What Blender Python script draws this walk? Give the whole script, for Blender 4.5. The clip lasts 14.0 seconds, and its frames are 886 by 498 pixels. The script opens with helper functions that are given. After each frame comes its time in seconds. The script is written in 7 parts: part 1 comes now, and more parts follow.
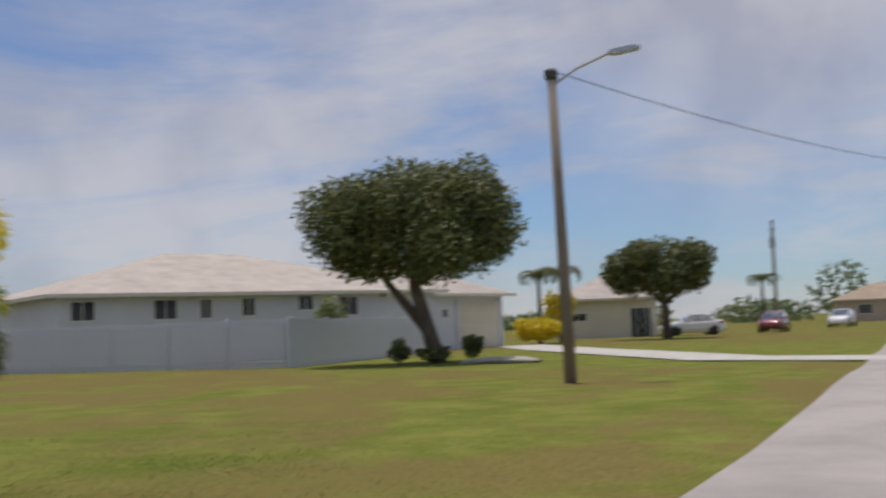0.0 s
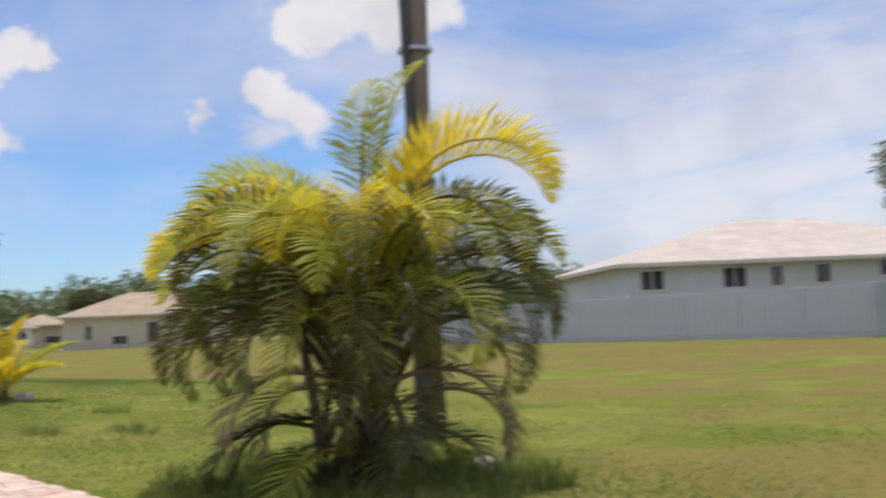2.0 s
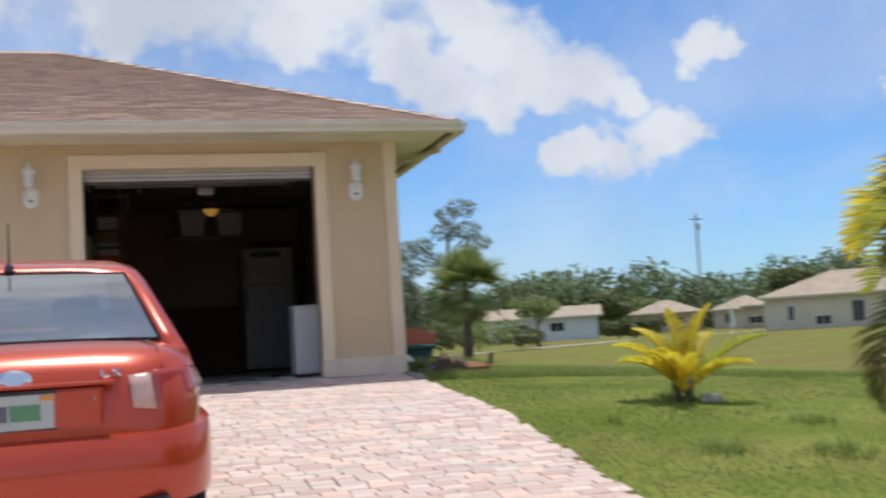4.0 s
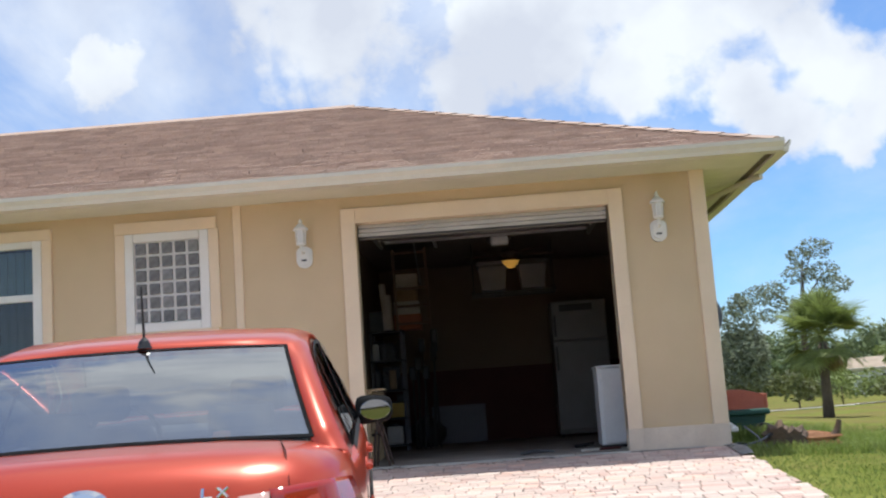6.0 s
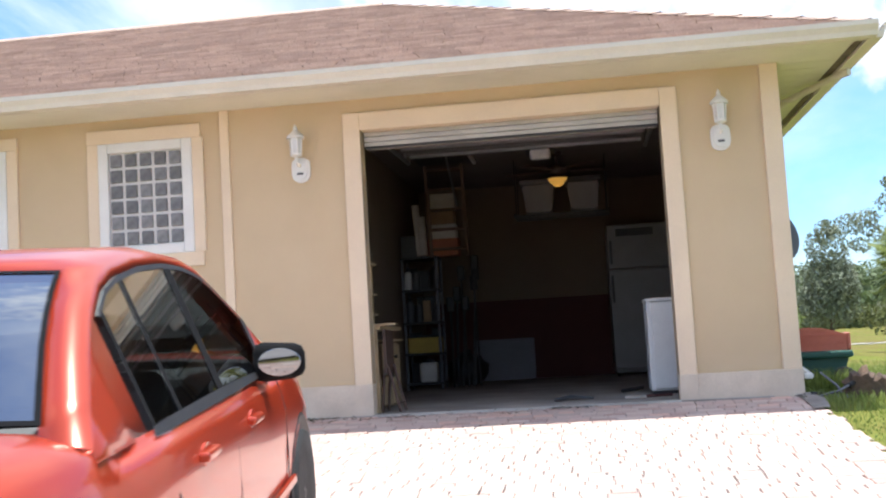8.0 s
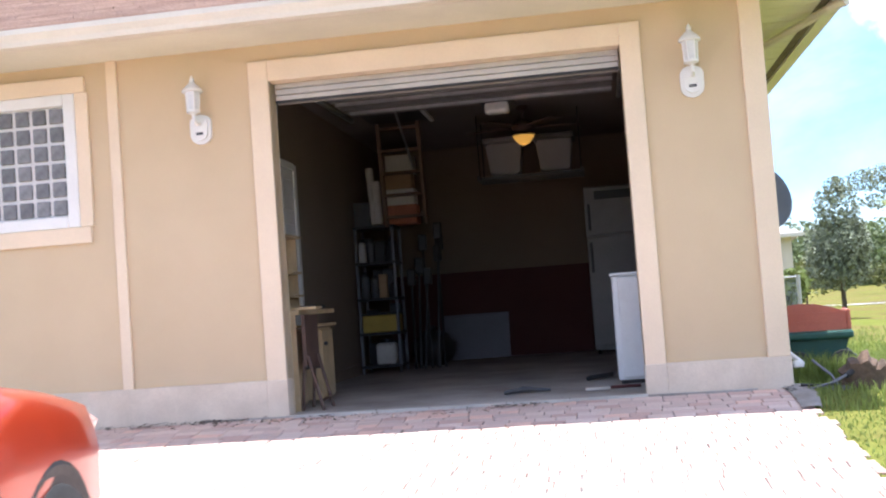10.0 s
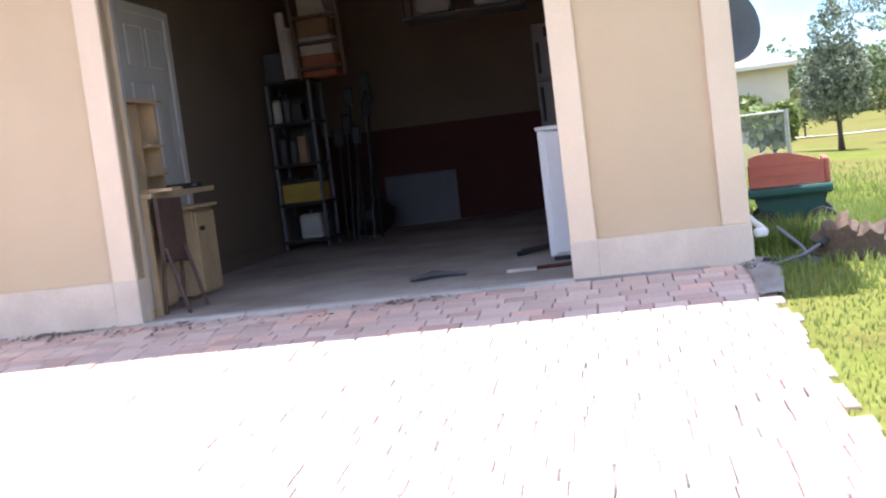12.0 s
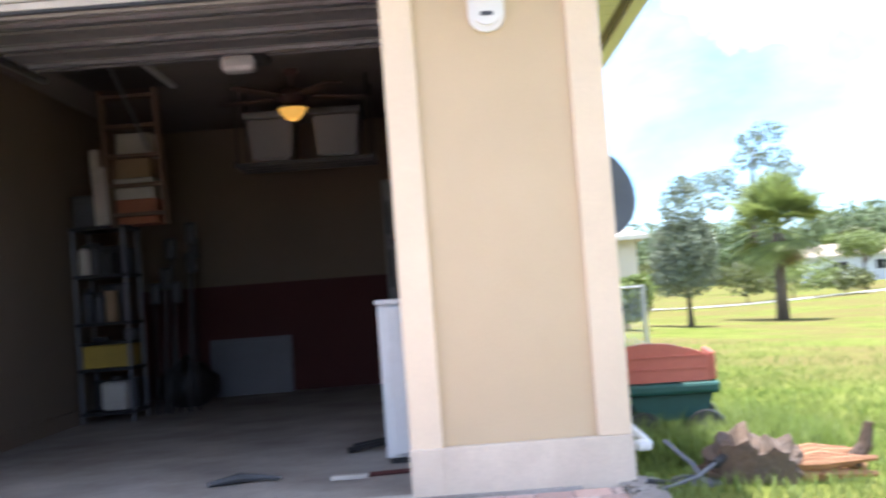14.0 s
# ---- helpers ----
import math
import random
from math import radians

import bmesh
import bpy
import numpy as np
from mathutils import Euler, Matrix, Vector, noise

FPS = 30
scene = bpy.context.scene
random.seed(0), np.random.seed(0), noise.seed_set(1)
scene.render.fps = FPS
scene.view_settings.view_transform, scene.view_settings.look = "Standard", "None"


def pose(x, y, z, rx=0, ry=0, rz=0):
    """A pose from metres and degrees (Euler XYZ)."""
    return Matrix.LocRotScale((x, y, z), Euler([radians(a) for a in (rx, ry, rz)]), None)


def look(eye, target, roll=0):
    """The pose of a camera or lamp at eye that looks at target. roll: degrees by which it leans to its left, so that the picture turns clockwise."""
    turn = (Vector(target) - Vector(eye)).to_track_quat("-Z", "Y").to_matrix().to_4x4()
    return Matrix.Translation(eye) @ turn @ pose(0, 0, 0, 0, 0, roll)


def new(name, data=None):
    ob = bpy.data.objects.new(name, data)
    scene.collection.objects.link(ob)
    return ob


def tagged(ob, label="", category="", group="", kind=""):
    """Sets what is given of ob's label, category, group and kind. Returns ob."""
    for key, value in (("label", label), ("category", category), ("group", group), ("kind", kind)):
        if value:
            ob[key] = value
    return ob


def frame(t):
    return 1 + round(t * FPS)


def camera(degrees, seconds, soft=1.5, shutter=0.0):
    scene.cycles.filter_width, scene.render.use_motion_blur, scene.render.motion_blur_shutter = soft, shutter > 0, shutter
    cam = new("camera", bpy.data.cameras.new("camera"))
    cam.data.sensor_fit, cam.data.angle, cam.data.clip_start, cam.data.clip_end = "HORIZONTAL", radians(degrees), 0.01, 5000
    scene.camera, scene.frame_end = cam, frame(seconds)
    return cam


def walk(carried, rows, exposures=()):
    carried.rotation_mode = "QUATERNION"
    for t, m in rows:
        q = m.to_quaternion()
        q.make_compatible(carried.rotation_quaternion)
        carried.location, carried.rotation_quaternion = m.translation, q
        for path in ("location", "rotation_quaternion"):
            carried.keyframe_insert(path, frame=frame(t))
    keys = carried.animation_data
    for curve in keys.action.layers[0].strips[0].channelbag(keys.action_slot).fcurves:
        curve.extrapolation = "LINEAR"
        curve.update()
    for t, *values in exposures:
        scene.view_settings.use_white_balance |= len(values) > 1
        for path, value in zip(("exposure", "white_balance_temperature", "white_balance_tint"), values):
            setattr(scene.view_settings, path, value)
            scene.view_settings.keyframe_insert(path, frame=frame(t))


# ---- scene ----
cam = camera(44.00, 14.0, 2.1, 0.5)

PATH = [
    (0, look((-2.919, -14.265, 0.423), (1.010, -13.562, 0.706), -2.1)),
    (0.5, look((-2.825, -14.192, 0.264), (0.986, -13.006, 0.518), -2.51)),
    (1, look((-2.595, -14.177, 0.254), (1.097, -12.665, 0.540), -2.33)),
    (1.5, look((-2.173, -14.026, 0.290), (1.273, -12.018, 0.586), -1.69)),
    (2, look((-1.780, -13.683, 0.273), (1.314, -11.161, 0.538), -2.51)),
    (2.2, look((-1.615, -13.584, 0.305), (1.297, -10.850, 0.532), -3.42)),
    (2.5, look((-1.354, -13.306, 0.344), (1.266, -10.288, 0.510), -3.46)),
    (3, look((-1.083, -12.850, 0.321), (1.036, -9.460, 0.441), -4.45)),
    (3.5, look((-0.801, -12.460, 0.368), (0.759, -8.782, 0.573), -4.17)),
    (4, look((-0.666, -12.139, 0.368), (0.391, -8.295, 0.688), -3.43)),
    (4.2, look((-0.579, -11.975, 0.377), (0.269, -8.082, 0.731), -3.66)),
    (6.3, look((0.163, -10.326, 0.510), (-0.097, -6.378, 1.100), -3.50)),
    (6.5, look((0.227, -10.152, 0.517), (-0.085, -6.205, 1.084), -3.22)),
    (6.7, look((0.251, -9.999, 0.521), (-0.097, -6.053, 1.075), -3.31)),
    (7, look((0.327, -9.710, 0.525), (-0.079, -5.765, 1.041), -3.29)),
    (7.5, look((0.401, -9.315, 0.536), (-0.063, -5.367, 0.978), -3.27)),
    (8, look((0.511, -8.933, 0.559), (0.014, -4.978, 0.900), -3.32)),
    (8.2, look((0.537, -8.787, 0.561), (0.044, -4.830, 0.884), -3.53)),
    (10.4, look((1.123, -7.201, 0.698), (0.524, -3.249, 0.864), -4.73)),
    (10.5, look((1.164, -7.122, 0.697), (0.549, -3.173, 0.851), -5.04)),
    (11, look((1.300, -6.722, 0.690), (0.665, -2.773, 0.736), -5.15)),
    (11.5, look((1.367, -6.305, 0.696), (0.753, -2.355, 0.542), -6.36)),
    (12, look((1.452, -5.928, 0.760), (0.835, -1.991, 0.413), -7.06)),
    (12.5, look((1.517, -5.584, 0.883), (0.866, -1.642, 0.702), -4.82)),
    (13, look((1.431, -5.315, 0.877), (0.912, -1.350, 0.983), -3.61)),
    (13.4, look((1.396, -5.078, 0.848), (0.946, -1.106, 0.995), -3.81)),
    (13.8, look((1.445, -4.843, 0.854), (1.196, -0.854, 1.015), -4.00)),
    (14, look((1.455, -4.716, 0.847), (1.426, -0.719, 1.014), -4.26)),
]
walk(cam, PATH, [(0, -0.5, 6600, 12), (0.5, -0.22, 6600, 12), (1.5, -0.05, 6600, 12), (2.6, 0.12, 6400, 9), (4.2, 0.0, 6000, 5), (6.5, 0.48, 6100, 4), (8.2, 0.98, 6000, 7), (10.5, 1.42, 5850, 12), (12, 1.48, 5800, 12), (12.7, 1.52, 5800, 12), (13.3, 1.68, 5800, 9), (14, 1.70, 5750, 9)])


# ---- world, sun ----
SUN = Vector((0.10, 0.05, 1.0)).normalized()
w = bpy.data.worlds.new("world")
scene.world = w
w.use_nodes = True
nt = w.node_tree
nt.nodes.clear()


def node(tree, kind, **vals):
    n = tree.nodes.new(kind)
    for k, v in vals.items():
        n.inputs[k].default_value = v
    return n


sky = nt.nodes.new("ShaderNodeTexSky")
sky.sky_type = "NISHITA"
sky.sun_disc = False
sky.sun_elevation = math.asin(SUN.z)
sky.sun_rotation = math.atan2(SUN.x, SUN.y)
sky.altitude = 0
sky.dust_density = 0.25
sky.ozone_density = 2.0
co = nt.nodes.new("ShaderNodeTexCoord")
sep = nt.nodes.new("ShaderNodeSeparateXYZ")
nt.links.new(co.outputs["Generated"], sep.inputs[0])
zz = nt.nodes.new("ShaderNodeMath")
zz.operation = "MAXIMUM"
nt.links.new(sep.outputs["Z"], zz.inputs[0])
zz.inputs[1].default_value = 0.0
za = nt.nodes.new("ShaderNodeMath")
za.operation = "ADD"
nt.links.new(zz.outputs[0], za.inputs[0])
za.inputs[1].default_value = 0.22
comb = nt.nodes.new("ShaderNodeCombineXYZ")
for i, ax in enumerate("XY"):
    dv = nt.nodes.new("ShaderNodeMath")
    dv.operation = "DIVIDE"
    nt.links.new(sep.outputs[ax], dv.inputs[0])
    nt.links.new(za.outputs[0], dv.inputs[1])
    nt.links.new(dv.outputs[0], comb.inputs[i])


def cloud(scale, offset, lo, hi, rough, stretch=(1, 1, 1)):
    mp = nt.nodes.new("ShaderNodeMapping")
    mp.inputs["Location"].default_value = offset
    mp.inputs["Scale"].default_value = stretch
    nt.links.new(comb.outputs[0], mp.inputs[0])
    n = node(nt, "ShaderNodeTexNoise", Scale=scale, Detail=9.0, Roughness=rough, Distortion=0.35)
    nt.links.new(mp.outputs[0], n.inputs["Vector"])
    r = nt.nodes.new("ShaderNodeMapRange")
    r.interpolation_type = "SMOOTHSTEP"
    r.inputs["From Min"].default_value, r.inputs["From Max"].default_value = lo, hi
    nt.links.new(n.outputs["Fac"], r.inputs["Value"])
    return r.outputs[0]


thin = cloud(1.1, (3.1, 1.4, 0), 0.31, 0.63, 0.62, (1.0, 0.6, 1))
puff = cloud(1.9, (7.7, 2.2, 0), 0.60, 0.76, 0.55)
# banks of fair-weather cloud: azimuth, elevation, radius; their outlines billow
bent = co.outputs["Generated"]
for sc_, am_ in ((15.0, 0.055), (48.0, 0.026)):
    wob = node(nt, "ShaderNodeTexNoise", Scale=sc_, Detail=4.0, Roughness=0.55)
    nt.links.new(co.outputs["Generated"], wob.inputs["Vector"])
    mid_ = nt.nodes.new("ShaderNodeVectorMath")
    mid_.operation = "MULTIPLY_ADD"
    nt.links.new(wob.outputs["Color"], mid_.inputs[0])
    mid_.inputs[1].default_value, mid_.inputs[2].default_value = (am_, am_, am_), (-am_ / 2, -am_ / 2, -am_ / 2)
    add_ = nt.nodes.new("ShaderNodeVectorMath")
    add_.operation = "ADD"
    nt.links.new(bent, add_.inputs[0])
    nt.links.new(mid_.outputs[0], add_.inputs[1])
    bent = add_.outputs[0]
heap = None
for az, el, rad in (
        # the large bank and the smaller one under it
        (18.0, 15.4, 0.050), (17.0, 16.8, 0.045), (20.3, 14.0, 0.050), (22.8, 13.2, 0.044), (24.2, 12.3, 0.036), (16.0, 13.4, 0.050), (13.6, 15.0, 0.045), (19.0, 12.4, 0.040), (25.6, 11.2, 0.024),
        (21.9, 8.8, 0.024), (23.3, 9.0, 0.030), (24.9, 9.0, 0.028), (26.4, 9.3, 0.026), (27.6, 9.8, 0.034), (28.6, 9.7, 0.024),
        # single puffs
        (29.3, 13.9, 0.032), (30.7, 13.6, 0.024), (42.1, 12.0, 0.034), (44.0, 11.3, 0.032), (38.6, 10.9, 0.018), (44.6, 15.6, 0.044), (47.5, 16.2, 0.05), (50.5, 16.3, 0.04),
        # the brighter field over the house
        (10.0, 19.5, 0.10), (3.0, 20.0, 0.12), (-8.0, 21.0, 0.12), (15.5, 19.5, 0.07), (-20.0, 18.0, 0.05), (-1.0, 16.6, 0.05), (8.0, 16.4, 0.05),
        # overhead
        (0.0, 62.0, 0.30), (22.0, 52.0, 0.22), (-28.0, 66.0, 0.28), (6.0, 45.0, 0.2), (150.0, 60.0, 0.22), (-120.0, 50.0, 0.25), (180.0, 40.0, 0.2)):
    a_, e_ = radians(az), radians(el)
    ds_ = nt.nodes.new("ShaderNodeVectorMath")
    ds_.operation = "DISTANCE"
    nt.links.new(bent, ds_.inputs[0])
    ds_.inputs[1].default_value = (math.sin(a_) * math.cos(e_), math.cos(a_) * math.cos(e_), math.sin(e_))
    fo = nt.nodes.new("ShaderNodeMath")
    fo.operation = "MULTIPLY_ADD"
    nt.links.new(ds_.outputs["Value"], fo.inputs[0])
    fo.inputs[1].default_value, fo.inputs[2].default_value = -1 / rad, 1.0
    if heap is None:
        heap = fo.outputs[0]
    else:
        mm = nt.nodes.new("ShaderNodeMath")
        mm.operation = "SMOOTH_MAX"
        mm.inputs[2].default_value = 0.35
        nt.links.new(heap, mm.inputs[0])
        nt.links.new(fo.outputs[0], mm.inputs[1])
        heap = mm.outputs[0]
ragged = node(nt, "ShaderNodeTexNoise", Scale=24.0, Detail=9.0, Roughness=0.56, Distortion=0.2)
nt.links.new(co.outputs["Generated"], ragged.inputs["Vector"])
rg_ = nt.nodes.new("ShaderNodeMath")
rg_.operation = "MULTIPLY_ADD"
nt.links.new(ragged.outputs["Fac"], rg_.inputs[0])
rg_.inputs[1].default_value = 0.9
nt.links.new(heap, rg_.inputs[2])
hs_ = nt.nodes.new("ShaderNodeMapRange")
hs_.interpolation_type = "SMOOTHSTEP"
hs_.inputs["From Min"].default_value, hs_.inputs["From Max"].default_value = 0.46, 0.98
nt.links.new(rg_.outputs[0], hs_.inputs["Value"])
pm_ = nt.nodes.new("ShaderNodeMath")
pm_.operation = "MAXIMUM"
nt.links.new(puff, pm_.inputs[0])
nt.links.new(hs_.outputs[0], pm_.inputs[1])
puff = pm_.outputs[0]
# the veil thins out to clear sky over the far lawn
gap_ = nt.nodes.new("ShaderNodeVectorMath")
gap_.operation = "DISTANCE"
nt.links.new(co.outputs["Generated"], gap_.inputs[0])
gap_.inputs[1].default_value = (math.sin(radians(25)) * math.cos(radians(9)), math.cos(radians(25)) * math.cos(radians(9)), math.sin(radians(9)))
gr_ = nt.nodes.new("ShaderNodeMapRange")
gr_.interpolation_type = "SMOOTHSTEP"
for k_, v_ in (("From Min", 0.14), ("From Max", 0.50), ("To Min", 0.32), ("To Max", 0.80)):
    gr_.inputs[k_].default_value = v_
nt.links.new(gap_.outputs["Value"], gr_.inputs["Value"])
half = nt.nodes.new("ShaderNodeMath")
half.operation = "MULTIPLY"
nt.links.new(thin, half.inputs[0])
nt.links.new(gr_.outputs[0], half.inputs[1])
vd_ = nt.nodes.new("ShaderNodeVectorMath")
vd_.operation = "DISTANCE"
nt.links.new(bent, vd_.inputs[0])
vd_.inputs[1].default_value = (math.sin(radians(98)) * math.cos(radians(20)), math.cos(radians(98)) * math.cos(radians(20)), math.sin(radians(20)))
vr_ = nt.nodes.new("ShaderNodeMapRange")
vr_.interpolation_type = "SMOOTHSTEP"
for k_, v_ in (("From Min", 0.42), ("From Max", 0.05), ("To Min", 0.0), ("To Max", 0.85)):
    vr_.inputs[k_].default_value = v_
nt.links.new(vd_.outputs["Value"], vr_.inputs["Value"])
vm_ = nt.nodes.new("ShaderNodeMath")
vm_.operation = "MAXIMUM"
nt.links.new(half.outputs[0], vm_.inputs[0])
nt.links.new(vr_.outputs[0], vm_.inputs[1])
mx = nt.nodes.new("ShaderNodeMath")
mx.operation = "MAXIMUM"
nt.links.new(vm_.outputs[0], mx.inputs[0])
nt.links.new(puff, mx.inputs[1])
tint = node(nt, "ShaderNodeMix")
tint.data_type = "RGBA"
tint.blend_type = "MULTIPLY"
tint.inputs["Factor"].default_value = 1.0
nt.links.new(sky.outputs[0], tint.inputs["A"])
tint.inputs["B"].default_value = (0.78, 1.03, 1.37, 1)
mixc = nt.nodes.new("ShaderNodeMix")
mixc.data_type = "RGBA"
nt.links.new(mx.outputs[0], mixc.inputs["Factor"])
nt.links.new(tint.outputs["Result"], mixc.inputs["A"])
greyer = node(nt, "ShaderNodeTexNoise", Scale=7.0, Detail=5.0)
nt.links.new(co.outputs["Generated"], greyer.inputs["Vector"])
cc = nt.nodes.new("ShaderNodeMix")
cc.data_type = "RGBA"
cr_ = nt.nodes.new("ShaderNodeMapRange")
cr_.inputs["From Min"].default_value, cr_.inputs["From Max"].default_value = 0.38, 0.60
nt.links.new(greyer.outputs["Fac"], cr_.inputs["Value"])
nt.links.new(cr_.outputs[0], cc.inputs["Factor"])
cc.inputs["A"].default_value, cc.inputs["B"].default_value = (5.9, 5.9, 6.6, 1), (7.9, 7.8, 8.1, 1)
nt.links.new(cc.outputs["Result"], mixc.inputs["B"])
bg = nt.nodes.new("ShaderNodeBackground")
bg.inputs["Strength"].default_value = 0.1
nt.links.new(mixc.outputs["Result"], bg.inputs["Color"])
ow = nt.nodes.new("ShaderNodeOutputWorld")
nt.links.new(bg.outputs[0], ow.inputs[0])

sl = bpy.data.lights.new("sun", "SUN")
sl.energy, sl.angle, sl.color = 4.0, radians(0.53), (1.0, 0.95, 0.88)
so = new("sun", sl)
so.matrix_world = look(SUN * 50, (0, 0, 0))


# ---- materials ----
def material(name, color, rough=0.7, metal=0.0, vary=0.15, scale=8.0, fine=60.0, bump=0.15, second=None, blend=0.5, rand=0.0, translucent=0.0, coat=0.0, spec=0.5, stretch=None, tones=None):
    m = bpy.data.materials.new(name)
    m.use_nodes = True
    t = m.node_tree
    bs = t.nodes["Principled BSDF"]
    out = t.nodes["Material Output"]
    bs.inputs["Roughness"].default_value, bs.inputs["Metallic"].default_value = rough, metal
    bs.inputs["Specular IOR Level"].default_value = spec
    if coat:
        bs.inputs["Coat Weight"].default_value, bs.inputs["Coat Roughness"].default_value = coat, 0.04
    tc = t.nodes.new("ShaderNodeTexCoord")
    vec = tc.outputs["Object"]
    if stretch:
        mp = t.nodes.new("ShaderNodeMapping")
        mp.inputs["Scale"].default_value = stretch
        t.links.new(vec, mp.inputs[0])
        vec = mp.outputs[0]
    big = node(t, "ShaderNodeTexNoise", Scale=scale, Detail=6.0, Roughness=0.6)
    t.links.new(vec, big.inputs["Vector"])
    small = node(t, "ShaderNodeTexNoise", Scale=fine, Detail=4.0, Roughness=0.65)
    t.links.new(vec, small.inputs["Vector"])
    c2 = second or tuple(max(0.0, c * (1 - 2.2 * vary)) for c in color)
    base = t.nodes.new("ShaderNodeMix")
    base.data_type = "RGBA"
    base.inputs["A"].default_value, base.inputs["B"].default_value = (*color, 1), (*c2, 1)
    rg = t.nodes.new("ShaderNodeMapRange")
    rg.inputs["From Min"].default_value, rg.inputs["From Max"].default_value = 0.5 - 0.3 * blend, 0.5 + 0.4 * blend
    t.links.new(big.outputs["Fac"], rg.inputs["Value"])
    t.links.new(rg.outputs[0], base.inputs["Factor"])
    col = base.outputs["Result"]
    hsv = t.nodes.new("ShaderNodeHueSaturation")
    t.links.new(col, hsv.inputs["Color"])
    vr = t.nodes.new("ShaderNodeMapRange")
    vr.inputs["From Min"].default_value, vr.inputs["From Max"].default_value = 0.25, 0.75
    vr.inputs["To Min"].default_value, vr.inputs["To Max"].default_value = 1 - vary, 1 + vary
    t.links.new(small.outputs["Fac"], vr.inputs["Value"])
    val = vr.outputs[0]
    if rand:
        oi = t.nodes.new("ShaderNodeObjectInfo")
        gi = t.nodes.new("ShaderNodeNewGeometry")
        ad = t.nodes.new("ShaderNodeMath")
        ad.operation = "ADD"
        t.links.new(oi.outputs["Random"], ad.inputs[0])
        t.links.new(gi.outputs["Random Per Island"], ad.inputs[1])
        fr = t.nodes.new("ShaderNodeMath")
        fr.operation = "FRACT"
        t.links.new(ad.outputs[0], fr.inputs[0])
        rr = t.nodes.new("ShaderNodeMapRange")
        rr.inputs["To Min"].default_value, rr.inputs["To Max"].default_value = 1 - rand, 1 + rand
        t.links.new(fr.outputs[0], rr.inputs["Value"])
        ml = t.nodes.new("ShaderNodeMath")
        ml.operation = "MULTIPLY"
        t.links.new(val, ml.inputs[0])
        t.links.new(rr.outputs[0], ml.inputs[1])
        val = ml.outputs[0]
        if tones:
            rp = t.nodes.new("ShaderNodeValToRGB")
            rp.color_ramp.interpolation = "CONSTANT"
            while len(rp.color_ramp.elements) < len(tones):
                rp.color_ramp.elements.new(0.5)
            for el_, (at, tone) in zip(rp.color_ramp.elements, tones):
                el_.position, el_.color = at, (*tone, 1)
            t.links.new(fr.outputs[0], rp.inputs[0])
            mt_ = t.nodes.new("ShaderNodeMix")
            mt_.data_type, mt_.blend_type = "RGBA", "MULTIPLY"
            mt_.inputs["Factor"].default_value = 1.0
            t.links.new(base.outputs["Result"], mt_.inputs["A"])
            t.links.new(rp.outputs[0], mt_.inputs["B"])
            t.links.new(mt_.outputs["Result"], hsv.inputs["Color"])
    t.links.new(val, hsv.inputs["Value"])
    t.links.new(hsv.outputs[0], bs.inputs["Base Color"])
    if bump:
        bp = node(t, "ShaderNodeBump", Strength=bump, Distance=0.01)
        t.links.new(small.outputs["Fac"], bp.inputs["Height"])
        t.links.new(bp.outputs[0], bs.inputs["Normal"])
    if translucent:
        tr = t.nodes.new("ShaderNodeBsdfTranslucent")
        t.links.new(hsv.outputs[0], tr.inputs["Color"])
        ms = t.nodes.new("ShaderNodeMixShader")
        ms.inputs[0].default_value = translucent
        t.links.new(bs.outputs[0], ms.inputs[1])
        t.links.new(tr.outputs[0], ms.inputs[2])
        t.links.new(ms.outputs[0], out.inputs["Surface"])
    return m


def glass_material(name, color, rough=0.03, mix=0.5):
    m = bpy.data.materials.new(name)
    m.use_nodes = True
    t = m.node_tree
    out = t.nodes["Material Output"]
    t.nodes.remove(t.nodes["Principled BSDF"])
    gl = node(t, "ShaderNodeBsdfGlossy", Color=(1, 1, 1, 1), Roughness=rough)
    tp = node(t, "ShaderNodeBsdfTransparent", Color=(*color, 1))
    fr = node(t, "ShaderNodeFresnel", IOR=1.5)
    mu = t.nodes.new("ShaderNodeMath")
    mu.operation = "MULTIPLY_ADD"
    t.links.new(fr.outputs[0], mu.inputs[0])
    mu.inputs[1].default_value, mu.inputs[2].default_value = 1.0, mix
    ms = t.nodes.new("ShaderNodeMixShader")
    t.links.new(mu.outputs[0], ms.inputs[0])
    t.links.new(tp.outputs[0], ms.inputs[1])
    t.links.new(gl.outputs[0], ms.inputs[2])
    t.links.new(ms.outputs[0], out.inputs["Surface"])
    return m


STUCCO = material("stucco", (0.63, 0.498, 0.325), 0.9, vary=0.06, scale=1.2, fine=140, bump=0.5, second=(0.58, 0.452, 0.29))
TRIM = material("trim_paint", (0.80, 0.655, 0.48), 0.85, vary=0.05, scale=1.5, fine=120, bump=0.35, second=(0.73, 0.595, 0.435))
BASEBAND = material("base_band_paint", (0.70, 0.60, 0.48), 0.88, vary=0.08, scale=3, fine=110, bump=0.4, second=(0.56, 0.47, 0.37))
FASCIA = material("fascia_paint", (0.70, 0.66, 0.56), 0.55, vary=0.05, scale=2, bump=0.05)
SOFFIT = material("soffit_vinyl", (0.72, 0.70, 0.58), 0.6, vary=0.05, scale=2, bump=0.05)
SHINGLE = material("asphalt_shingle", (0.53, 0.385, 0.305), 0.95, vary=0.22, scale=3.5, fine=90, bump=0.6, second=(0.44, 0.305, 0.235), rand=0.13)
SHINGLE_PALE = material("pale_shingle", (0.50, 0.44, 0.39), 0.95, vary=0.12, scale=1.0, fine=25, bump=0.3, rand=0.05)
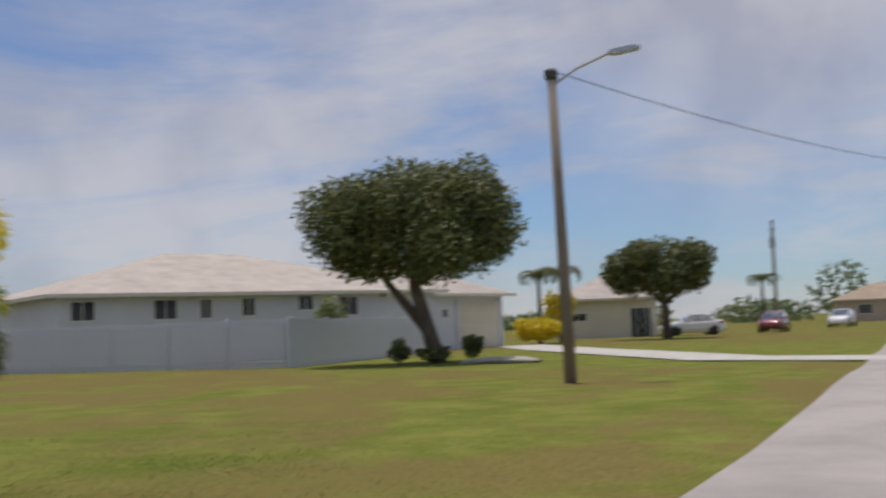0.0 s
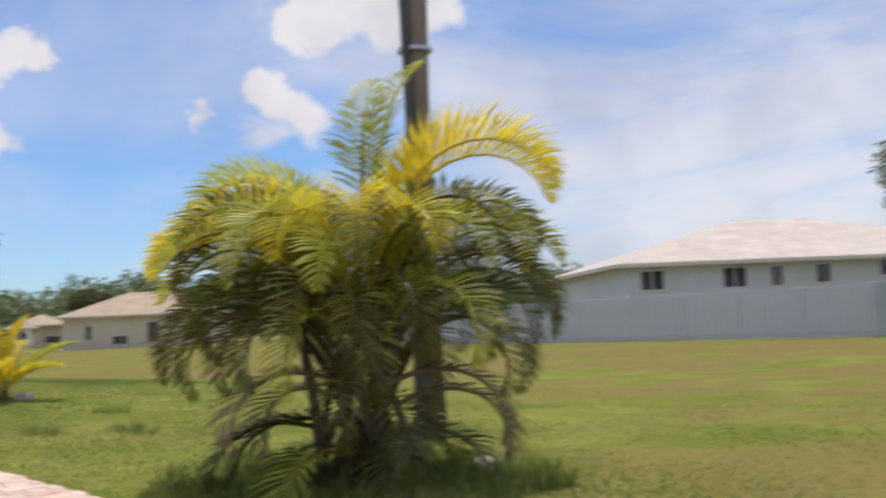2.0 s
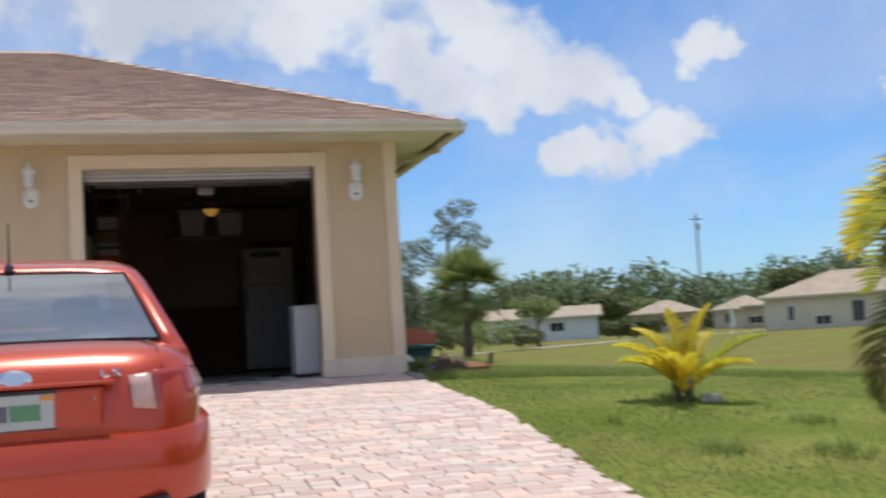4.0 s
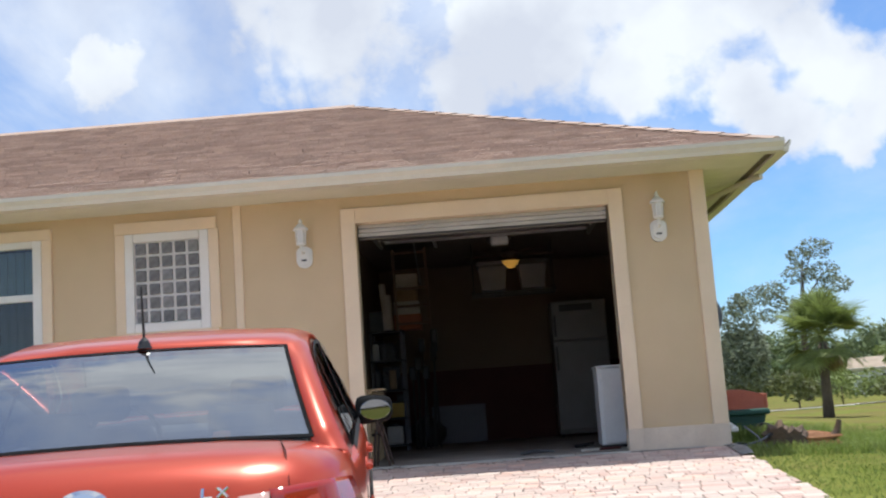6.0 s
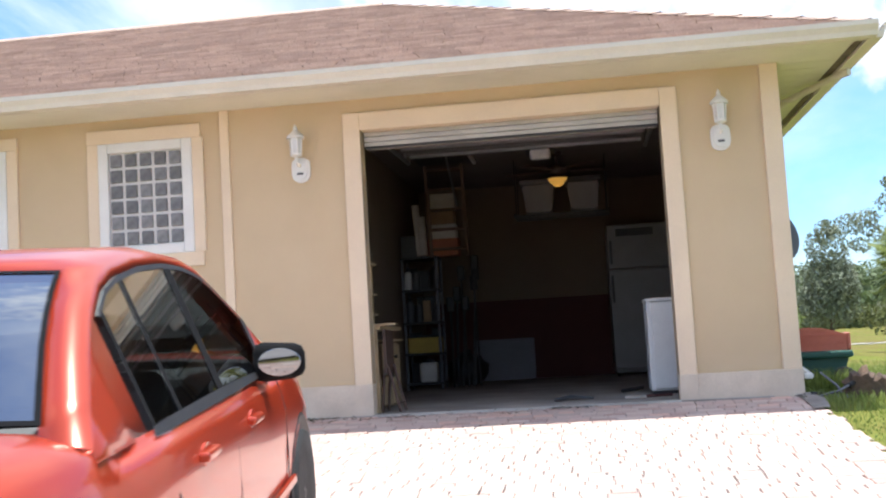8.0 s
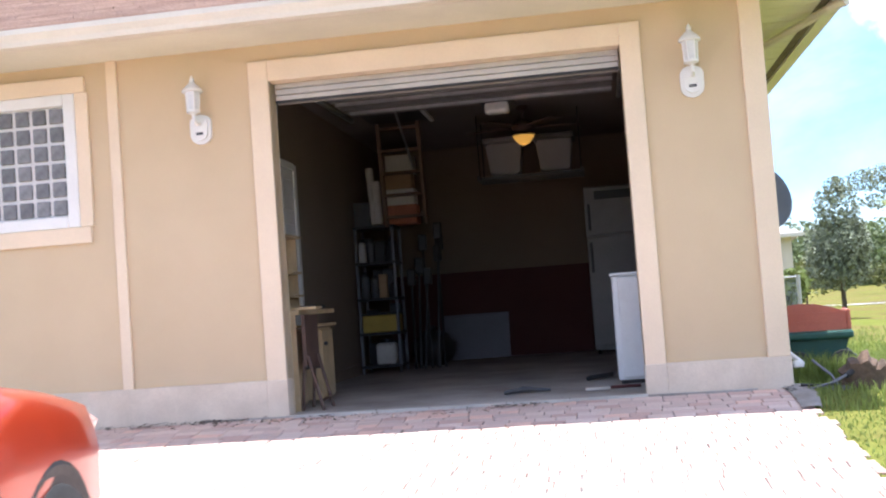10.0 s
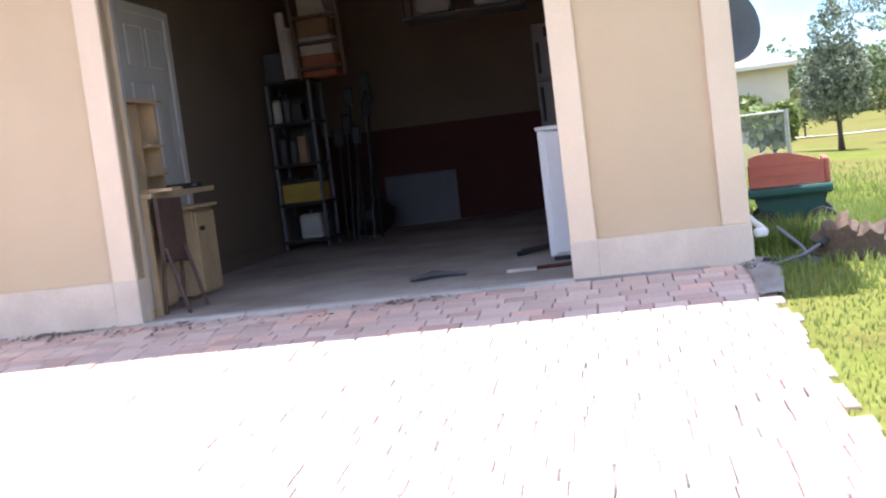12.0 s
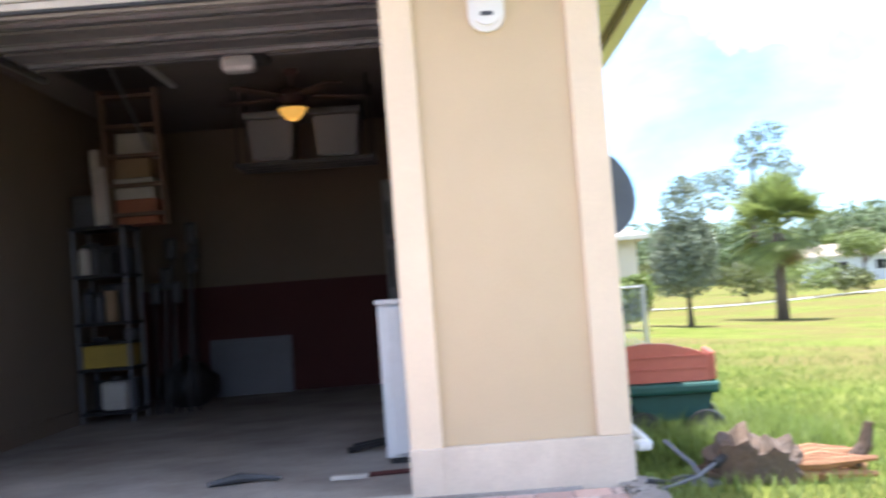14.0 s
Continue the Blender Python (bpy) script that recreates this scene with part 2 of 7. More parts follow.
SHINGLE_TAN = material("tan_shingle", (0.40, 0.31, 0.23), 0.95, vary=0.12, scale=1.0, fine=25, bump=0.3)
WHITE = material("white_paint", (0.78, 0.77, 0.74), 0.5, vary=0.04, scale=3, bump=0.05)
WHITE_METAL = material("white_enamel_steel", (0.76, 0.77, 0.77), 0.35, vary=0.04, scale=3, bump=0.03)
WHITEWALL = material("white_house_wall", (0.64, 0.67, 0.70), 0.9, vary=0.05, scale=0.6, fine=30, bump=0.2)
CREAMWALL = material("cream_house_wall", (0.66, 0.60, 0.48), 0.9, vary=0.05, scale=0.6, fine=30, bump=0.2)
TANWALL = material("tan_house_wall", (0.52, 0.42, 0.32), 0.9, vary=0.05, scale=0.6, fine=30, bump=0.2)
VINYL = material("vinyl_fence", (0.62, 0.64, 0.69), 0.5, vary=0.04, scale=0.8, fine=20, bump=0.05)
PAVER = material("pink_paver", (0.61, 0.46, 0.39), 0.9, vary=0.14, scale=3, fine=70, bump=0.5, second=(0.55, 0.43, 0.375), rand=0.12, tones=((0.0, (1.0, 1.0, 1.0)), (0.3, (0.90, 0.81, 0.80)), (0.45, (1.05, 1.08, 1.08)), (0.7, (0.93, 0.90, 0.90)), (0.9, (1.04, 0.92, 0.86))))
SAND = material("joint_sand", (0.24, 0.22, 0.205), 0.95, vary=0.25, scale=2.2, fine=120, bump=0.4, second=(0.05, 0.042, 0.036), blend=0.22)
CONCRETE = material("garage_concrete", (0.44, 0.405, 0.365), 0.75, vary=0.18, scale=1.3, fine=38, bump=0.25, second=(0.20, 0.172, 0.15))
CONCRETE_PALE = material("pale_concrete", (0.55, 0.52, 0.47), 0.9, vary=0.12, scale=2.0, fine=60, bump=0.3)
ASPHALT = material("sunbleached_road", (0.40, 0.36, 0.34), 0.95, vary=0.12, scale=0.7, fine=50, bump=0.4)
def lawn_material():
    """Grass with dry straw patches: greener by the driveway and round the far house than in the open middle."""
    m = bpy.data.materials.new("lawn")
    m.use_nodes = True
    t = m.node_tree
    bs = t.nodes["Principled BSDF"]
    bs.inputs["Roughness"].default_value, bs.inputs["Specular IOR Level"].default_value = 1.0, 0.05
    tc = t.nodes.new("ShaderNodeTexCoord")

    def fbm(scale, detail, rough=0.6, stretch=None):
        n = node(t, "ShaderNodeTexNoise", Scale=scale, Detail=detail, Roughness=rough)
        src = tc.outputs["Object"]
        if stretch:
            mp = t.nodes.new("ShaderNodeMapping")
            mp.inputs["Scale"].default_value = stretch
            t.links.new(src, mp.inputs[0])
            src = mp.outputs[0]
        t.links.new(src, n.inputs["Vector"])
        return n.outputs["Fac"]

    def ramp(src, lo, hi, a=0.0, b=1.0):
        r = t.nodes.new("ShaderNodeMapRange")
        r.interpolation_type = "SMOOTHSTEP"
        for k, v in (("From Min", lo), ("From Max", hi), ("To Min", a), ("To Max", b)):
            r.inputs[k].default_value = v
        t.links.new(src, r.inputs["Value"])
        return r.outputs[0]

    def op(kind, a, b):
        n = t.nodes.new("ShaderNodeMath")
        n.operation = kind
        for i, v in enumerate((a, b)):
            if isinstance(v, float):
                n.inputs[i].default_value = v
            else:
                t.links.new(v, n.inputs[i])
        return n.outputs[0]

    def mix(fac, a, b, kind="MIX"):
        n = t.nodes.new("ShaderNodeMix")
        n.data_type, n.blend_type = "RGBA", kind
        for k, v in (("Factor", fac), ("A", a), ("B", b)):
            if isinstance(v, tuple):
                n.inputs[k].default_value = (*v, 1)
            elif isinstance(v, float):
                n.inputs[k].default_value = v
            else:
                t.links.new(v, n.inputs[k])
        return n.outputs["Result"]

    def away(x, y):
        d = t.nodes.new("ShaderNodeVectorMath")
        d.operation = "DISTANCE"
        t.links.new(tc.outputs["Object"], d.inputs[0])
        d.inputs[1].default_value = (x, y, -0.7)
        return d.outputs["Value"]
    dry = op("MULTIPLY", ramp(away(3.0, -2.0), 5.0, 13.0, 0.42, 1.0), ramp(away(36.0, -14.0), 8.0, 14.0, 0.3, 1.0))
    patch = op("MULTIPLY", ramp(fbm(0.32, 6.0, 0.6, (0.7, 1.2, 1)), 0.36, 0.62), dry)
    patch = op("ADD", patch, op("MULTIPLY", ramp(fbm(2.3, 5.0, 0.7), 0.50, 0.72), op("MULTIPLY", dry, 0.55)))
    green = mix(ramp(fbm(1.1, 5.0), 0.35, 0.65), (0.122, 0.146, 0.024), (0.185, 0.194, 0.044))
    col = mix(ramp(patch, 0.08, 0.95), green, (0.168, 0.136, 0.046))
    grain = fbm(26.0, 5.0, 0.7)
    hsv = t.nodes.new("ShaderNodeHueSaturation")
    t.links.new(col, hsv.inputs["Color"])
    t.links.new(ramp(grain, 0.25, 0.75, 0.68, 1.32), hsv.inputs["Value"])
    t.links.new(hsv.outputs[0], bs.inputs["Base Color"])
    bp = node(t, "ShaderNodeBump", Strength=0.3, Distance=0.01)
    t.links.new(grain, bp.inputs["Height"])
    t.links.new(bp.outputs[0], bs.inputs["Normal"])
    return m


LAWN = lawn_material()
BLADE = material("grass_blade", (0.175, 0.245, 0.045), 0.7, vary=0.2, scale=1.2, fine=10, bump=0, second=(0.25, 0.29, 0.085), rand=0.3, translucent=0.5)
LEAF = material("tree_leaf", (0.100, 0.125, 0.038), 0.55, vary=0.25, scale=1.0, fine=8, bump=0, second=(0.185, 0.19, 0.062), rand=0.45, translucent=0.25)
LEAF_PALE = material("grey_green_leaf", (0.20, 0.235, 0.15), 0.6, vary=0.25, scale=1.0, fine=8, bump=0, second=(0.25, 0.27, 0.18), rand=0.35, translucent=0.25)
LEAF_BRIGHT = material("bright_leaf", (0.24, 0.29, 0.085), 0.55, vary=0.25, scale=1.0, fine=8, bump=0, second=(0.19, 0.23, 0.07), rand=0.35, translucent=0.3)
LEAF_FAR = material("distant_leaf", (0.135, 0.185, 0.075), 0.7, vary=0.25, scale=0.15, fine=2, bump=0, second=(0.18, 0.21, 0.10), rand=0.3, translucent=0.3)
MATTBLACK = material("matt_black_trim", (0.012, 0.012, 0.013), 0.9, vary=0.1, scale=5, bump=0, spec=0.1)
PALM_GREEN = material("palm_green", (0.135, 0.135, 0.024), 0.46, vary=0.2, scale=2.5, fine=14, bump=0, second=(0.075, 0.085, 0.018), rand=0.35, translucent=0.35)
PALM_YELLOW = material("palm_yellow", (0.78, 0.60, 0.04), 0.45, vary=0.15, scale=2.0, fine=12, bump=0, second=(0.62, 0.55, 0.05), rand=0.2, translucent=0.58)
PALM_LIME = material("palm_lime", (0.50, 0.49, 0.06), 0.45, vary=0.15, scale=2.0, fine=12, bump=0, second=(0.33, 0.38, 0.055), rand=0.2, translucent=0.5)
PALM_DEAD = material("palm_dead", (0.30, 0.235, 0.14), 0.8, vary=0.2, scale=3, fine=20, bump=0.1, rand=0.3, translucent=0.2)
PALM_STEM = material("palm_stem", (0.085, 0.068, 0.04), 0.8, vary=0.25, scale=5, fine=40, bump=0.4, second=(0.06, 0.047, 0.03), stretch=(1, 1, 4))
BARK = material("bark", (0.16, 0.125, 0.095), 0.95, vary=0.25, scale=5, fine=30, bump=0.8, second=(0.085, 0.068, 0.052), stretch=(1, 1, 0.3))
POLEWOOD = material("weathered_pole_wood", (0.27, 0.225, 0.185), 0.9, vary=0.18, scale=6, fine=50, bump=0.5, second=(0.19, 0.155, 0.125), stretch=(1, 1, 0.08))
WOOD = material("ladder_wood", (0.17, 0.105, 0.066), 0.7, vary=0.15, scale=6, fine=40, bump=0.2, stretch=(1, 1, 0.2))
LAMINATE = material("beige_laminate", (0.50, 0.37, 0.21), 0.5, vary=0.1, scale=4, fine=30, bump=0.05, stretch=(4, 1, 1))
DARKWOOD = material("dark_brown_leather", (0.11, 0.066, 0.05), 0.6, vary=0.2, scale=6, bump=0.1)
BLACK = material("black_plastic", (0.025, 0.025, 0.027), 0.5, vary=0.15, scale=5, bump=0.05)
DARKGREY = material("dark_grey_plastic", (0.07, 0.072, 0.078), 0.55, vary=0.15, scale=5, bump=0.05)
GREYBIN = material("grey_storage_plastic", (0.15, 0.15, 0.165), 0.5, vary=0.06, scale=3, bump=0.05)
STEEL = material("galvanised_steel", (0.55, 0.56, 0.57), 0.4, 0.9, vary=0.12, scale=8, bump=0.08)
# beige wall paint with the garage's indoor shade darkened into it
SHADED_INWALL = material("shade_darkened_garage_wall", (0.205, 0.158, 0.115), 0.9, vary=0.05, scale=1.2, fine=60, bump=0.15)
MAROON = material("maroon_wall_paint", (0.085, 0.024, 0.022), 0.8, vary=0.08, scale=1.5, fine=60, bump=0.15)
# off-white ceiling, painted far darker so that it looks unlit
SHADED_CEILING = material("shade_darkened_garage_ceiling", (0.20, 0.178, 0.155), 0.9, vary=0.05, scale=2, fine=70, bump=0.3)
CARPAINT = material("orange_red_car_paint", (0.45, 0.046, 0.014), 0.28, 0.30, vary=0.02, scale=2, bump=0, coat=0.6)
CARWHITE = material("white_car_paint", (0.72, 0.73, 0.74), 0.25, 0.0, vary=0.02, scale=2, bump=0, coat=1.0)
CARMAROON = material("maroon_car_paint", (0.16, 0.02, 0.025), 0.25, 0.2, vary=0.02, scale=2, bump=0, coat=1.0)
TYRE = material("tyre_rubber", (0.03, 0.03, 0.03), 0.85, vary=0.2, scale=10, bump=0.3)
CHROME = material("chrome", (0.75, 0.75, 0.76), 0.12, 1.0, vary=0.02, bump=0)
REDLENS = material("red_tail_lens", (0.36, 0.022, 0.012), 0.12, vary=0.05, scale=20, bump=0.05, coat=1.0)
CLEARLENS = material("clear_tail_lens", (0.58, 0.36, 0.31), 0.15, vary=0.05, scale=20, bump=0.05, coat=1.0)
PLATE = material("licence_plate_white", (0.48, 0.52, 0.50), 0.4, vary=0.05, scale=20, bump=0.05)
PLATE_GREEN = material("plate_green_print", (0.12, 0.30, 0.16), 0.4, vary=0.1, scale=20, bump=0)
PLATE_ORANGE = material("orange_sticker", (0.70, 0.28, 0.04), 0.4, vary=0.1, scale=20, bump=0)
CABIN = material("car_cabin_grey", (0.16, 0.165, 0.17), 0.8, vary=0.1, scale=5, bump=0.1)
REDPLASTIC = material("faded_red_plastic", (0.52, 0.15, 0.10), 0.5, vary=0.08, scale=4, bump=0.08, second=(0.45, 0.115, 0.075))
GREENPLASTIC = material("dark_green_plastic", (0.022, 0.095, 0.075), 0.5, vary=0.12, scale=4, bump=0.08)
YELLOWPLASTIC = material("yellow_plastic", (0.48, 0.33, 0.05), 0.5, vary=0.1, scale=4, bump=0.05)
GREENCAN = material("green_can", (0.10, 0.30, 0.08), 0.4, vary=0.1, scale=8, bump=0.02)
PAPER = material("paper_white", (0.62, 0.58, 0.52), 0.9, vary=0.1, scale=5, bump=0.1)
CARDBOARD = material("cardboard", (0.36, 0.245, 0.14), 0.9, vary=0.12, scale=5, bump=0.15)
ORANGEBOX = material("orange_box", (0.46, 0.17, 0.09), 0.8, vary=0.12, scale=5, bump=0.1)
STONE = material("pale_stone", (0.46, 0.43, 0.38), 0.95, vary=0.15, scale=4, fine=40, bump=0.6)
SPLIT = material("rotted_split_wood", (0.46, 0.23, 0.12), 0.95, vary=0.3, scale=9, fine=50, bump=0.8, second=(0.26, 0.12, 0.065), stretch=(0.3, 2, 2))
STUMP = material("grey_stump_bark", (0.125, 0.078, 0.05), 0.95, vary=0.3, scale=6, fine=35, bump=0.9, second=(0.11, 0.085, 0.07))
DISH = material("dish_grey", (0.12, 0.125, 0.13), 0.55, vary=0.08, scale=5, bump=0.05)
BLIND = material("teal_vertical_blind", (0.30, 0.36, 0.35), 0.8, vary=0.1, scale=5, bump=0.05)
DARKROOM = material("dark_sheet_behind_window", (0.035, 0.036, 0.04), 0.9, vary=0.1, bump=0)
GBLOCK = material("glass_block", (0.24, 0.235, 0.24), 0.12, vary=0.25, scale=14, fine=70, bump=0.5, rand=0.25)
MORTAR = material("white_mortar", (0.72, 0.71, 0.69), 0.85, vary=0.06, scale=12, bump=0.1)
LANTERN = material("frosted_lantern_glass", (0.70, 0.70, 0.68), 0.25, vary=0.05, scale=10, bump=0.05)
GLASS = glass_material("window_glass", (0.82, 0.85, 0.85), 0.03, 0.0)
CARGLASS = glass_material("tinted_car_glass", (0.24, 0.27, 0.28), 0.02, 0.32)
FARGLASS = material("dark_far_glass", (0.03, 0.035, 0.04), 0.12, vary=0.1, bump=0)
MIRROR = material("mirror_silver", (0.28, 0.29, 0.30), 0.02, 1.0, vary=0.0, bump=0)
BOWL = bpy.data.materials.new("amber_lit_bowl")
BOWL.use_nodes = True
BOWL.node_tree.nodes["Principled BSDF"].inputs["Base Color"].default_value = (0.75, 0.42, 0.08, 1)
BOWL.node_tree.nodes["Principled BSDF"].inputs["Emission Color"].default_value = (1.0, 0.50, 0.09, 1)
BOWL.node_tree.nodes["Principled BSDF"].inputs["Emission Strength"].default_value = 0.22


# ---- mesh helpers ----
def mesh_of(name, verts, faces, smooth=False):
    me = bpy.data.meshes.new(name)
    me.from_pydata([tuple(v) for v in verts], [], [tuple(f) for f in faces])
    me.update()
    if smooth:
        me.polygons.foreach_set("use_smooth", [True] * len(me.polygons))
    return me


def empty(name, m=None, label="", category="", group="", kind=""):
    ob = new(name)
    if m is not None:
        ob.matrix_world = m
    return tagged(ob, label, category, group, kind)


def put(name, me, mat, parent=None, label="", m=None):
    ob = new(name, me)
    if mat is not None and not me.materials:
        me.materials.append(mat)
    if parent is not None:
        ob.parent = parent
    if m is not None:
        ob.matrix_basis = m
    if label:
        ob["label"] = label
    return ob


def part(name, bm, mat, parent=None, label="", smooth=False, m=None):
    me = bpy.data.meshes.new(name)
    bm.to_mesh(me)
    bm.free()
    if smooth:
        me.polygons.foreach_set("use_smooth", [True] * len(me.polygons))
    return put(name, me, mat, parent, label, m)


def box(x0, y0, z0, x1, y1, z1, bevel=0.0, bm=None):
    own = bm or bmesh.new()
    vs = bmesh.ops.create_cube(own, size=1, matrix=Matrix.LocRotScale(((x0 + x1) / 2, (y0 + y1) / 2, (z0 + z1) / 2), None, (abs(x1 - x0), abs(y1 - y0), abs(z1 - z0))))["verts"]
    if bevel:
        es = list({e for v in vs for e in v.link_edges})
        bmesh.ops.bevel(own, geom=es, offset=bevel, segments=2, profile=0.5, affect="EDGES")
    return own


def cyl(p0, p1, r0, r1=None, seg=12, bm=None, caps=True):
    own = bm or bmesh.new()
    a, b = Vector(p0), Vector(p1)
    d = b - a
    q = d.to_track_quat("Z", "Y").to_matrix().to_4x4()
    bmesh.ops.create_cone(own, cap_ends=caps, segments=seg, radius1=r0, radius2=r0 if r1 is None else r1, depth=d.length, matrix=Matrix.Translation((a + b) / 2) @ q)
    return own


def tube(points, radii, seg=8, bm=None):
    own = bm or bmesh.new()
    rings = []
    pts = [Vector(p) for p in points]
    for i, p in enumerate(pts):
        d = (pts[min(i + 1, len(pts) - 1)] - pts[max(i - 1, 0)]).normalized()
        q = d.to_track_quat("Z", "Y")
        r = radii[i] if hasattr(radii, "__len__") else radii
        rings.append([own.verts.new(p + q @ Vector((r * math.cos(2 * math.pi * k / seg), r * math.sin(2 * math.pi * k / seg), 0))) for k in range(seg)])
    for a, b in zip(rings, rings[1:]):
        for k in range(seg):
            own.faces.new((a[k], a[(k + 1) % seg], b[(k + 1) % seg], b[k]))
    own.faces.new(rings[0][::-1])
    own.faces.new(rings[-1])
    return own


def lathe(profile, seg=20, bm=None, center=(0, 0, 0)):
    own = bm or bmesh.new()
    cx, cy, cz = center
    rings = [[own.verts.new((cx + r * math.cos(2 * math.pi * k / seg), cy + r * math.sin(2 * math.pi * k / seg), cz + z)) for k in range(seg)] for r, z in profile]
    for a, b in zip(rings, rings[1:]):
        for k in range(seg):
            own.faces.new((a[k], a[(k + 1) % seg], b[(k + 1) % seg], b[k]))
    own.faces.new(rings[0][::-1])
    own.faces.new(rings[-1])
    return own


def prism(poly, axis, a, b, bm=None):
    """A polygon of (u, v) pairs pushed from a to b along an axis."""
    own = bm or bmesh.new()
    def place(u, v, s):
        return {"x": (s, u, v), "y": (u, s, v), "z": (u, v, s)}[axis]
    lo = [own.verts.new(place(u, v, a)) for u, v in poly]
    hi = [own.verts.new(place(u, v, b)) for u, v in poly]
    own.faces.new(lo[::-1])
    own.faces.new(hi)
    n = len(poly)
    for i in range(n):
        own.faces.new((lo[i], lo[(i + 1) % n], hi[(i + 1) % n], hi[i]))
    bmesh.ops.recalc_face_normals(own, faces=own.faces)
    return own


def ground_z(x, y):
    dx, dy = max(0.0, x - 2.13), max(0.0, -y)
    d = math.hypot(dx, dy)
    s = 0.07 * d if d < 8 else 0.56 + 0.19 * (1 - math.exp(-(d - 8) * 0.07 / 0.19))
    return -0.02 - s


# ---- ground, road, driveway ----
def spread(lo, hi, step, far):
    inner = list(np.arange(lo, hi + 1e-6, step))
    out, s = [], step
    a = hi
    while a < far:
        s *= 1.35
        a += s
        out.append(a)
    pre, s, a = [], step, lo
    while a > -far:
        s *= 1.35
        a -= s
        pre.append(a)
    return pre[::-1] + inner + out


gx, gy = spread(-8, 14, 0.5, 2500), spread(-18, 12, 0.5, 2500)
gv = [(x, y, ground_z(x, y) + 0.018 * noise.noise((x * 0.7, y * 0.7, 0)) * (1 if x > 2.6 or y < -13.5 else 0) - (0.03 if (-5.2 < x < 1.5 and -12.5 < y < 0) else 0)) for y in gy for x in gx]
nx = len(gx)
gf = [(j * nx + i, j * nx + i + 1, (j + 1) * nx + i + 1, (j + 1) * nx + i) for j in range(len(gy) - 1) for i in range(nx - 1)]
tagged(put("ground", mesh_of("ground", gv, gf, True), LAWN), "mown lawn with dry yellow patches", "lawn", kind="structure")


def strip(name, line, half, mat, lift, label, category):
    """A flat band along a line, lying on the ground."""
    vs, fs = [], []
    pts = [Vector(p) for p in line]
    dense = []
    for a, b in zip(pts, pts[1:]):
        k = max(1, int((b - a).length / 3))
        dense += [a.lerp(b, i / k) for i in range(k)]
    dense.append(pts[-1])
    for i, p in enumerate(dense):
        d = (dense[min(i + 1, len(dense) - 1)] - dense[max(i - 1, 0)]).normalized()
        n = Vector((-d.y, d.x))
        for s in (-1, -0.33, 0.33, 1):
            q = p + n * s * half + n * (0.12 * noise.noise((p.x * 0.8, p.y * 0.8, s)) if abs(s) == 1 else 0)
            vs.append((q.x, q.y, ground_z(q.x, q.y) + lift + 0.012 * (1 - abs(s))))
    for i in range(len(dense) - 1):
        for k in range(3):
            fs.append((i * 4 + k, i * 4 + k + 1, i * 4 + k + 5, i * 4 + k + 4))
    return tagged(put(name, mesh_of(name, vs, fs, True), mat), label, category, kind="structure")


strip("road", [(-60, -2.0), (-20, -11.8), (-2.9, -15.9), (60, -31.3), (260, -80)], 3.1, ASPHALT, 0.03, "sun-bleached pale grey asphalt street", "road")
strip("pavement", [(-10, 40), (6, 44.5), (16, 50), (38, 70), (60, 79), (140, 82)], 0.75, CONCRETE_PALE, 0.03, "narrow pale concrete path across the far lawn", "path")
strip("driveway", [(22.5, -25), (29, -16.6), (45, -11), (57, -7.5)], 1.4, CONCRETE_PALE, 0.03, "pale concrete driveway of the neighbouring house", "driveway")
strip("trim_strip", [(2.21, 0.05), (2.21, -0.35), (2.15, -0.85)], 0.075, CONCRETE, 0.025, "small grey concrete apron at the house corner", "apron")


def drive_edge(y):
    return float(np.interp(y, [-13.5, -11, -9, -7.7, -6.4, -5.4, -3.6, -2.6, -0.9, 0], [2.6, 1.75, 1.66, 1.70, 1.77, 1.92, 2.13, 2.15, 2.17, 2.15]))


# ---- the house with the garage ----
house = empty("house", None, "beige stucco house with brown shingle hip roof", "house")
WX0, WX1, WT, SOF = -9.0, 2.13, 0.2, 2.64
for nm, bxs in (
    ("wall", (WX0, 0, -0.4, -5.75, WT, SOF)),
    ("wall", (-5.75, 0, -0.4, -4.45, WT, 0.95)),
    ("wall", (-5.75, 0, 2.40, -4.45, WT, SOF)),
    ("wall", (-4.45, 0, -0.4, -3.50, WT, SOF)),
    ("wall", (-3.50, 0, -0.4, -2.78, WT, 1.50)),
    ("wall", (-3.50, 0, 2.39, -2.78, WT, SOF)),
    ("wall", (-2.78, 0, -0.4, -1.255, 0.15, SOF)),
    ("wall", (1.22, 0, -0.4, WX1, WT, SOF)),
    ("wall", (-1.255, 0, 2.37, 1.22, WT, SOF)),
):
    part(nm, box(*bxs), STUCCO, house)
part("wall", box(WX1 - WT, WT, -0.4, WX1, 7.9, SOF), STUCCO, house)
part("wall", box(WX0, 7.7, -0.4, WX1 - WT, 7.9, SOF), STUCCO, house)
part("wall", box(WX0, WT, -0.4, WX0 + WT, 7.7, SOF), STUCCO, house)
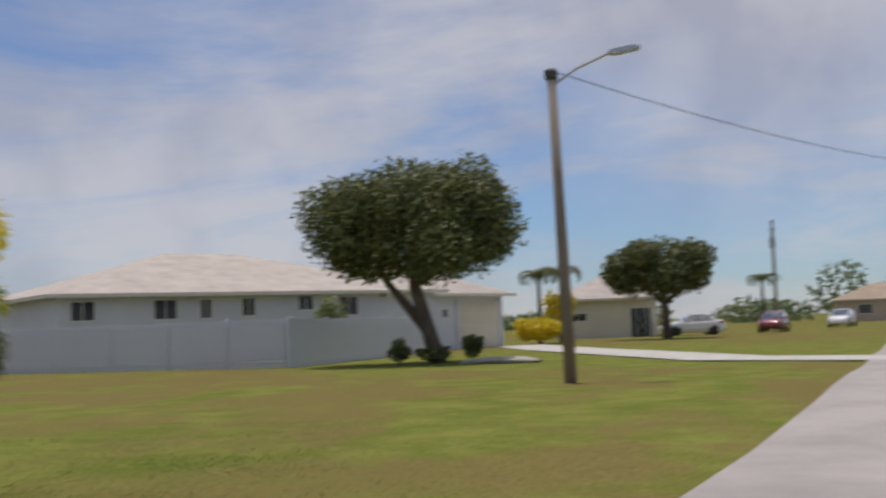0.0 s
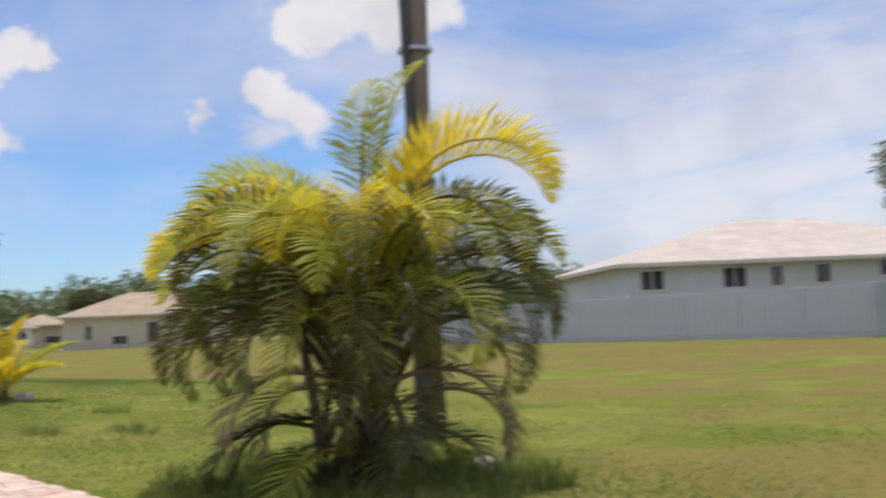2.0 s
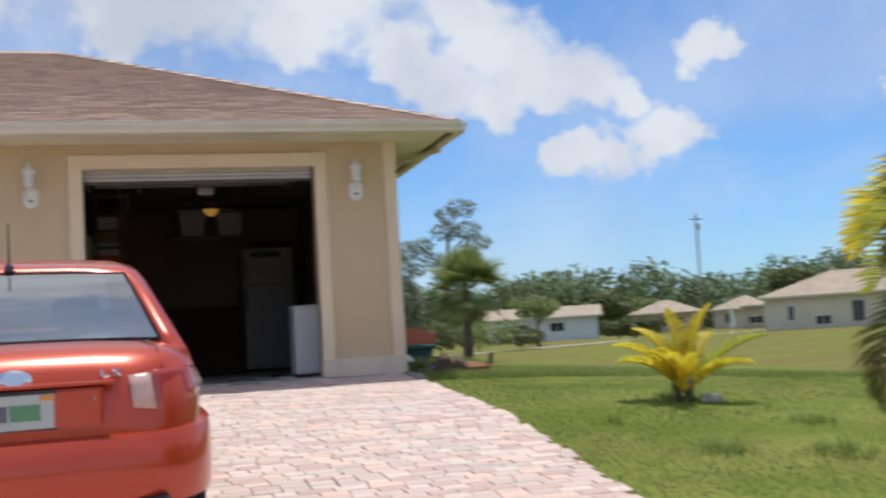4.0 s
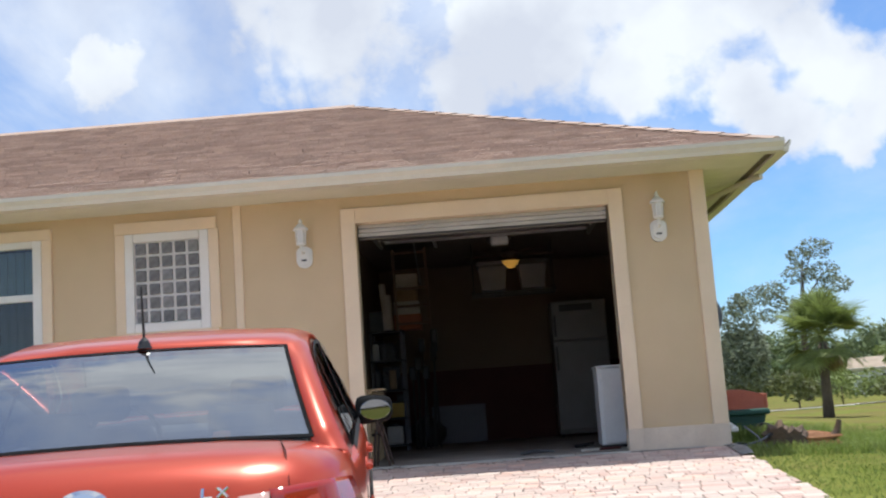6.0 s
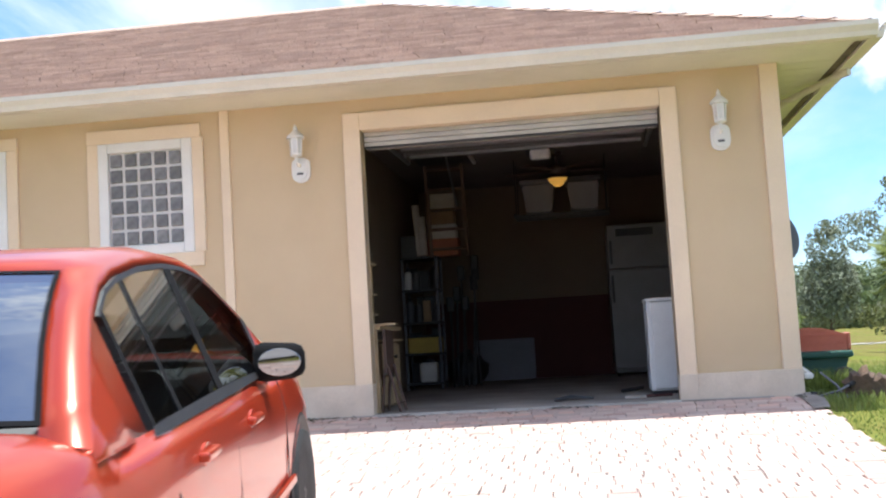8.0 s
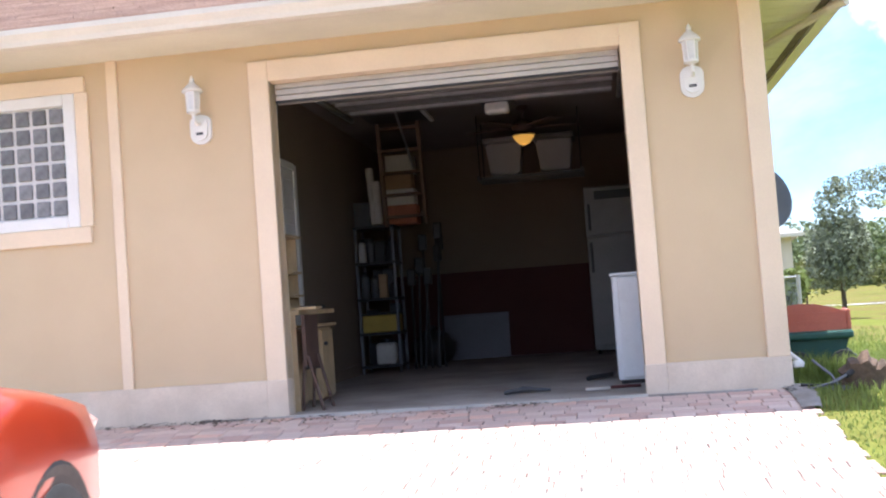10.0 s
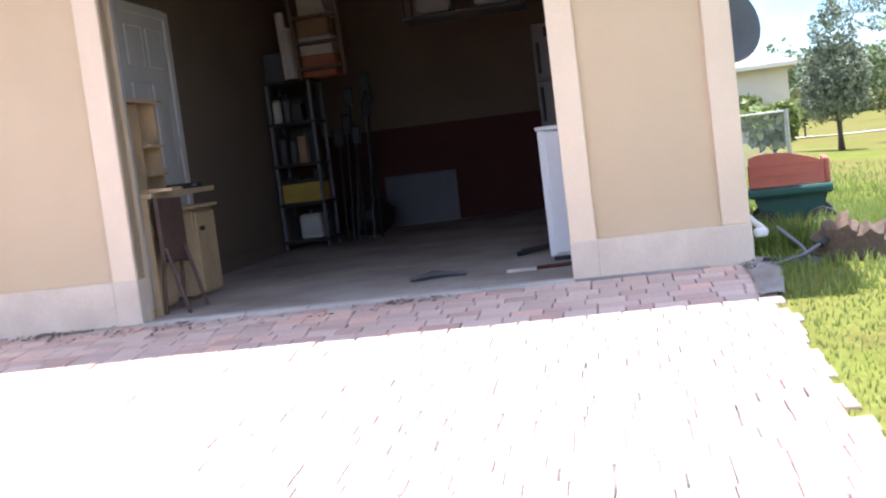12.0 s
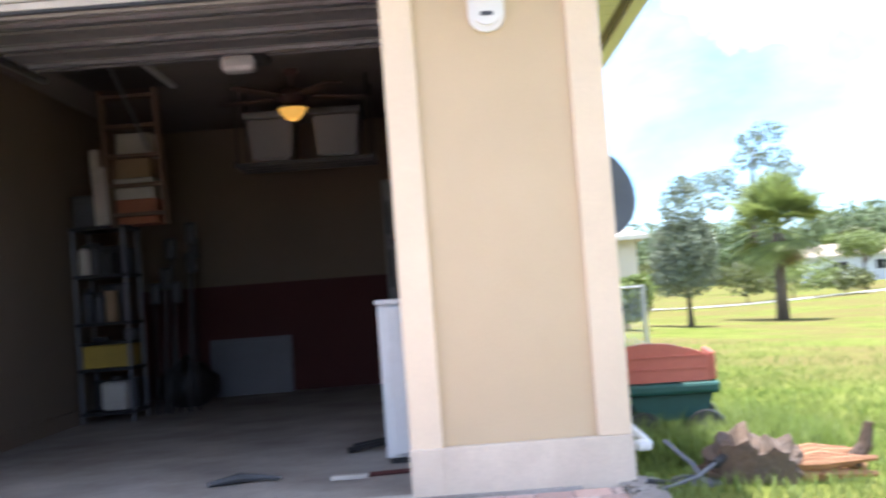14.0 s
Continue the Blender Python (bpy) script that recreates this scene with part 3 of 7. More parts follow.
# raised stucco bands, each proud of the wall
for nm, bxs, mt in (
    ("door_trim", (-1.40, -0.03, 0, -1.255, 0.10, 2.52), TRIM),
    ("door_trim", (1.22, -0.03, 0, 1.36, 0.10, 2.52), TRIM),
    ("door_trim", (-1.255, -0.03, 2.37, 1.22, 0.10, 2.52), TRIM),
    ("corner_trim", (2.02, -0.028, 0.2, 2.165, 0.002, SOF), TRIM),
    ("corner_trim", (2.128, 0.002, 0.2, 2.165, 0.16, SOF), TRIM),
    ("pilaster", (-2.47, -0.022, 0.25, -2.39, 0.002, SOF), TRIM),
    ("base_band", (1.36, -0.032, -0.2, 2.17, 0.002, 0.2), BASEBAND),
    ("base_band", (2.128, 0.002, -0.2, 2.172, 7.9, 0.2), BASEBAND),
    ("base_band", (-9.0, -0.032, -0.2, -1.40, 0.002, 0.255), BASEBAND),
    ("base_band", (-1.402, -0.036, -0.2, -1.25, 0.098, 0.255), BASEBAND),
    ("base_band", (1.215, -0.036, -0.2, 1.362, 0.098, 0.2), BASEBAND),
    ("window_surround", (-3.66, -0.03, 2.43, -2.64, 0.002, 2.55), TRIM),
    ("window_surround", (-3.66, -0.03, 1.33, -2.64, 0.002, 1.45), TRIM),
    ("window_surround", (-3.66, -0.028, 1.45, -3.56, 0.002, 2.43), TRIM),
    ("window_surround", (-2.72, -0.028, 1.45, -2.62, 0.002, 2.43), TRIM),
    ("window_surround", (-5.95, -0.03, 2.44, -4.30, 0.002, 2.55), TRIM),
    ("window_surround", (-5.95, -0.03, 0.78, -4.30, 0.002, 0.90), TRIM),
    ("window_surround", (-4.40, -0.028, 0.90, -4.30, 0.002, 2.44), TRIM),
    ("window_surround", (-5.95, -0.028, 0.90, -5.82, 0.002, 2.44), TRIM),
):
    part(nm, box(*bxs, bevel=0.006), mt, house)

# window of glass blocks
win = empty("window_1", None, "white-framed window of square glass blocks", "window", kind="structure")
for bxs in ((-3.56, -0.035, 1.45, -3.47, 0.06, 2.43), (-2.81, -0.035, 1.45, -2.72, 0.06, 2.43), (-3.47, -0.035, 2.345, -2.81, 0.06, 2.43), (-3.47, -0.035, 1.45, -2.81, 0.06, 1.535)):
    part("window_frame", box(*bxs, bevel=0.008), WHITE, win)
part("mortar", box(-3.47, 0.0, 1.535, -2.81, 0.09, 2.345), MORTAR, win)
blk = bmesh.new()
box(-0.052, -0.014, -0.055, 0.052, 0.02, 0.055, 0.009, blk)
blk_me = bpy.data.meshes.new("pane")
blk.to_mesh(blk_me)
for i in range(5):
    for j in range(6):
        put("pane", blk_me, GBLOCK, win, m=pose(-3.47 + 0.66 * (i + 0.5) / 5, -0.004, 1.535 + 0.81 * (j + 0.5) / 6))

# sash window with blinds
win = empty("window_2", None, "white single-hung window with vertical blinds behind", "window", kind="structure")
for bxs in ((-5.82, -0.035, 0.90, -5.74, 0.05, 2.44), (-4.49, -0.035, 0.90, -4.40, 0.05, 2.44), (-5.74, -0.035, 2.37, -4.49, 0.05, 2.44), (-5.74, -0.035, 0.90, -4.49, 0.05, 0.97), (-5.74, -0.025, 1.84, -4.49, 0.05, 1.91)):
    part("window_frame", box(*bxs, bevel=0.008), WHITE, win)
pn = part("pane", box(-5.74, 0.004, 1.91, -4.49, 0.010, 2.37), GLASS, win)
pn.visible_shadow = False
pn = part("pane", box(-5.74, 0.024, 0.97, -4.49, 0.030, 1.84), GLASS, win)
pn.visible_shadow = False
for i in range(15):
    part("blind_slat", box(-0.036, -0.002, 1.88, 0.036, 0.002, 2.36), BLIND, win, m=pose(-5.70 + i * 0.085, 0.12, 0, 0, 0, 35))
    part("blind_slat", box(-0.036, -0.002, 1.0, 0.036, 0.002, 1.88), DARKGREY, win, m=pose(-5.70 + i * 0.085, 0.13, 0, 0, 0, 60))
# near-black board in place of the unlit room behind the blinds
part("dark_room_sheet", box(-5.75, 0.21, 0.9, -4.45, 0.23, 2.42), DARKROOM, win)

# roof: two slopes of overlapping shingle courses, closed behind
EX, EY, EZ, RISE = 2.76, -0.62, 2.74, 0.43
KX, KY = -1.64, 3.78
RZ = EZ + RISE * (KY - EY)
roof_v = [(EX, EY, EZ), (EX, 8.18, EZ), (WX0 - 0.6, 8.18, EZ), (WX0 - 0.6, EY, EZ), (KX, KY, RZ), (WX0 - 0.6, KY, RZ)]
roof = put("roof", mesh_of("roof", roof_v, [(3, 0, 4, 5), (0, 1, 4), (1, 2, 5, 4), (2, 3, 5), (0, 3, 2, 1)]), SHINGLE, house)


def courses(front):
    vs, fs = [], []
    n = 42
    rnd = random.Random(4 if front else 9)
    for i in range(n):
        a, b = i / n, (i + 1) / n + 0.004
        b = min(b, 1.0)
        z0, z1 = EZ + RISE * (KY - EY) * a, EZ + RISE * (KY - EY) * b
        off0, off1 = (KY - EY) * a, (KY - EY) * b
        lo, hi = 0.026, 0.006
        if front:
            s0, s1 = WX0 - 0.6, EX - off0
            u = s0
        else:
            s0, s1 = EY + off0, 8.18 - off0
            u = s0
        while u < s1 - 0.02:
            w_ = rnd.uniform(0.28, 0.36)
            u1 = min(u + w_, s1)
            h = lo + rnd.uniform(-0.002, 0.003)
            t0, t1 = u, u1
            if front:
                top0, top1 = t0, min(t1, EX - off1)
                if top1 <= top0:
                    top1 = top0 + 0.001
                q = [(t0, EY + off0 - 0.01, z0 + h), (t1 - 0.006, EY + off0 - 0.01, z0 + h), (top1 - 0.006, EY + off1, z1 + hi), (top0, EY + off1, z1 + hi), (t0, EY + off0 - 0.01, z0 + 0.001), (t1 - 0.006, EY + off0 - 0.01, z0 + 0.001)]
            else:
                top0, top1 = max(t0, EY + off1), min(t1, 8.18 - off1)
                if top1 <= top0:
                    top1 = top0 + 0.001
                q = [(EX - off0 + 0.01, t0, z0 + h), (EX - off0 + 0.01, t1 - 0.006, z0 + h), (EX - off1, top1 - 0.006, z1 + hi), (EX - off1, top0, z1 + hi), (EX - off0 + 0.01, t0, z0 + 0.001), (EX - off0 + 0.01, t1 - 0.006, z0 + 0.001)]
            k = len(vs)
            vs += q
            fs += [(k, k + 1, k + 2, k + 3), (k + 4, k + 5, k + 1, k)]
            u = u1
    return vs, fs


for fr in (True, False):
    ob = put("shingle_course", mesh_of("shingle_course", *courses(fr)), SHINGLE, house)
    ob["kind"] = "stuff"
for i in range(22):
    capm = bmesh.new()
    a, b = i / 22, (i + 1.25) / 22
    p, q = Vector((EX, EY, EZ + 0.030)).lerp(Vector((KX, KY, RZ + 0.030)), a), Vector((EX, EY, EZ + 0.022)).lerp(Vector((KX, KY, RZ + 0.022)), min(b, 1))
    s = Vector((0.09, 0.09, -0.035))
    s2 = Vector((-0.09, -0.09, -0.035))
    up = Vector((0, 0, 0.005))
    v = [capm.verts.new(c) for c in (p + s + up, p + up, p + s2 + up, q + s, q, q + s2)]
    capm.faces.new((v[0], v[1], v[4], v[3]))
    capm.faces.new((v[1], v[2], v[5], v[4]))
    part("hip_cap", capm, SHINGLE, house)
part("hip_cap", prism([(KY - 0.11, RZ - 0.02), (KY, RZ + 0.045), (KY + 0.11, RZ - 0.02)], "x", WX0 - 0.6, KX), SHINGLE, house)
# soffit, fascia, gutter
part("soffit", box(WX0 - 0.6, -0.58, SOF, EX - 0.04, 0.0, SOF + 0.02), SOFFIT, house)
part("soffit", box(WX1, 0.0, SOF, EX - 0.04, 8.1, SOF + 0.02), SOFFIT, house)
for i in range(34):
    part("soffit_rib", box(WX1 + 0.0, 0.05 + i * 0.23, SOF - 0.004, EX - 0.05, 0.065 + i * 0.23, SOF - 0.001), SOFFIT, house)
part("fascia", box(WX0 - 0.6, EY + 0.0, SOF - 0.02, EX, EY + 0.03, EZ + 0.004), FASCIA, house)
part("fascia", box(EX - 0.03, EY + 0.03, SOF - 0.02, EX, 8.18, EZ + 0.004), FASCIA, house)
gp = [(EY, EZ - 0.01), (EY, EZ - 0.115), (EY - 0.075, EZ - 0.115), (EY - 0.085, EZ - 0.08), (EY - 0.115, EZ - 0.04), (EY - 0.115, EZ - 0.005), (EY - 0.105, EZ - 0.005), (EY - 0.105, EZ - 0.035), (EY - 0.01, EZ - 0.10)]
part("gutter", prism(gp, "x", WX0 - 0.6, EX + 0.02), FASCIA, house, "cream metal roof gutter")
# side gutter, the brown strip behind it, and its leader to the wall
part("gutter", prism([(EX, EZ - 0.01), (EX, EZ - 0.115), (EX + 0.075, EZ - 0.115), (EX + 0.085, EZ - 0.08), (EX + 0.105, EZ - 0.04), (EX + 0.105, EZ - 0.005), (EX + 0.095, EZ - 0.005), (EX + 0.095, EZ - 0.035), (EX + 0.01, EZ - 0.10)], "y", EY, 8.18), FASCIA, house, "cream metal roof gutter")
part("soffit_strip", box(EX - 0.105, -0.50, SOF - 0.006, EX - 0.045, 8.1, SOF - 0.002), BARK, house, "brown weathered strip behind the gutter")
part("gutter_leader", tube([(EX + 0.05, 0.36, 2.60), (2.72, 0.46, 2.585), (2.46, 1.30, 2.575), (2.22, 2.06, 2.56), (2.20, 2.10, 2.40)], 0.034, 8), FASCIA, house, "cream downspout leader under the eave")

# garage shell
put_floor = part("floor", box(-1.9, -0.06, -0.25, 1.93, 6.42, 0.0), CONCRETE)
tagged(put_floor, "worn stained grey concrete garage floor", "floor", kind="structure")
tagged(part("trim", box(-1.25, -0.062, -0.2, 1.22, 0.03, 0.004), CONCRETE_PALE), "pale worn concrete door sill", "sill", kind="structure")
LW = -1.72
tagged(part("wall_west", box(LW - 0.12, 0.151, 0.0, LW, 6.40, 2.70), SHADED_INWALL), "beige painted inner garage wall", "wall", kind="structure")
tagged(part("wall_north", box(LW - 0.12, 6.40, 0.0, 1.93, 6.52, 2.70), SHADED_INWALL), "beige painted garage back wall", "wall", kind="structure")
tagged(part("wall_north_lower", box(LW, 6.392, 0.0, 1.92, 6.398, 1.10), MAROON), "maroon painted lower part of the back wall", "wall", kind="structure")
tagged(part("ceiling", box(LW - 0.12, 0.2, 2.70, 1.93, 6.52, 2.74), SHADED_CEILING), "textured off-white garage ceiling", "ceiling", kind="structure")
tagged(part("wall_east", box(1.915, 0.2, 0.0, 1.929, 6.40, 2.70), SHADED_INWALL), "beige painted inner garage wall", "wall", kind="structure")
tagged(part("wall_south", box(LW, 0.151, 0.0, -1.262, 0.162, 2.70), SHADED_INWALL), "beige painted inner garage wall", "wall", kind="structure")
tagged(part("baseboard", box(LW, 2.3, 0.0, LW + 0.02, 6.38, 0.12), SHADED_INWALL), "painted baseboard along the garage wall", "baseboard", kind="structure")

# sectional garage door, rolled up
# inner side of the white door: overhead shade is put into this grey
SHADED_DOOR = material("shade_darkened_door_back", (0.20, 0.195, 0.185), 0.6, vary=0.1, scale=3, bump=0.05)
# white refrigerator enamel, darkened in its colour for the dim garage interior
SHADED_APPLIANCE = material("shade_darkened_white_enamel", (0.24, 0.235, 0.22), 0.45, vary=0.06, scale=3, bump=0.04)
DOORWHITE = material("dull_white_door_paint", (0.62, 0.60, 0.56), 0.5, vary=0.05, scale=3, bump=0.04)
gd = empty("garage_door", None, "white ribbed sectional garage door, rolled up overhead", "garage door", kind="structure")
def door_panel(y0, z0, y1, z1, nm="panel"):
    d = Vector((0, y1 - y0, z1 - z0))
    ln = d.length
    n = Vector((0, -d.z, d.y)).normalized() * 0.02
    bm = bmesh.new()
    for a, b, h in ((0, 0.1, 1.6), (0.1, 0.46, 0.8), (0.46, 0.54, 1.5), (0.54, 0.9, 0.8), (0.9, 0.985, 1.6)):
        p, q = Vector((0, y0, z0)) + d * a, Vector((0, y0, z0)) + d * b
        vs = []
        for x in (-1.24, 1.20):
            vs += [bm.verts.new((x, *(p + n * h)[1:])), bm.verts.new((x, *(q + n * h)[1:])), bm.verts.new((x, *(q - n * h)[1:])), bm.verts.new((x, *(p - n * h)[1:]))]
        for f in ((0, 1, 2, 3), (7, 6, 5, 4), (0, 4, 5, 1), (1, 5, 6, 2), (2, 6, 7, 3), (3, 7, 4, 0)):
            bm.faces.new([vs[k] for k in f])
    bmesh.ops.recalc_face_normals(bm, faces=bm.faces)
    return part(nm, bm, SHADED_DOOR, gd)
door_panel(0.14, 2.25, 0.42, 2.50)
# white face under the header, its colour dulled to stand for shade
SHADED_DOORFACE = material("shade_dulled_white_door_face", (0.50, 0.485, 0.45), 0.55, vary=0.08, scale=4, bump=0.05)
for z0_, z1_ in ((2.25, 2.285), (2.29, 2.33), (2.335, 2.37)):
    part("panel", box(-1.245, 0.10, z0_, 1.21, 0.14, z1_, 0.006), SHADED_DOORFACE, gd)
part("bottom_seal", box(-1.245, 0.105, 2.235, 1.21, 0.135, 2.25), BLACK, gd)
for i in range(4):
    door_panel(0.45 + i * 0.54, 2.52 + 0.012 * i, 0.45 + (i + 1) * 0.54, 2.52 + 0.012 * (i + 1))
    part("strut", box(-1.2, 0.70 + i * 0.54, 2.47 + 0.012 * i, 1.2, 0.74 + i * 0.54, 2.50 + 0.012 * i), STEEL, gd)
for x in (-1.305, 1.27):
    part("track", tube([(x, 0.24, 0.05), (x, 0.24, 2.1), (x, 0.28, 2.32), (x, 0.42, 2.47), (x, 0.62, 2.50), (x, 2.9, 2.55)], 0.025, 6), STEEL, gd)
    part("track_hanger", cyl((x, 2.7, 2.55), (x, 2.7, 2.70), 0.012, seg=6), STEEL, gd)
part("opener_rail", box(-0.02, 0.3, 2.60, 0.02, 2.35, 2.63), STEEL, gd)

# opener motor unit
op = empty("garage_opener", None, "white ceiling-hung garage door opener with light lens", "opener")
part("motor_case", box(0.0, 2.35, 2.50, 0.32, 2.75, 2.64, 0.02), DARKGREY, op)
part("lens", box(0.05, 2.33, 2.40, 0.27, 2.48, 2.505, 0.03), LANTERN, op)
for x in (0.03, 0.29):
    part("hanger", box(x - 0.008, 2.5, 2.64, x + 0.008, 2.53, 2.70), STEEL, op)

# ceiling fan
fan = empty("ceiling_fan", pose(0.30, 3.81, -0.10), "dark ceiling fan with glowing amber glass bowl", "ceiling fan")
part("canopy", lathe([(0.06, 2.799), (0.065, 2.77), (0.03, 2.75)]), DARKWOOD, fan)
part("rod", cyl((0, 0, 2.64), (0, 0, 2.78), 0.012), DARKWOOD, fan)
part("motor", lathe([(0.04, 2.655), (0.11, 2.63), (0.12, 2.56), (0.07, 2.53), (0.05, 2.50)]), DARKWOOD, fan, smooth=True)
part("bowl", lathe([(0.118, 2.495), (0.095, 2.452), (0.052, 2.405), (0.03, 2.395)], 8), BOWL, fan, "lit amber glass bowl", smooth=True)
part("bowl_rim", lathe([(0.108, 2.51), (0.122, 2.50), (0.122, 2.49)]), DARKWOOD, fan)
for k in range(5):
    a = k * 72 + 20
    part("blade", box(0.14, -0.06, 2.575, 0.62, 0.06, 2.585, 0.004), DARKWOOD, fan, m=pose(0, 0, 0, 0, 0, a))
fl = bpy.data.lights.new("fan_bulb", "POINT")
fl.energy, fl.color, fl.shadow_soft_size = 0.08, (1.0, 0.55, 0.16), 0.05
new("fan_bulb", fl).location = (0.30, 3.81, 2.25)

# hanging rack with two bins
rack = empty("hanging_rack", None, "black wire rack hung from the garage ceiling", "rack")
for x in (-0.22, 0.86):
    for y in (4.15, 4.62):
        part("hanger_rod", cyl((x, y, 2.02), (x, y, 2.70), 0.008, seg=6), BLACK, rack)
for y in (4.15, 4.30, 4.46, 4.62):
    part("rail", box(-0.25, y - 0.012, 2.0, 0.89, y + 0.012, 2.03), BLACK, rack)
for x in (-0.25, 0.86):
    part("cross_rail", box(x, 4.15, 2.03, x + 0.03, 4.62, 2.05), BLACK, rack)
for x in (0.05, 0.59):
    b = empty("storage_bin", pose(x, 4.38, 2.05), "grey lidded plastic storage bin on the rack", "bin", "bins on the rack")
    bm = bmesh.new()
    for s, h in ((0.155, 0.0), (0.195, 0.34)):
        for cx, cy in ((-1, -1), (1, -1), (1, 1), (-1, 1)):
            bm.verts.new((cx * s, cy * s * 1.1, h))
    bm.verts.ensure_lookup_table()
    for f in ((3, 2, 1, 0), (4, 5, 6, 7), (0, 1, 5, 4), (1, 2, 6, 5), (2, 3, 7, 6), (3, 0, 4, 7)):
        bm.faces.new([bm.verts[k] for k in f])
    bmesh.ops.bevel(bm, geom=list(bm.edges), offset=0.02, segments=2, affect="EDGES")
    part("body", bm, GREYBIN, b)
    part("lid", box(-0.22, -0.235, 0.335, 0.22, 0.235, 0.40, 0.02), GREYBIN if x < 0.3 else DARKGREY, b)

# house door, six panels
dr = empty("door_1", None, "white six-panel door in a white frame, closed", "door", kind="structure")
part("leaf", box(LW + 0.004, 1.20, 0.02, LW + 0.035, 2.00, 2.0), DOORWHITE, dr)
for y0, y1 in ((1.29, 1.56), (1.64, 1.91)):
    for z0, z1 in ((0.2, 0.75), (0.9, 1.5), (1.62, 1.9)):
        part("panel", box(LW + 0.03, y0, z0, LW + 0.044, y1, z1, 0.012), DOORWHITE, dr)
for bxs in ((LW, 1.12, 0, LW + 0.05, 1.20, 2.05), (LW, 2.00, 0, LW + 0.05, 2.08, 2.05), (LW, 1.20, 1.99, LW + 0.05, 2.00, 2.06)):
    part("door_frame", box(*bxs, bevel=0.006), DOORWHITE, dr)
part("door_handle", lathe([(0.028, 0), (0.03, 0.03), (0.015, 0.05)], 12), STEEL, dr, m=pose(LW + 0.04, 1.27, 1.0, 0, 90, 0))
for z in (0.3, 1.05, 1.75):
    part("hinge", box(LW + 0.035, 1.985, z, LW + 0.045, 2.005, z + 0.09), STEEL, dr)

# desk with hutch
dk = empty("desk", None, "beige laminate computer desk with hutch shelves", "desk")
part("top", box(LW + 0.05, 0.26, 0.70, -1.22, 1.34, 0.735, 0.006), LAMINATE, dk)
part("keyboard_shelf", box(LW + 0.15, 0.66, 0.60, -1.20, 1.30, 0.62, 0.004), LAMINATE, dk)
part("side", box(LW + 0.05, 0.26, 0, -1.25, 0.28, 0.70), LAMINATE, dk)
cb = part("cabinet", box(LW + 0.1, 0.99, 0.02, -1.27, 1.36, 0.585, 0.004), LAMINATE, dk)
part("cabinet_door", box(-1.27, 1.005, 0.04, -1.252, 1.345, 0.57, 0.004), LAMINATE, dk)
part("knob", lathe([(0.012, 0), (0.018, 0.02), (0.01, 0.03)], 10), BLACK, dk, m=pose(-1.252, 1.06, 0.46, 0, 90, 0))
cb2 = part("cabinet", box(LW + 0.1, 0.30, 0.02, -1.30, 0.62, 0.585, 0.004), LAMINATE, dk)
part("cabinet_door", box(-1.30, 0.315, 0.04, -1.282, 0.605, 0.57, 0.004), LAMINATE, dk)
part("knob", lathe([(0.012, 0), (0.018, 0.02), (0.01, 0.03)], 10), BLACK, dk, m=pose(-1.282, 0.56, 0.30, 0, 90, 0))
part("hutch_back", box(LW + 0.05, 0.3, 0.735, LW + 0.065, 0.90, 1.30), LAMINATE, dk)
for y in (0.25, 0.62, 0.90):
    part("hutch_side", box(LW + 0.05, y, 0.735, LW + 0.33, y + 0.018, 1.30), LAMINATE, dk)
for y0, y1, z in ((0.23, 0.95, 1.30), (0.64, 0.90, 1.02), (0.64, 0.90, 0.84)):
    part("hutch_shelf", box(LW + 0.04, y0, z, LW + 0.37, y1, z + 0.018), LAMINATE, dk)
for nm, y, mt, h in (("spray_can", 0.52, GREENCAN, 0.16), ("bottle", 0.42, DARKGREY, 0.15), ("cup", 0.47, PAPER, 0.09)):
    c = empty(nm, pose(LW + 0.22, y, 1.318), {"spray_can": "green spray can with white cap on the hutch", "bottle": "dark bottle standing on the hutch shelf", "cup": "small white cup on the hutch shelf"}[nm], nm.replace("_", " "))
    part("body", lathe([(0.026, 0), (0.03, 0.01), (0.03, h * 0.75), (0.018, h * 0.85)], 12), mt, c)
    part("cap", lathe([(0.02, h * 0.85), (0.02, h)], 12), PAPER if nm != "bottle" else BLACK, c)
board = part("loose_board", box(LW + 0.3, 0.30, 0.737, -1.10, 0.46, 0.755), LAMINATE)
tagged(board, "loose beige board lying on the desk top", "board")

# folding chair before the desk
ch = empty("folding_table", None, "dark brown folding tray table leaning against the desk", "table")
part("tabletop", prism([(0.235, 0.33), (0.60, 0.30), (0.60, 0.69), (0.235, 0.70)], "x", -1.20, -1.175), DARKWOOD, ch)
part("edge_band", prism([(0.235, 0.318), (0.60, 0.288), (0.60, 0.30), (0.235, 0.33)], "x", -1.203, -1.172), BLACK, ch)
for y in (0.27, 0.56):
    part("leg", cyl((-1.08, y, 0.0), (-1.17, y - 0.02, 0.40), 0.012, seg=8), DARKWOOD, ch)
    part("leg", cyl((-1.24, y + 0.02, 0.0), (-1.205, y, 0.36), 0.012, seg=8), DARKWOOD, ch)
part("stretcher", cyl((-1.095, 0.27, 0.07), (-1.095, 0.56, 0.07), 0.010, seg=8), DARKWOOD, ch)
bx = empty("flat_box", pose(-1.45, 1.12, 0.735), "dark flat case lying on the desk", "case")
part("case", box(-0.18, -0.16, 0, 0.17, 0.16, 0.035, 0.008), BLACK, bx)
part("clasp", box(0.17, -0.03, 0.01, 0.178, 0.03, 0.025), STEEL, bx)

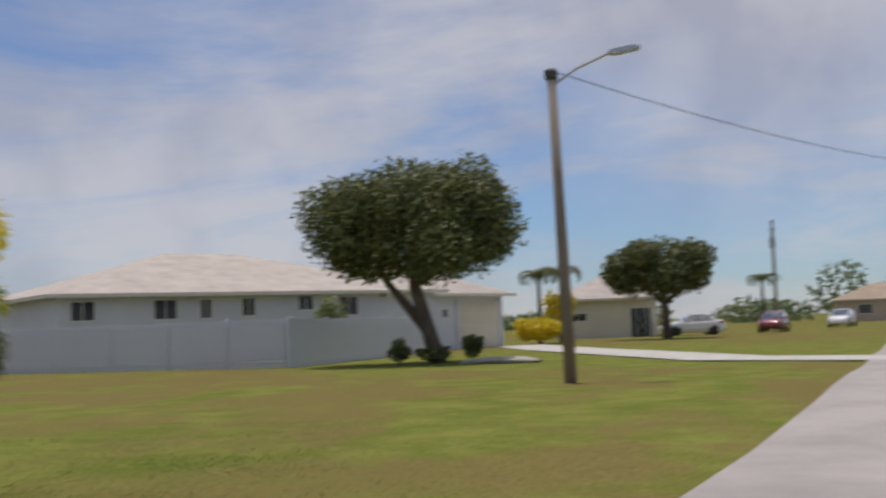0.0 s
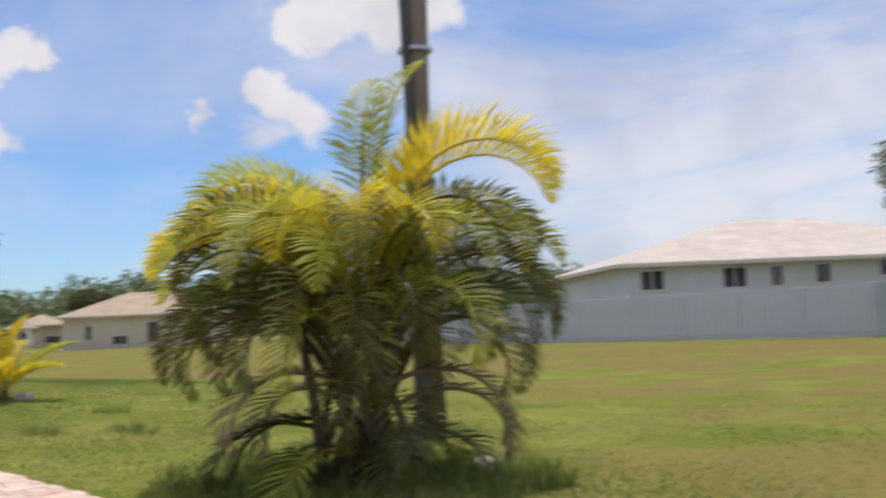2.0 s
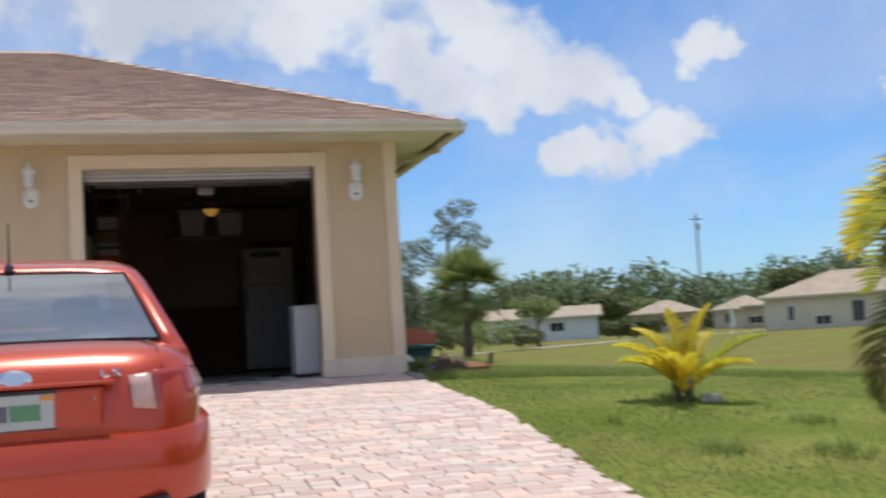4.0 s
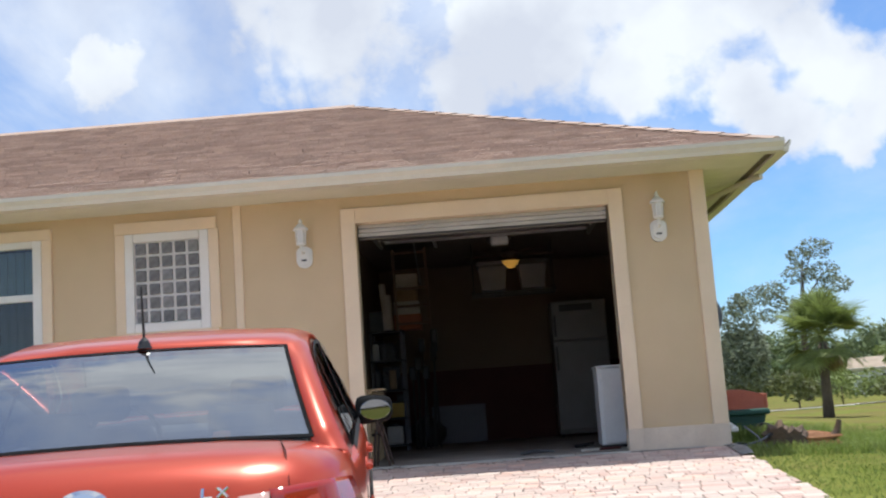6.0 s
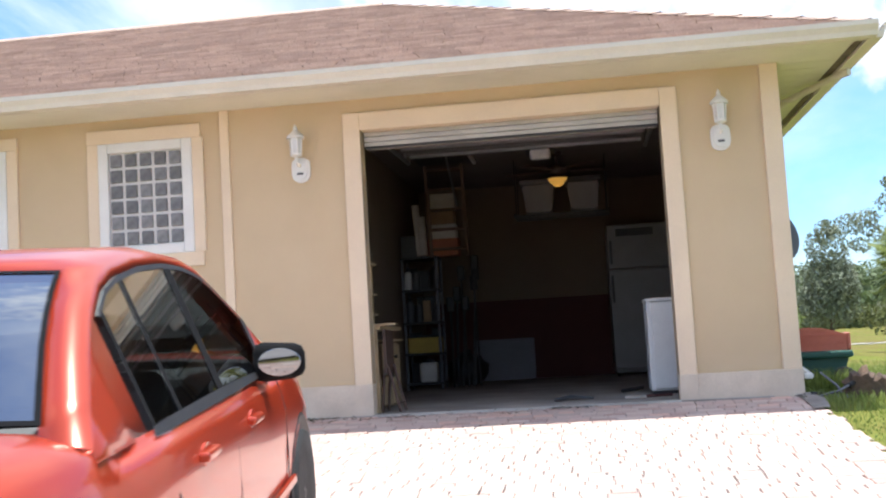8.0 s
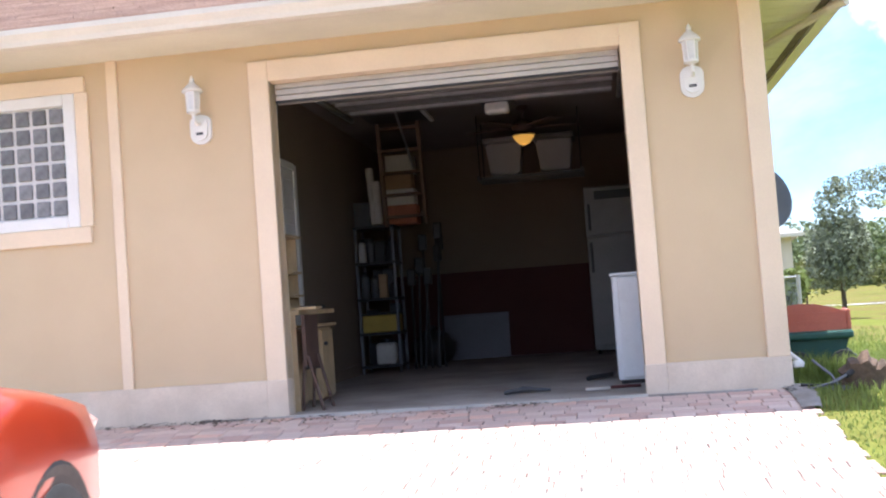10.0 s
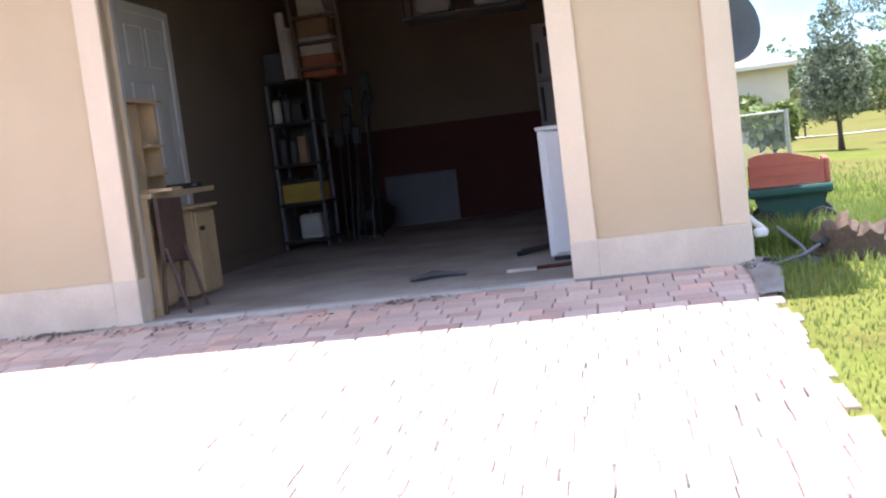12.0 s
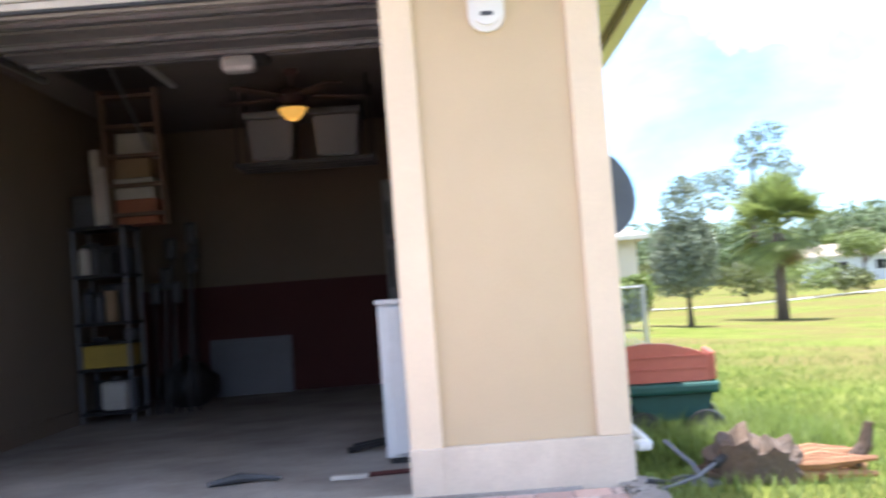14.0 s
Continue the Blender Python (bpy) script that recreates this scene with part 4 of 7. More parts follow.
# shelf unit with contents
SX0, SX1, SY0, SY1 = -1.70, -1.24, 4.35, 4.80
su = empty("shelf_unit", None, "black plastic shelf unit crammed with garage supplies", "shelf")
for x in (SX0 + 0.02, SX1 - 0.02):
    for y in (SY0 + 0.02, SY1 - 0.02):
        part("post", cyl((x, y, 0), (x, y, 1.62), 0.018, seg=8), GREYBIN, su)
LEVELS = (0.06, 0.42, 0.80, 1.20, 1.60)
for z in LEVELS:
    part("shelf", box(SX0, SY0, z, SX1, SY1, z + 0.03, 0.005), BLACK, su)
rnd = random.Random(11)
kinds = [("small_box", "black tool case on the shelf", BLACK), ("jug", "black oil jug on the shelf", BLACK), ("paint_can", "steel paint can on the shelf", STEEL), ("jug", "dark plastic jug on the shelf", DARKGREY), ("small_box", "small cardboard box on the shelf", CARDBOARD), ("bottle", "white plastic bottle on the shelf", PAPER), ("small_box", "black tool case on the shelf", BLACK)]
for li, z in enumerate(LEVELS[:-1]):
    if li == 0:
        jug = empty("jug", pose(-1.43, 4.50, z + 0.03), "translucent beige jug on the bottom shelf", "jug")
        part("body", box(-0.11, -0.09, 0, 0.11, 0.09, 0.24, 0.03), PAPER, jug)
        part("cap", lathe([(0.03, 0.24), (0.03, 0.28)], 12), DARKGREY, jug)
        continue
    if li == 1:
        tb = empty("tub", pose(-1.46, 4.52, z + 0.03), "yellow plastic tub with dark lid", "tub")
        part("body", box(-0.20, -0.15, 0, 0.20, 0.15, 0.19, 0.015), YELLOWPLASTIC, tb)
        part("lid", box(-0.21, -0.16, 0.19, 0.21, 0.16, 0.215, 0.008), BLACK, tb)
        continue
    x = SX0 + 0.07
    while x < SX1 - 0.05:
        nm, lb, mt = rnd.choice(kinds)
        r, h = rnd.uniform(0.03, 0.055), rnd.uniform(0.16, 0.32)
        o = empty(nm, pose(x, SY0 + rnd.uniform(0.08, 0.2), z + 0.03), lb, nm.replace("_", " "))
        if nm == "small_box":
            part("body", box(-r, -r, 0, r, r, h, 0.004), mt, o)
        else:
            part("body", lathe([(r * 0.95, 0), (r, 0.01), (r, h * 0.8), (r * 0.5, h * 0.9)], 12), mt, o)
            part("cap", lathe([(r * 0.5, h * 0.9), (r * 0.5, h)], 10), BLACK, o)
        x += 2 * r + 0.015
for li, z in enumerate(LEVELS[:-1]):
    x = SX0 + 0.03
    while x < SX1 - 0.12:
        wd, h = rnd.uniform(0.09, 0.15), rnd.uniform(0.2, 0.31)
        o = empty("supply_box", pose(x + wd / 2, SY0 + 0.36, z + 0.03), "dark supply box at the back of the shelf", "box")
        part("body", box(-wd / 2, -0.06, 0, wd / 2, 0.06, h, 0.005), rnd.choice((BLACK, DARKGREY)), o)
        part("lid", box(-wd / 2 - 0.003, -0.063, h, wd / 2 + 0.003, 0.063, h + 0.018, 0.004), BLACK, o)
        x += wd + 0.01
for nm, lb, bxs, mt in (("box", "orange cardboard box on top of the shelf unit", (-1.35, 4.42, 1.63, -0.98, 4.7, 1.84), ORANGEBOX), ("box", "white cardboard box stacked above the shelf unit", (-1.34, 4.45, 1.84, -1.0, 4.7, 2.02), PAPER), ("box", "grey box stacked above the shelf unit", (-1.33, 4.45, 2.02, -1.02, 4.7, 2.2), CARDBOARD), ("box", "pale box stacked near the ceiling", (-1.30, 4.45, 2.2, -1.0, 4.7, 2.4), PAPER), ("box", "dark box on the shelf unit", (-1.69, 4.42, 1.63, -1.5, 4.72, 1.9), DARKGREY)):
    o = empty(nm, None, lb, "box")
    part("carton", box(*bxs, bevel=0.006), mt, o)
    part("tape", box(bxs[0] + 0.02, (bxs[1] + bxs[4]) / 2 - 0.02, bxs[5], bxs[3] - 0.02, (bxs[1] + bxs[4]) / 2 + 0.02, bxs[5] + 0.002), CARDBOARD, o)
for p0, p1 in (((-1.45, 4.42, 1.64), (-1.50, 4.5, 2.28)), ((-1.40, 4.40, 1.64), (-1.42, 4.44, 2.12))):
    o = empty("paper_roll", None, "roll of white paper leaning on the shelf boxes", "paper roll")
    part("roll", cyl(p0, p1, 0.045), PAPER, o)
    part("core", cyl(Vector(p1) - (Vector(p1) - Vector(p0)).normalized() * 0.01, Vector(p1) + (Vector(p1) - Vector(p0)).normalized() * 0.004, 0.02), CARDBOARD, o)
# attic ladder
al = empty("attic_ladder", None, "wooden folding attic ladder hanging from a ceiling hatch", "ladder")
for x in (-1.30, -0.86):
    part("rail", prism([(4.02, 2.69), (4.12, 2.69), (4.30, 1.60), (4.20, 1.60)], "x", x, x + 0.03), WOOD, al)
for i in range(5):
    z = 1.68 + i * 0.235
    y = 4.24 - (z - 1.6) * 0.165
    part("tread", box(-1.27, y - 0.06, z, -0.86, y + 0.06, z + 0.025), WOOD, al)
part("hatch_frame", box(-1.36, 2.86, 2.67, -0.68, 2.90, 2.70), WHITE, al)
part("hatch_frame", box(-0.70, 2.90, 2.67, -0.66, 4.05, 2.70), WHITE, al)
# thin black sheet stands in for the dark of the open hatch
part("hatch_opening", box(-1.34, 2.90, 2.692, -0.70, 4.05, 2.698), BLACK, al)
part("spring_arm", cyl((-0.93, 3.2, 2.68), (-0.93, 4.12, 2.2), 0.014, seg=6), STEEL, al)
# things along the back wall
for k, (x, y, r, lean) in enumerate(((-1.05, 4.75, 0.02, 0.06), (-0.98, 4.8, 0.018, -0.05), (-1.12, 4.85, 0.022, 0.02), (-0.90, 4.82, 0.02, 0.05), (-0.84, 4.9, 0.018, -0.04), (-1.16, 4.75, 0.02, -0.02), (-0.94, 4.95, 0.02, 0.08))):
    o = empty("garden_tool", pose(x, y, 0), "long-handled garden tool leaning by the shelf", "tool", "tools by the shelf")
    part("handle", cyl((0, 0, 0.0), (lean, 0.2, 1.05 + 0.13 * ((k * 3) % 5)), r * 0.7, seg=8), BLACK, o)
    part("head", box(lean - 0.05, 0.17, 0.95 + 0.13 * ((k * 3) % 5), lean + 0.05, 0.23, 1.14 + 0.13 * ((k * 3) % 5), 0.02), BLACK, o)
bag = empty("bag", pose(-1.05, 5.4, 0), "black plastic bag standing on the garage floor", "bag")
bmb = bmesh.new()
bmesh.ops.create_icosphere(bmb, subdivisions=3, radius=1)
for v in bmb.verts:
    nn = 1 + 0.14 * noise.noise(v.co * 2.3)
    v.co = Vector((v.co.x * 0.27 * nn, v.co.y * 0.22 * nn, max(0.0, (v.co.z + 0.85) * 0.22 * nn)))
part("sack", bmb, BLACK, bag, smooth=True)
part("knot", lathe([(0.03, 0.40), (0.05, 0.44), (0.02, 0.47)], 8), BLACK, bag)
pn = empty("framed_screen", pose(-0.62, 6.22, 0, -9, 0, 0), "grey framed panel leaning on the maroon back wall", "panel")
part("sheet", box(-0.37, 0.01, 0.04, 0.37, 0.03, 0.53), GREYBIN, pn)
for bxs in ((-0.41, 0, 0, 0.41, 0.04, 0.04), (-0.41, 0, 0.53, 0.41, 0.04, 0.57), (-0.41, 0, 0.04, -0.37, 0.04, 0.53), (0.37, 0, 0.04, 0.41, 0.04, 0.53)):
    part("frame", box(*bxs), GREYBIN, pn)
fr = empty("refrigerator", pose(1.25, 5.75, 0), "tall white refrigerator standing at the back wall", "refrigerator")
part("body", box(-0.40, -0.30, 0.04, 0.40, 0.36, 1.96, 0.015), SHADED_APPLIANCE, fr)
part("freezer_door", box(-0.40, -0.36, 1.38, 0.40, -0.305, 1.95, 0.015), SHADED_APPLIANCE, fr)
part("door", box(-0.40, -0.36, 0.10, 0.40, -0.305, 1.36, 0.015), SHADED_APPLIANCE, fr)
part("grille", box(-0.28, -0.366, 1.80, 0.20, -0.36, 1.90, 0.002), BLACK, fr, "dark grille at the top")
for z0, z1 in ((0.95, 1.30), (1.44, 1.75)):
    part("handle", box(-0.37, -0.40, z0, -0.34, -0.36, z1, 0.008), DARKGREY, fr)
for x in (-0.35, 0.35):
    part("foot", cyl((x, -0.2, 0), (x, -0.2, 0.05), 0.02, seg=8), BLACK, fr)
# white cabinet by the door opening
wc = empty("white_cabinet", None, "low white metal cabinet just inside the opening", "cabinet")
part("body", box(1.05, 0.95, 0.03, 1.62, 1.42, 0.82, 0.008), WHITE_METAL, wc)
part("door", box(1.09, 0.925, 0.05, 1.61, 0.948, 0.81, 0.006), WHITE_METAL, wc)
part("top", box(1.04, 0.92, 0.82, 1.63, 1.43, 0.845, 0.006), WHITE_METAL, wc)
part("plinth", box(1.07, 0.97, 0, 1.60, 1.40, 0.03), BLACK, wc)
tagged(part("broom_stick", cyl((0.98, 0.60, 0.012), (1.2, 0.64, 0.012), 0.012, seg=8), MAROON), "dark red stick lying on the sill floor", "stick")
tagged(part("white_block", box(0.80, 0.56, 0.0, 0.98, 0.61, 0.02, 0.004), PAPER), "small white strip on the garage floor", "strip")
tw = bmesh.new()
for i in range(3):
    tube([(0.20 + 0.03 * i, 0.62 + 0.04 * i, 0.015), (0.33, 0.66 + 0.03 * i, 0.03), (0.50 + 0.02 * i, 0.72 - 0.02 * i, 0.015)], [0.015, 0.022, 0.01], 6, tw)
tagged(part("rag", tw, DARKGREY), "dark crumpled rag lying on the floor", "rag")
tagged(part("bracket", tube([(0.80, 1.45, 0.02), (1.0, 1.55, 0.04), (1.02, 1.75, 0.03), (0.82, 1.6, 0.02)], 0.018, 6), BLACK), "black bent bracket on the garage floor", "bracket")

# wall lanterns
def lantern(x):
    o = empty("wall_lantern", pose(x, 0, 0), "white cast wall lantern with clear glass", "wall lamp", "lanterns beside the garage door")
    pill = []
    for k in range(9):
        a = math.pi * k / 8
        pill.append((0.078 * math.cos(a), 2.125 + 0.055 * math.sin(a)))
    for k in range(9):
        a = math.pi + math.pi * k / 8
        pill.append((0.078 * math.cos(a), 2.035 + 0.070 * math.sin(a)))
    part("backplate", prism(pill, "y", -0.028, -0.001), WHITE, o)
    part("plate_boss", prism([(u * 0.72, 2.08 + (v - 2.08) * 0.78) for u, v in pill], "y", -0.05, -0.028), WHITE, o)
    part("number_mark", box(-0.026, -0.054, 2.03, 0.026, -0.05, 2.048), DARKGREY, o)
    part("arm", tube([(0.0, -0.045, 2.11), (0.0, -0.10, 2.10), (-0.004, -0.135, 2.12), (-0.006, -0.135, 2.175)], 0.014, 8), WHITE, o)
    part("collar", lathe([(0.02, 2.165), (0.050, 2.178), (0.047, 2.195)], 12, center=(-0.006, -0.135, 0)), WHITE, o)
    part("glass", lathe([(0.043, 2.195), (0.050, 2.325)], 6, center=(-0.006, -0.135, 0)), LANTERN, o)
    for k in range(6):
        a = math.pi * k / 3
        part("rib", cyl((-0.006 + 0.044 * math.cos(a), -0.135 + 0.044 * math.sin(a), 2.195), (-0.006 + 0.052 * math.cos(a), -0.135 + 0.052 * math.sin(a), 2.325), 0.005, seg=5), WHITE, o)
    part("cap", lathe([(0.074, 2.322), (0.070, 2.340), (0.034, 2.375), (0.016, 2.392), (0.018, 2.412), (0.003, 2.44)], 14, center=(-0.006, -0.135, 0)), WHITE, o)
    return o


lantern(-1.772)
lantern(1.683)


# ---- the sedan ----
def sedan(name, paint, m, label, detail=True):
    car = empty(name, m, label, "car")
    fs = [0.0, 0.06, 0.18, 0.45, 0.60, 0.64, 0.9, 1.6, 2.3, 2.92, 3.0, 3.45, 3.9, 4.12, 4.2, 4.24]
    deck = np.interp(fs, [0, 0.06, 0.18, 0.45, 0.6, 0.64, 2.92, 2.99, 3.45, 3.9, 4.12, 4.24], [0.66, 0.90, 1.0, 1.02, 1.01, 0.45, 0.45, 0.975, 0.93, 0.84, 0.72, 0.52])
    belt = np.interp(fs, [0, 0.06, 0.18, 0.45, 3.0, 3.45, 3.9, 4.12, 4.24], [0.62, 0.80, 0.91, 0.95, 0.92, 0.87, 0.78, 0.66, 0.50])
    wid = np.interp(fs, [0, 0.06, 0.18, 0.45, 0.9, 1.6, 2.3, 3.0, 3.45, 3.9, 4.12, 4.2, 4.24], [0.56, 0.68, 0.77, 0.825, 0.845, 0.848, 0.848, 0.845, 0.835, 0.79, 0.70, 0.60, 0.50])
    low = np.interp(fs, [0, 0.18, 0.45, 3.8, 4.24], [0.34, 0.26, 0.21, 0.20, 0.30])
    vs, faces = [], []
    prof = 9
    for f, d, b, wd, lo in zip(fs, deck, belt, wid, low):
        ring = [(0, d + 0.015), (0.45 * wd, d + 0.01), ((0.80 if d > 0.6 else 0.88) * wd, d - 0.012), (0.95 * wd, b), (1.0 * wd, b - 0.16), (0.995 * wd, 0.55), (0.985 * wd, 0.38), (0.90 * wd, lo), (0, lo)]
        for s in (1, -1):
            vs += [(s * a, f, z) for a, z in ring]
    n = len(fs)
    for i in range(n - 1):
        for s in (0, 1):
            for k in range(prof - 1):
                a, b_ = (i * 2 + s) * prof + k, ((i + 1) * 2 + s) * prof + k
                q = (a, a + 1, b_ + 1, b_)
                faces.append(q if s else q[::-1])
    for i in (0, n - 1):
        r1 = [(i * 2) * prof + k for k in range(prof)]
        r2 = [(i * 2 + 1) * prof + k for k in range(prof)]
        faces.append(tuple(r1 + r2[::-1][1:-1]) if i else tuple((r1 + r2[::-1][1:-1])[::-1]))
    bm = bmesh.new()
    bm.from_mesh(mesh_of("tmp", vs, faces))
    bmesh.ops.remove_doubles(bm, verts=bm.verts, dist=0.0005)
    bmesh.ops.recalc_face_normals(bm, faces=bm.faces)
    bmesh.ops.subdivide_edges(bm, edges=list(bm.edges), cuts=1, use_grid_fill=True, smooth=0.2)
    inner = [f for f in bm.faces if 0.6 < f.calc_center_median().y < 2.98 and abs(f.calc_center_median().x) < 0.79 and f.calc_center_median().z > 0.36]
    for f in inner:
        f.material_index = 1
    body = part("body", bm, paint, car, smooth=True)
    body.data.materials.append(CABIN)

    # greenhouse
    RF = [0.55, 0.66, 0.80, 0.95, 1.10, 1.25, 1.5, 1.8, 2.05, 2.25, 2.45, 2.65, 2.85, 3.02]
    RZc = [1.00, 1.09, 1.20, 1.30, 1.375, 1.415, 1.445, 1.455, 1.44, 1.405, 1.32, 1.21, 1.09, 0.985]

    def roof_z(f):
        return float(np.interp(f, RF, RZc))

    def side(f, h):
        """Half width and height on the side of the greenhouse; h runs from the belt to the roof's edge."""
        zb = 0.935
        zt = max(zb, roof_z(f) - 0.035)
        top = 0.60 + 0.02 * math.sin((f - 0.5) * 1.2)
        z = zb + (zt - zb) * h
        return 0.80 - (0.80 - top) * (z - zb) / 0.49 * 1.0, z

    vs, faces = [], []
    hs = (0, 0.35, 0.7, 0.92, 1.0)
    for f in RF:
        zr = roof_z(f)
        for s in (1, -1):
            for h in hs:
                a, z = side(f, h)
                vs.append((s * a, f, z))
            a1 = side(f, 1)[0]
            vs.append((s * a1 * 0.86, f, zr - 0.008))
            vs.append((s * a1 * 0.45, f, zr + 0.004))
            vs.append((0, f, zr + 0.008))
    R = 8
    for i in range(len(RF) - 1):
        for s in (0, 1):
            for k in range(R - 1):
                a, b_ = (i * 2 + s) * R + k, ((i + 1) * 2 + s) * R + k
                mid = (RF[i] + RF[i + 1]) / 2
                q = (a, a + 1, b_ + 1, b_)
                q = q if s else q[::-1]
                sidewin = k < 3 and 0.95 < mid < 2.65
                topwin = k >= 5 and (mid < 1.10 or mid > 2.25)
                if not sidewin and not topwin:
                    faces.append(q)
    gh = bmesh.new()
    gh.from_mesh(mesh_of("tmp", vs, faces))
    bmesh.ops.remove_doubles(gh, verts=gh.verts, dist=0.0005)
    bmesh.ops.recalc_face_normals(gh, faces=gh.faces)
    sh = part("roof_shell", gh, paint, car, smooth=True)
    so_ = sh.modifiers.new("thick", "SOLIDIFY")
    so_.thickness = 0.03
    so_.offset = -1

    def patch(nm, fn, us, vs_, mat, lab=""):
        pv = [fn(u, v) for v in vs_ for u in us]
        nu = len(us)
        pf = [(j * nu + i, j * nu + i + 1, (j + 1) * nu + i + 1, (j + 1) * nu + i) for j in range(len(vs_) - 1) for i in range(nu - 1)]
        o = put(nm, mesh_of(nm, pv, pf, True), mat, car, lab)
        return o

    def top_pt(u, f):
        a = 0.86 * side(f, 1)[0]
        return (u * a, f, roof_z(f) + 0.006 - 0.014 * u * u)
    lin = [i / 8 * 2 - 1 for i in range(9)]
    for f0, f1, nm, lb in ((0.58, 1.10, "rear_window", "tinted rear window glass"), (2.26, 3.0, "windscreen", "tinted windscreen glass")):
        o = patch(nm, top_pt, lin, list(np.linspace(f0, f1, 8)), CARGLASS, lb)
        o.visible_shadow = False
        for e, hw in ((f0, 0.012), (f1, 0.012)):
            patch("window_seal", lambda u, f: (top_pt(u, f)[0], f, top_pt(u, f)[2] + 0.004), lin, [e - hw if e == f1 else e, e if e == f1 else e + hw], MATTBLACK)
        for sgn in (-1, 1):
            patch("window_seal", lambda u, f: (top_pt(u, f)[0], f, top_pt(u, f)[2] + 0.004), [sgn * 1.01, sgn * 0.985], list(np.linspace(f0, f1, 6)), MATTBLACK)
    for s in (1, -1):
        def sp(f, h, s=s, off=0.006):
            a, z = side(f, h)
            return (s * (a + off), f, z)
        wins = ((1.01, 1.27, "quarter_window"), (1.29, 1.80, "rear_door_window"), (1.85, 2.64, "front_door_window"))
        for f0, f1, nm in wins:
            o = patch(nm, lambda f, h: sp(f, h), list(np.linspace(f0, f1, 7)), [0.05, 0.35, 0.65, 0.90], CARGLASS, "tinted side window glass")
            o.visible_shadow = False
        for fa, fb in ((0.985, 1.015), (1.262, 1.298), (1.785, 1.865)):
            patch("pillar", lambda f, h: sp(f, h, off=0.009), [fa, fb], [0.0, 0.5, 0.93], MATTBLACK)
        patch("window_trim", lambda f, h: sp(f, h, off=0.012), list(np.linspace(0.97, 2.72, 14)), [-0.02, 0.05], BLACK)
        patch("window_trim", lambda f, h: sp(f, h, off=0.010), list(np.linspace(0.97, 2.66, 14)), [0.895, 0.93], BLACK)
        patch("window_trim", lambda f, h: sp(f, h, off=0.010), [2.62, 2.68], [0.0, 0.5, 0.93], BLACK)
        # mirror, handles
        hs_m = box(-0.096, -0.055, -0.074, 0.096, 0.045, 0.074, 0.040)
        for v in hs_m.verts:
            k_ = 1 - 0.25 * max(0, v.co.y / 0.04)
            v.co.x, v.co.z = v.co.x * k_, v.co.z * k_ * (1 - 0.12 * s * v.co.x / 0.105)
        mr = part("door_mirror", hs_m, MATTBLACK if detail else paint, car, "black door mirror housing", smooth=True, m=pose(s * 0.885, 2.50, 0.985, 0, 0, s * 8))
        part("mirror_glass", lathe([(0.062, 0.0), (0.060, 0.003)], 20), MIRROR, mr, m=pose(0, -0.055, 0, 90, 0, 0) @ Matrix.Diagonal((1.28, 0.88, 1, 1)))
        part("mirror_arm", cyl((s * 0.79, 2.58, 0.94), (s * 0.90, 2.51, 0.935), 0.026, 0.022, 8), BLACK, car)
        for f in (1.28, 2.02):
            hb = part("door_handle", box(s * 0.838, f, 0.80, s * 0.872, f + 0.17, 0.83, 0.01), paint, car)
            part("handle_recess", prism([(f + 0.08 + 0.06 * math.cos(a), 0.815 + 0.035 * math.sin(a)) for a in np.linspace(0, 2 * math.pi, 11)[:-1]], "x", s * 0.842, s * 0.849), paint, car)
        for f in (1.06, 1.84, 2.86):
            part("door_gap", tube([(s * 0.842, f, 0.30), (s * 0.8445, f + 0.01, 0.55), (s * 0.846, f - 0.02, 0.76), (s * 0.812, f - 0.03, 0.90)], 0.003, 5), BLACK, car)
        part("side_moulding", box(s * 0.845, 1.0, 0.42, s * 0.862, 2.95, 0.46, 0.006), paint, car)
        # tail lamp, wrapped round the corner
        def lens(u, v, s=s):
            x = float(np.interp(u, [0, 0.3, 0.65, 1], [0.475, 0.575, 0.755, 0.825]))
            f = float(np.interp(u, [0, 0.3, 0.65, 1], [0.0, 0.012, 0.15, 0.42]))
            z0 = float(np.interp(u, [0, 0.3, 1], [0.735, 0.72, 0.80]))
            z1 = float(np.interp(u, [0, 0.3, 0.65, 1], [0.895, 0.905, 0.91, 0.885]))
            z = z0 + (z1 - z0) * v
            return (s * (x * (1 - 0.04 * v) + 0.006), f + 0.05 * (z - 0.66) / 0.24 * (1 - u), z)
        tl = patch("tail_lamp", lens, list(np.linspace(0.30, 1, 9)), [0, 0.3, 0.6, 0.85, 1], REDLENS, "red wrap-round tail lamp lens")
        ri = patch("reversing_lamp", lens, [0, 0.1, 0.2, 0.29], [0.04, 0.35, 0.65, 0.96], CLEARLENS, "clear reversing lamp")
        for q_ in (tl, ri):
            th = q_.modifiers.new("thick", "SOLIDIFY")
            th.thickness, th.offset = 0.012, 0
        part("headlamp", prism([(0.50, 0.60), (0.70, 0.60), (0.74, 0.70), (0.68, 0.75), (0.5, 0.72)] if s > 0 else [(-0.50, 0.60), (-0.70, 0.60), (-0.74, 0.70), (-0.68, 0.75), (-0.5, 0.72)], "y", 3.9, 4.06), CLEARLENS, car)
